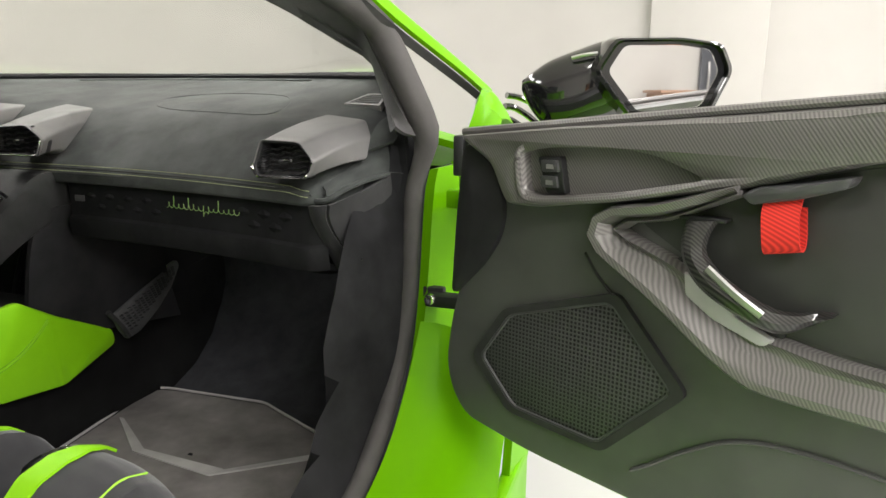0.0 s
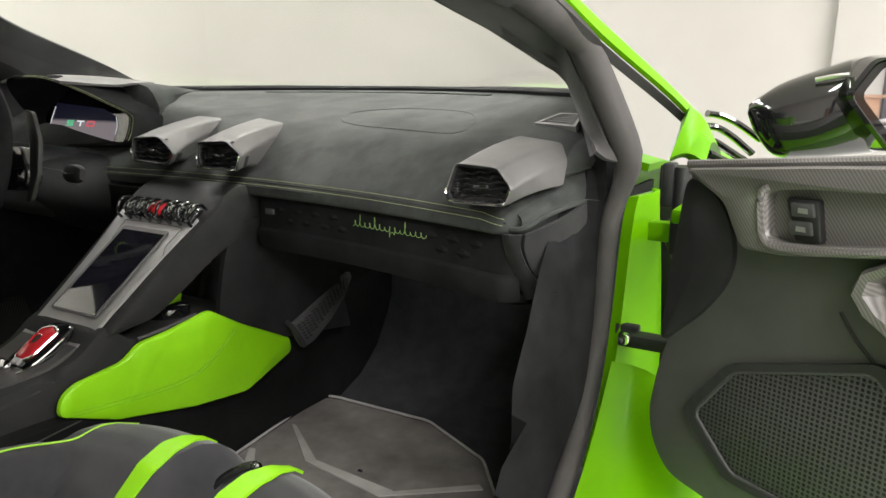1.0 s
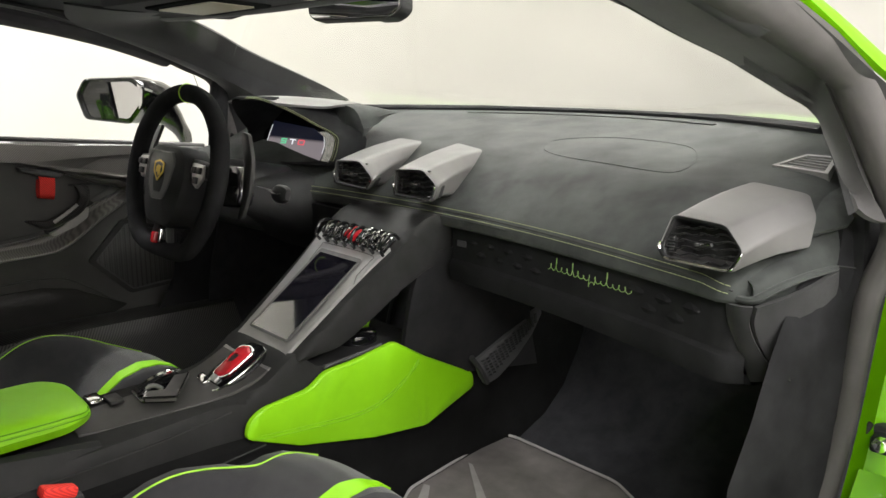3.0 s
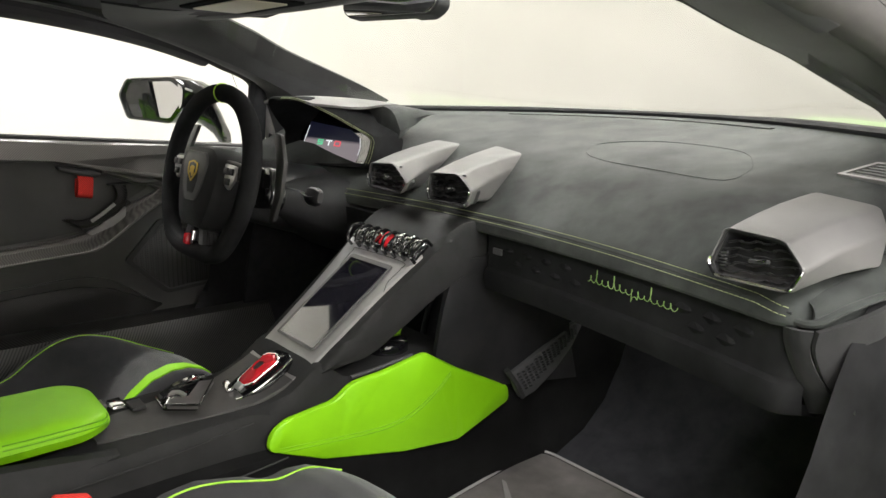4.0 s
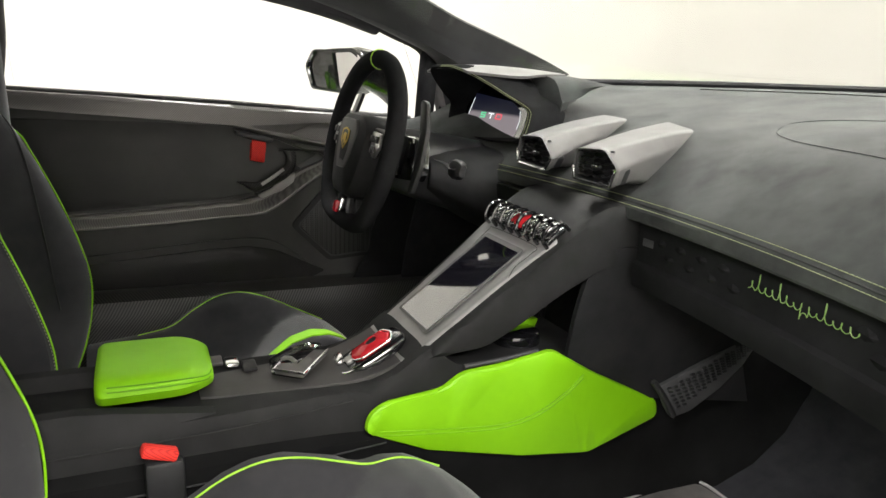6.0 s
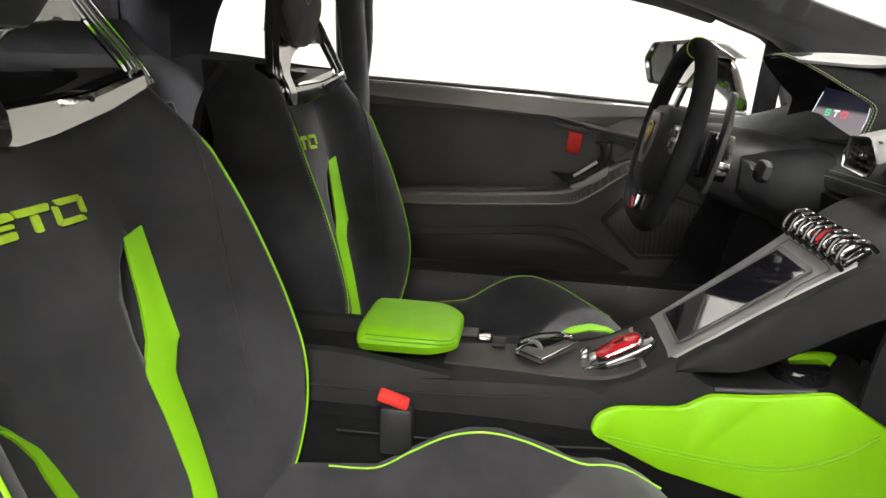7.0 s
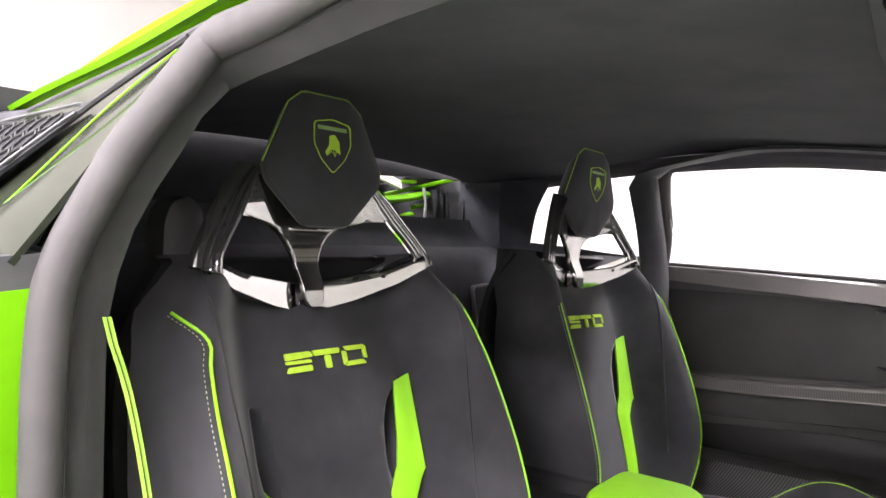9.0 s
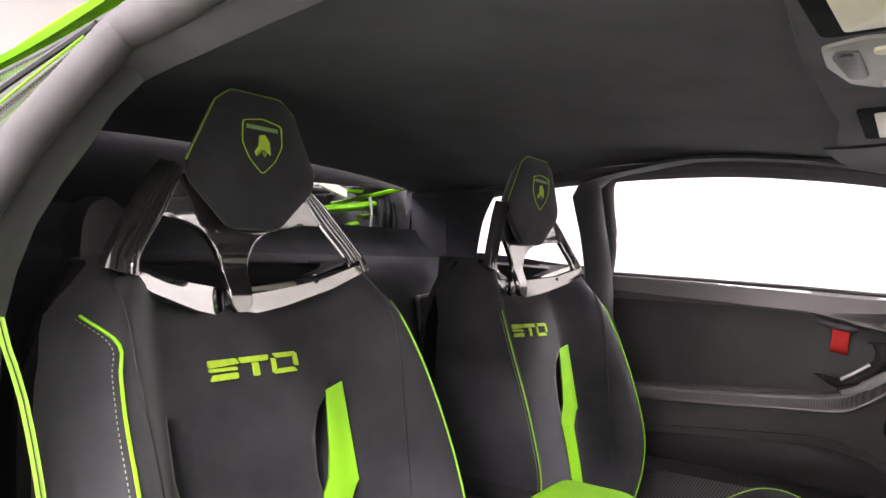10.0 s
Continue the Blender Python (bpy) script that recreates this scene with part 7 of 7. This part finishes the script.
        rws.append([at(u0 + 0.004, 0.784 + 0.006 * k, 0.014), at(u0 + 0.004, 0.764, 0.026), at(u0 + 0.007, 0.741, 0.029), at(u0 + 0.008, 0.726 + 0.006 * k, 0.024), at(u0 + 0.008, 0.724 + 0.006 * k, 0.012), at(u0 + 0.007, 0.741, 0.005), at(u0 + 0.004, 0.768, 0.004)])
    part("pull_strap", shell(smooth_rows(rws, 12, 30), 0.0025), RED_WEB, d, "red woven pull strap")
    # speaker
    spk = [(0.046, 0.602), (0.202, 0.653), (0.290, 0.558), (0.194, 0.459), (0.055, 0.465), (-0.006, 0.527)]
    ro = round_poly(spk, 0.012)
    ri = scaled(ro, 0.90)
    part("speaker_frame", ring(ro, ri, m @ pose(0, 0, -0.004), 0.012), RUBBER, d, "black speaker frame")
    part("speaker_grille", plate([p for p in scaled(ro, 0.91)], m @ pose(0, 0, -0.004), 0.008, 0.001), SPEAKER, d, "perforated black speaker grille")
    part("speaker_lip", tube([at(p.x, p.y, 0.005) for p in scaled(ro, 0.885)], 0.0022, 6, 120, True, up=m.to_3x3() @ Vector((0, 0, 1))), PLASTIC_GREY, d)
    # styling lines low on the panel
    part("lower_crease", tube([at(0.23, 0.448, 0.0), at(0.252, 0.464, 0.001), at(0.290, 0.494, 0.001), at(0.338, 0.523, 0.001), at(0.393, 0.534, 0.001), at(0.48, 0.534, 0.001), at(0.8, 0.520, 0.0)], 0.0045, 6, 50, flat=0.5), DOOR_SUEDE, d)
    if not is_open:
        part("lower_panel", plate([(0.20, 0.432), (0.25, 0.458), (0.323, 0.497), (0.393, 0.514), (0.48, 0.515), (0.8, 0.502), (0.97, 0.498), (0.95, 0.46), (0.8, 0.412), (0.5, 0.405), (0.25, 0.412)], m @ pose(0, 0, -0.002), 0.006, 0.002, 0.01), CARBON_DARK, d, "dark carbon weave lower panel")
    part("panel_crease", tube([at(0.155, 0.69, 0.0), at(0.172, 0.668, 0.001), at(0.192, 0.648, 0.0)], 0.002, 5, 14), RUBBER, d)
    part("belt_strip", tube([at(-0.02, 0.819, 0.012), at(0.28, 0.849, 0.012), at(0.55, 0.874, 0.012), at(0.95, 0.905, 0.012)], 0.005, 8, 30), CARBON_SATIN if is_open else VENT_GREY, d)
    # front edge of the door with its wiring boot
    part("front_wing", plate([(-0.026, 0.810), (0.010, 0.793), (0.032, 0.765), (0.043, 0.726), (0.036, 0.691), (0.010, 0.652), (-0.022, 0.621), (-0.046, 0.598), (-0.040, 0.709)], m @ pose(0, 0, -0.02), 0.028, 0.008, 0.02, crown=0.006), LEATHER, d, "black convex front edge of the lining")
    return d


DOOR_M = frame_m((0.954, 0.857, 0), (0.903, -0.430, 0), (0, 0, 1))
build_door(DOOR_M, True)
# mirrored on the other side: local x runs back, z towards the cabin
LEFT_M = Matrix(((0, 0, 1, -0.775), (-1, 0, 0, 0.955), (-0.035, 1, 0, -0.025), (0, 0, 0, 1)))
build_door(LEFT_M, False)

# hinge, stay and wiring on the pillar
part("lower_hinge", box((0.880, 1.05, 0.395), (0.024, 0.028, 0.025), 0.003), GREEN_PAINT, car, "lime green lower hinge strap")
hin = part("door_hinge", box((0.872, 1.05, 0.704), (0.046, 0.024, 0.028), 0.003), GREEN_PAINT, car, "lime green painted door hinge")
part("hinge_knuckle", cylinder(pose(0.895, 1.02, 0.68), 0.012, 0.12, 16), METAL_DARK, hin)
part("hinge_arm", box((0.915, 0.985, 0.745), (0.03, 0.10, 0.018), 0.003, None), GREEN_PAINT, hin)
part("hinge_bracket", box((0.878, 1.02, 0.775), (0.016, 0.03, 0.06), 0.003), METAL_DARK, hin)
part("wiring_boot", tube([(0.87, 1.10, 0.70), (0.90, 1.03, 0.68), (0.93, 0.94, 0.67)], 0.016, 10, 16), RUBBER, hin, "black rubber wiring boot")
sy = part("door_stay", box((0.862, 1.02, 0.545), (0.075, 0.03, 0.02), 0.004, None), METAL_DARK, car, "black metal door stay")
part("stay_plate", box((0.832, 1.035, 0.545), (0.035, 0.016, 0.034), 0.003), RUBBER, sy)
part("stay_bolt", cylinder(pose(0.838, 1.0, 0.552, 90, 0, 0), 0.008, 0.012, 18), CHROME, sy, "bright bolt head")


def wing_mirror(m, flip, label):
    """A wing mirror: local x away from the car, y up, z the way its glass looks."""
    w = thing("wing_mirror", label, "wing mirror", "wing mirrors")
    face = [(-0.085, 0.030), (-0.055, 0.050), (0.064, 0.045), (0.087, 0.010), (0.068, -0.042), (-0.045, -0.050), (-0.080, -0.01)] if flip else [(-0.080, 0.012), (-0.056, 0.052), (0.026, 0.053), (0.077, 0.046), (0.092, 0.013), (0.068, -0.042), (-0.030, -0.051)]
    fp = round_poly(face, 0.010)
    rws = []
    for sc, dz, dx, dy in ((0.93, -0.006, 0, 0), (0.99, 0.006, 0, 0), (1.05, 0.004, 0, 0), (1.10, -0.02, 0, 0.002), (1.08, -0.06, -0.01, 0), (0.85, -0.10, -0.03, -0.002), (0.45, -0.125, -0.045, -0.004)):
        rws.append([m @ Vector((p.x + dx, p.y + dy, dz)) for p in scaled(fp, sc)])
    bm = bmesh.new()
    add_grid(bm, rws, True)
    bm.faces.new(list(bm.verts)[-len(fp):])
    part("mirror_housing", bm, GLOSS, w, "gloss black housing")
    part("mirror_glass", plate([p for p in scaled(fp, 0.95)], m @ pose(0, 0, -0.016 if flip else -0.012, 0, 6 if flip else 0, 0), 0.006, 0), MIRROR, w, "clear mirror glass")
    part("mirror_glass_edge", ring(scaled(fp, 0.99), scaled(fp, 0.84), m @ pose(0, 0, -0.007), 0.004), GLOSS, w)
    if flip:
        part("mirror_end", plate([(0.012, 0.044), (0.068, 0.041), (0.092, 0.009), (0.074, -0.039), (-0.006, -0.044)], m @ pose(0, 0, -0.008), 0.006, 0.002), GLOSS, w, "gloss black end wall")
    if not flip:
        part("mirror_shoulder", loft([[m @ Vector((x, y, z)) for y, z in ((yb, zf - 0.012), (yb * 0.6 + yt * 0.4, zf), (yt * 0.85 + yb * 0.15, zf - 0.006), (yt, (zf + zb) / 2), (yt * 0.8 + yb * 0.2, zb), (yb, zb + 0.01))] for x, yb, yt, zf, zb in ((-0.178, -0.012, 0.000, -0.050, -0.060), (-0.166, -0.034, 0.010, -0.034, -0.078), (-0.140, -0.058, 0.028, -0.024, -0.09), (-0.10, -0.058, 0.044, -0.018, -0.10), (-0.06, -0.054, 0.057, -0.022, -0.105), (-0.03, -0.05, 0.055, -0.03, -0.10))], 24, 28), GLOSS, w, "gloss black shoulder of the housing")
        part("indicator", tube([m @ Vector(q) for q in ((-0.112, 0.030, -0.020), (-0.095, 0.034, -0.016), (-0.078, 0.036, -0.016))], 0.003, 6, 8), SILVER, w)
        return w
    part("mirror_arm", loft([[m @ Vector(q) for q in r] for r in (
        [(-0.06, 0.02, -0.02), (-0.05, 0.02, -0.07), (-0.05, -0.03, -0.07), (-0.06, -0.03, -0.02)],
        [(-0.12, 0.01, -0.04), (-0.12, 0.0, -0.08), (-0.12, -0.06, -0.08), (-0.12, -0.06, -0.04)],
        [(-0.16, -0.06, -0.04), (-0.16, -0.07, -0.08), (-0.16, -0.115, -0.08), (-0.16, -0.11, -0.04)])], 10, 16), GLOSS, w, "gloss black arm")
    part("mirror_fin", plate([(-0.165, 0.012), (-0.10, 0.045), (-0.05, 0.052), (-0.05, 0.025), (-0.11, 0.014)], m @ pose(0, 0, -0.06), 0.05, 0.006, 0.006), GLOSS, w)
    part("indicator", tube([m @ Vector(q) for q in ((-0.105, 0.022, 0.0), (-0.09, 0.026, 0.0), (-0.075, 0.029, 0.0))], 0.003, 6, 8), SILVER, w)
    return w


wing_mirror(frame_m((1.155, 1.0, 0.884), (1, 0.22, 0), (0, 0, 1)), False, "gloss black wing mirror on the open door")
wing_mirror(Matrix(((-0.8 * 1.15, 0, 0.6, -1.03), (-0.6 * 1.15, 0, -0.8, 0.845), (0, 1.2, 0, 0.905), (0, 0, 0, 1))), True, "gloss black wing mirror outside the driver's window")

# ---------- inside mirror and overhead console ----------
rm = thing("rear_view_mirror", "black frameless rear-view mirror on the windscreen", "rear-view mirror")
mm_ = frame_m((0.0, 0.885, 1.092), (1, 0.25, 0), (0, 0.1, 1))
mp_ = round_poly([(-0.105, -0.018), (-0.09, -0.032), (0.09, -0.032), (0.105, -0.018), (0.10, 0.032), (-0.10, 0.032)], 0.010)
part("mirror_body", plate(mp_, mm_ @ pose(0, 0, -0.03), 0.03, 0.008), PLASTIC, rm)
part("glass_face", plate(scaled(mp_, 0.94), mm_ @ pose(0, 0, -0.002), 0.004, 0.001), MIRROR, rm, "mirror glass")
part("mirror_stem", tube([mm_ @ Vector(q) for q in ((0, 0, -0.03), (0.0, 0.02, -0.07), (0, 0.05, -0.09))], 0.014, 10), PLASTIC, rm)
part("sensor_box", box((0.03, 0.0, -0.06), (0.05, 0.05, 0.05), 0.01, mm_), PLASTIC, rm)
SILVER_GREY = surface("pale_grey_plastic", (0.24, 0.23, 0.215), (0.30, 0.285, 0.265), 14.0, 0.45, 1100.0, 0.12)
ov = thing("overhead_console", "dark overhead console with grey reading lamps", "overhead console")
om = frame_m((0, 0, 1.100), (1, 0, 0), (0, -1, 0))
part("console_shell", plate([(0.40, -0.80), (0.42, -0.654), (0.20, -0.638), (-0.20, -0.634), (-0.42, -0.610), (-0.40, -0.80)], om, 0.020, 0.008, 0.03), HEADLINER, ov)
part("lamp_panel", plate([(0.222, -0.660), (0.15, -0.657), (0.065, -0.672), (0.03, -0.70), (0.03, -0.78), (0.20, -0.78), (0.238, -0.70)], om @ pose(0, 0, 0.019), 0.005, 0.002, 0.010), SILVER_GREY, ov, "pale grey lamp panel")
part("console_slot", plate([(0.212, -0.672), (0.19, -0.666), (0.098, -0.673), (0.086, -0.684), (0.10, -0.692), (0.205, -0.690)], om @ pose(0, 0, 0.0235), 0.002, 0.0005, 0.006), TRIM_GREY, ov)
part("console_lens", cylinder(om @ pose(0.194, -0.679, 0.0250), 0.006, 0.0015, 16, 0.0005), PLASTIC, ov)
for x in (0.198, 0.060):
    part("reading_lamp", plate([(x - 0.010, -0.702), (x + 0.010, -0.702), (x + 0.010, -0.765), (x - 0.010, -0.765)], om @ pose(0, 0, 0.0235), 0.004, 0.0015, 0.008), IVORY, ov)
for x0, x1 in ((0.255, 0.385), (-0.095, -0.33)):
    d0 = 0.017 if x1 > 0 else -0.02
    vz = thing("sun_visor", "black sun visor with an uncovered vanity mirror", "sun visor", "sun visors")
    part("visor_board", plate([(x0, -0.664), (x1, -0.660), (x1, -0.79), (x0, -0.79)], om @ pose(0, 0, 0.018), 0.006, 0.002, 0.015), TRIM_SUEDE, vz)
    part("vanity_mirror", plate([(x0 + d0, -0.684), (x1 - d0, -0.680), (x1 - d0, -0.765), (x0 + d0, -0.765)], om @ pose(0, 0, 0.023), 0.003, 0.001, 0.006), IVORY, vz, "vanity mirror painted plain cream")

# ---------- behind the seats ----------
part("rear_window", shell(smooth_rows([[Vector((x, -0.47, z)) for x in (-0.60, 0, 0.50)] for z in (0.94, 0.99, 1.075)], 4, 6), 0.004), SIDE_GLASS, car, "upright rear window").visible_shadow = False
part("rear_window_frame", ring([(-0.68, 0.86), (0.68, 0.86), (0.66, 1.11), (-0.66, 1.11)], [(-0.575, 0.950), (0.10, 0.948), (0.11, 1.035), (-0.585, 1.066)], frame_m((0, -0.455, 0), (1, 0, 0), (0, 0, 1)), 0.02), SUEDE, car)
eb = thing("engine_bay", "dark engine bay with lime green painted braces behind the rear window", "engine bay")
part("bay_floor", box((0, -1.0, 0.70), (1.3, 1.0, 0.04), 0.01), METAL_DARK, eb)
part("bay_wall", box((0, -1.5, 0.90), (1.3, 0.04, 0.42), 0.01), METAL_DARK, eb)
for sx in (-0.66, 0.66):
    part("bay_side", box((sx, -0.98, 0.90), (0.04, 1.06, 0.42), 0.01), METAL_DARK, eb)
part("intake_plenum", box((0, -0.95, 0.82), (0.5, 0.6, 0.16), 0.04, seg=3), METAL_DARK, eb)
for pts, r in (([(-0.34, -0.57, 0.995), (-0.46, -0.585, 1.010), (-0.58, -0.60, 1.028)], 0.020), ([(-0.435, -0.56, 0.958), (-0.475, -0.565, 0.966)], 0.012), ([(-0.46, -0.60, 1.058), (-0.54, -0.61, 1.064)], 0.010), ([(-0.66, -0.58, 1.052), (-0.70, -0.585, 1.066)], 0.008), ([(-0.55, -0.62, 0.99), (-0.62, -0.64, 1.0)], 0.012)):
    part("brace", tube(pts, r, 10, 12, flat=0.6), GREEN_PAINT, eb, "lime green brace")
# White glint in the bay, painted as a small pale plate
part("bay_glint", plate([(-0.05, -0.016), (0.045, -0.022), (0.05, 0.010), (-0.045, 0.018)], frame_m((-0.40, -0.585, 1.060), (-1, 0.1, -0.25), (0.2, -0.5, 0.85)), 0.006, 0.002, 0.004), IVORY, eb, "pale plate painted as the glint in the engine bay")
for x, z, r in ((-0.53, 1.0, 0.004), (-0.575, 0.995, 0.010), (-0.605, 1.005, 0.008), (-0.63, 0.99, 0.009)):
    part("engine_pipe", tube([(x, -0.56, z - 0.05), (x - 0.004, -0.56, z), (x - 0.006, -0.57, z + 0.045)], r, 8, 14), SILVER if r < 0.005 else METAL_DARK, eb)
# Unseen slats added over the bay to dim it, gaps letting light in
for k in range(4):
    part("bay_baffle", box((0, -0.66 - 0.24 * k, 1.10 - 0.02 * k), (1.24, 0.19, 0.015), 0.004), PLASTIC, eb, "added black slat that keeps the engine bay dark")
for s in (1, -1):
    spk = thing("rear_speaker", "hexagon-patterned black speaker grille behind the seats", "speaker", "rear speakers")
    sm = frame_m((s * 0.43, -0.262, 0.705), (1, 0, 0), (0, -0.1, 1))
    poly = round_poly([(-0.05, 0.075), (0.045, 0.08), (0.06, -0.055), (-0.035, -0.085)], 0.01) if s > 0 else round_poly([(0.05, 0.075), (-0.02, 0.08), (-0.068, -0.03), (-0.055, -0.065), (0.035, -0.085)], 0.01)
    part("grille_plate", plate(poly, sm @ pose(0, 0, 0.0), 0.006, 0.002), PLASTIC, spk)
    part("grille_rim", ring(scaled(poly, 1.04), scaled(poly, 0.96), sm @ pose(0, 0, 0.0), 0.010), SILVER, spk, "bright rim")
    for i in range(4):
        for j in range(4):
            hx, hy = -0.038 + 0.025 * i, -0.036 + 0.024 * j
            hp = [(hx + 0.011 * math.cos(math.pi * k / 3), hy + 0.011 * math.sin(math.pi * k / 3)) for k in range(6)]
            part("hexagon", ring(hp, scaled(hp, 0.78), sm @ pose(0, 0, 0.006), 0.002), PLASTIC_GREY, spk, smooth=False)
# rear side windows on both sides, behind the door pillar
for s in (1, -1):
    gl = part("rear_side_window", shell([[Vector((s * x, y, z)) for x, y, z in r] for r in ([(0.61, 0.0, 1.075), (0.59, -0.18, 1.06), (0.57, -0.30, 1.03)], [(0.67, 0.0, 0.97), (0.65, -0.2, 0.96), (0.60, -0.34, 0.965)], [(0.72, 0.0, 0.875), (0.69, -0.22, 0.885), (0.63, -0.38, 0.90)])], 0.004), SIDE_GLASS if s < 0 else SMOKED, car, "small rear side window")
    gl.visible_shadow = s > 0
part("rear_pillar_gusset", shell(smooth_rows([[Vector(p) for p in r] for r in ([(-0.548, -0.31, 1.055), (-0.590, -0.34, 0.96), (-0.640, -0.37, 0.86)], [(-0.572, -0.24, 1.052), (-0.606, -0.285, 0.966), (-0.655, -0.33, 0.868)], [(-0.582, -0.176, 1.052), (-0.613, -0.236, 0.974), (-0.664, -0.290, 0.868)])], 8, 10), 0.008), HAZED_SUEDE, car, "dark suede gusset behind the rear side window")
part("rear_deck", box((0, -1.45, 0.80), (1.86, 0.9, 0.1), 0.04, seg=3), GREEN_PAINT, car)
# outer side window panel and honeycomb intake behind the open door
qp = thing("quarter_panel_trim", "gloss black quarter trim with honeycomb intake behind the door", "car trim")
part("trim_glass", shell(smooth_rows([[Vector(p) for p in r] for r in ([(0.604, 0.10, 1.104), (0.598, -0.05, 1.092), (0.592, -0.25, 1.078), (0.588, -0.42, 1.066)], [(0.690, 0.10, 0.985), (0.685, -0.05, 0.975), (0.68, -0.25, 0.965), (0.675, -0.42, 0.955)], [(0.775, 0.085, 0.862), (0.785, -0.03, 0.858), (0.79, -0.2, 0.86), (0.79, -0.42, 0.865)])], 12, 16), 0.006), SMOKED, qp, "smoked reflective glass")
part("glass_gasket", tube([(0.604, 0.11, 1.100), (0.598, -0.05, 1.086), (0.594, -0.25, 1.071), (0.590, -0.42, 1.058)], 0.006, 8, 30), RUBBER, qp)
part("glass_rubber", tube([(0.622, 0.10, 1.086), (0.650, 0.0, 1.040), (0.676, -0.08, 0.996), (0.70, -0.13, 0.955), (0.735, -0.15, 0.91)], 0.0035, 6, 40), RUBBER, qp, "curved black rubber line")
# Reflection of the green body, drawn as a thin painted tube
part("lime_reflection", tube([(0.634, 0.10, 1.070), (0.668, 0.04, 1.018), (0.700, -0.01, 0.965), (0.735, -0.04, 0.915)], 0.0012, 6, 40), GREEN_PAINT, qp, "thin lime line drawn for the reflection in the glass")


def on_glass(y, z, out):
    """A place over the smoked glass, out metres proud of it."""
    return Vector((0.787 - 0.93 * (z - 0.862) + 0.73 * out, y, z + 0.68 * out))


part("intake_back", shell(smooth_rows([[on_glass(y0 - 0.32 * k, z, 0.010) for k in (0, 0.5, 1)] for y0, z in ((-0.115, 0.88), (-0.095, 0.93), (-0.062, 0.985), (-0.048, 1.015))], 8, 8), 0.004), CARPET, qp, "black intake opening")
part("intake_rim", tube([on_glass(y, z, 0.018) for y, z in ((-0.40, 1.022), (-0.15, 1.020), (-0.046, 1.016), (-0.062, 0.985), (-0.095, 0.93), (-0.115, 0.88))], 0.0022, 6, 40), PLASTIC_GREY, qp)
for i in range(8):
    for j in range(6):
        y, z = -0.085 - 0.034 * i - 0.017 * (j % 2), 0.892 + 0.022 * j
        if y > -0.07 - 0.42 * (1.0 - z) - 0.01:
            continue
        hx = [(0.0185 * math.cos(math.pi * (k + 0.5) / 3), 0.0185 * math.sin(math.pi * (k + 0.5) / 3)) for k in range(6)]
        part("honeycomb_cell", ring(hx, scaled(hx, 0.86), frame_m(on_glass(y, z, 0.0165), (0, -1, 0), (-0.68, 0, 0.73)), 0.003), PLASTIC, qp, smooth=False)
# wheels, below the sills
for x in (0.83, -0.83):
    for y in (1.95, -0.67):
        wm_ = pose(x, y, 0.345, 0, 90, 0)
        part("wheel", tube([wm_ @ Vector((0.27 * math.cos(a), 0.27 * math.sin(a), 0)) for a in np.linspace(0, 2 * math.pi, 24, endpoint=False)], 0.075, 10, 48, True, up=(1, 0, 0)), RUBBER, car, "black tyre")
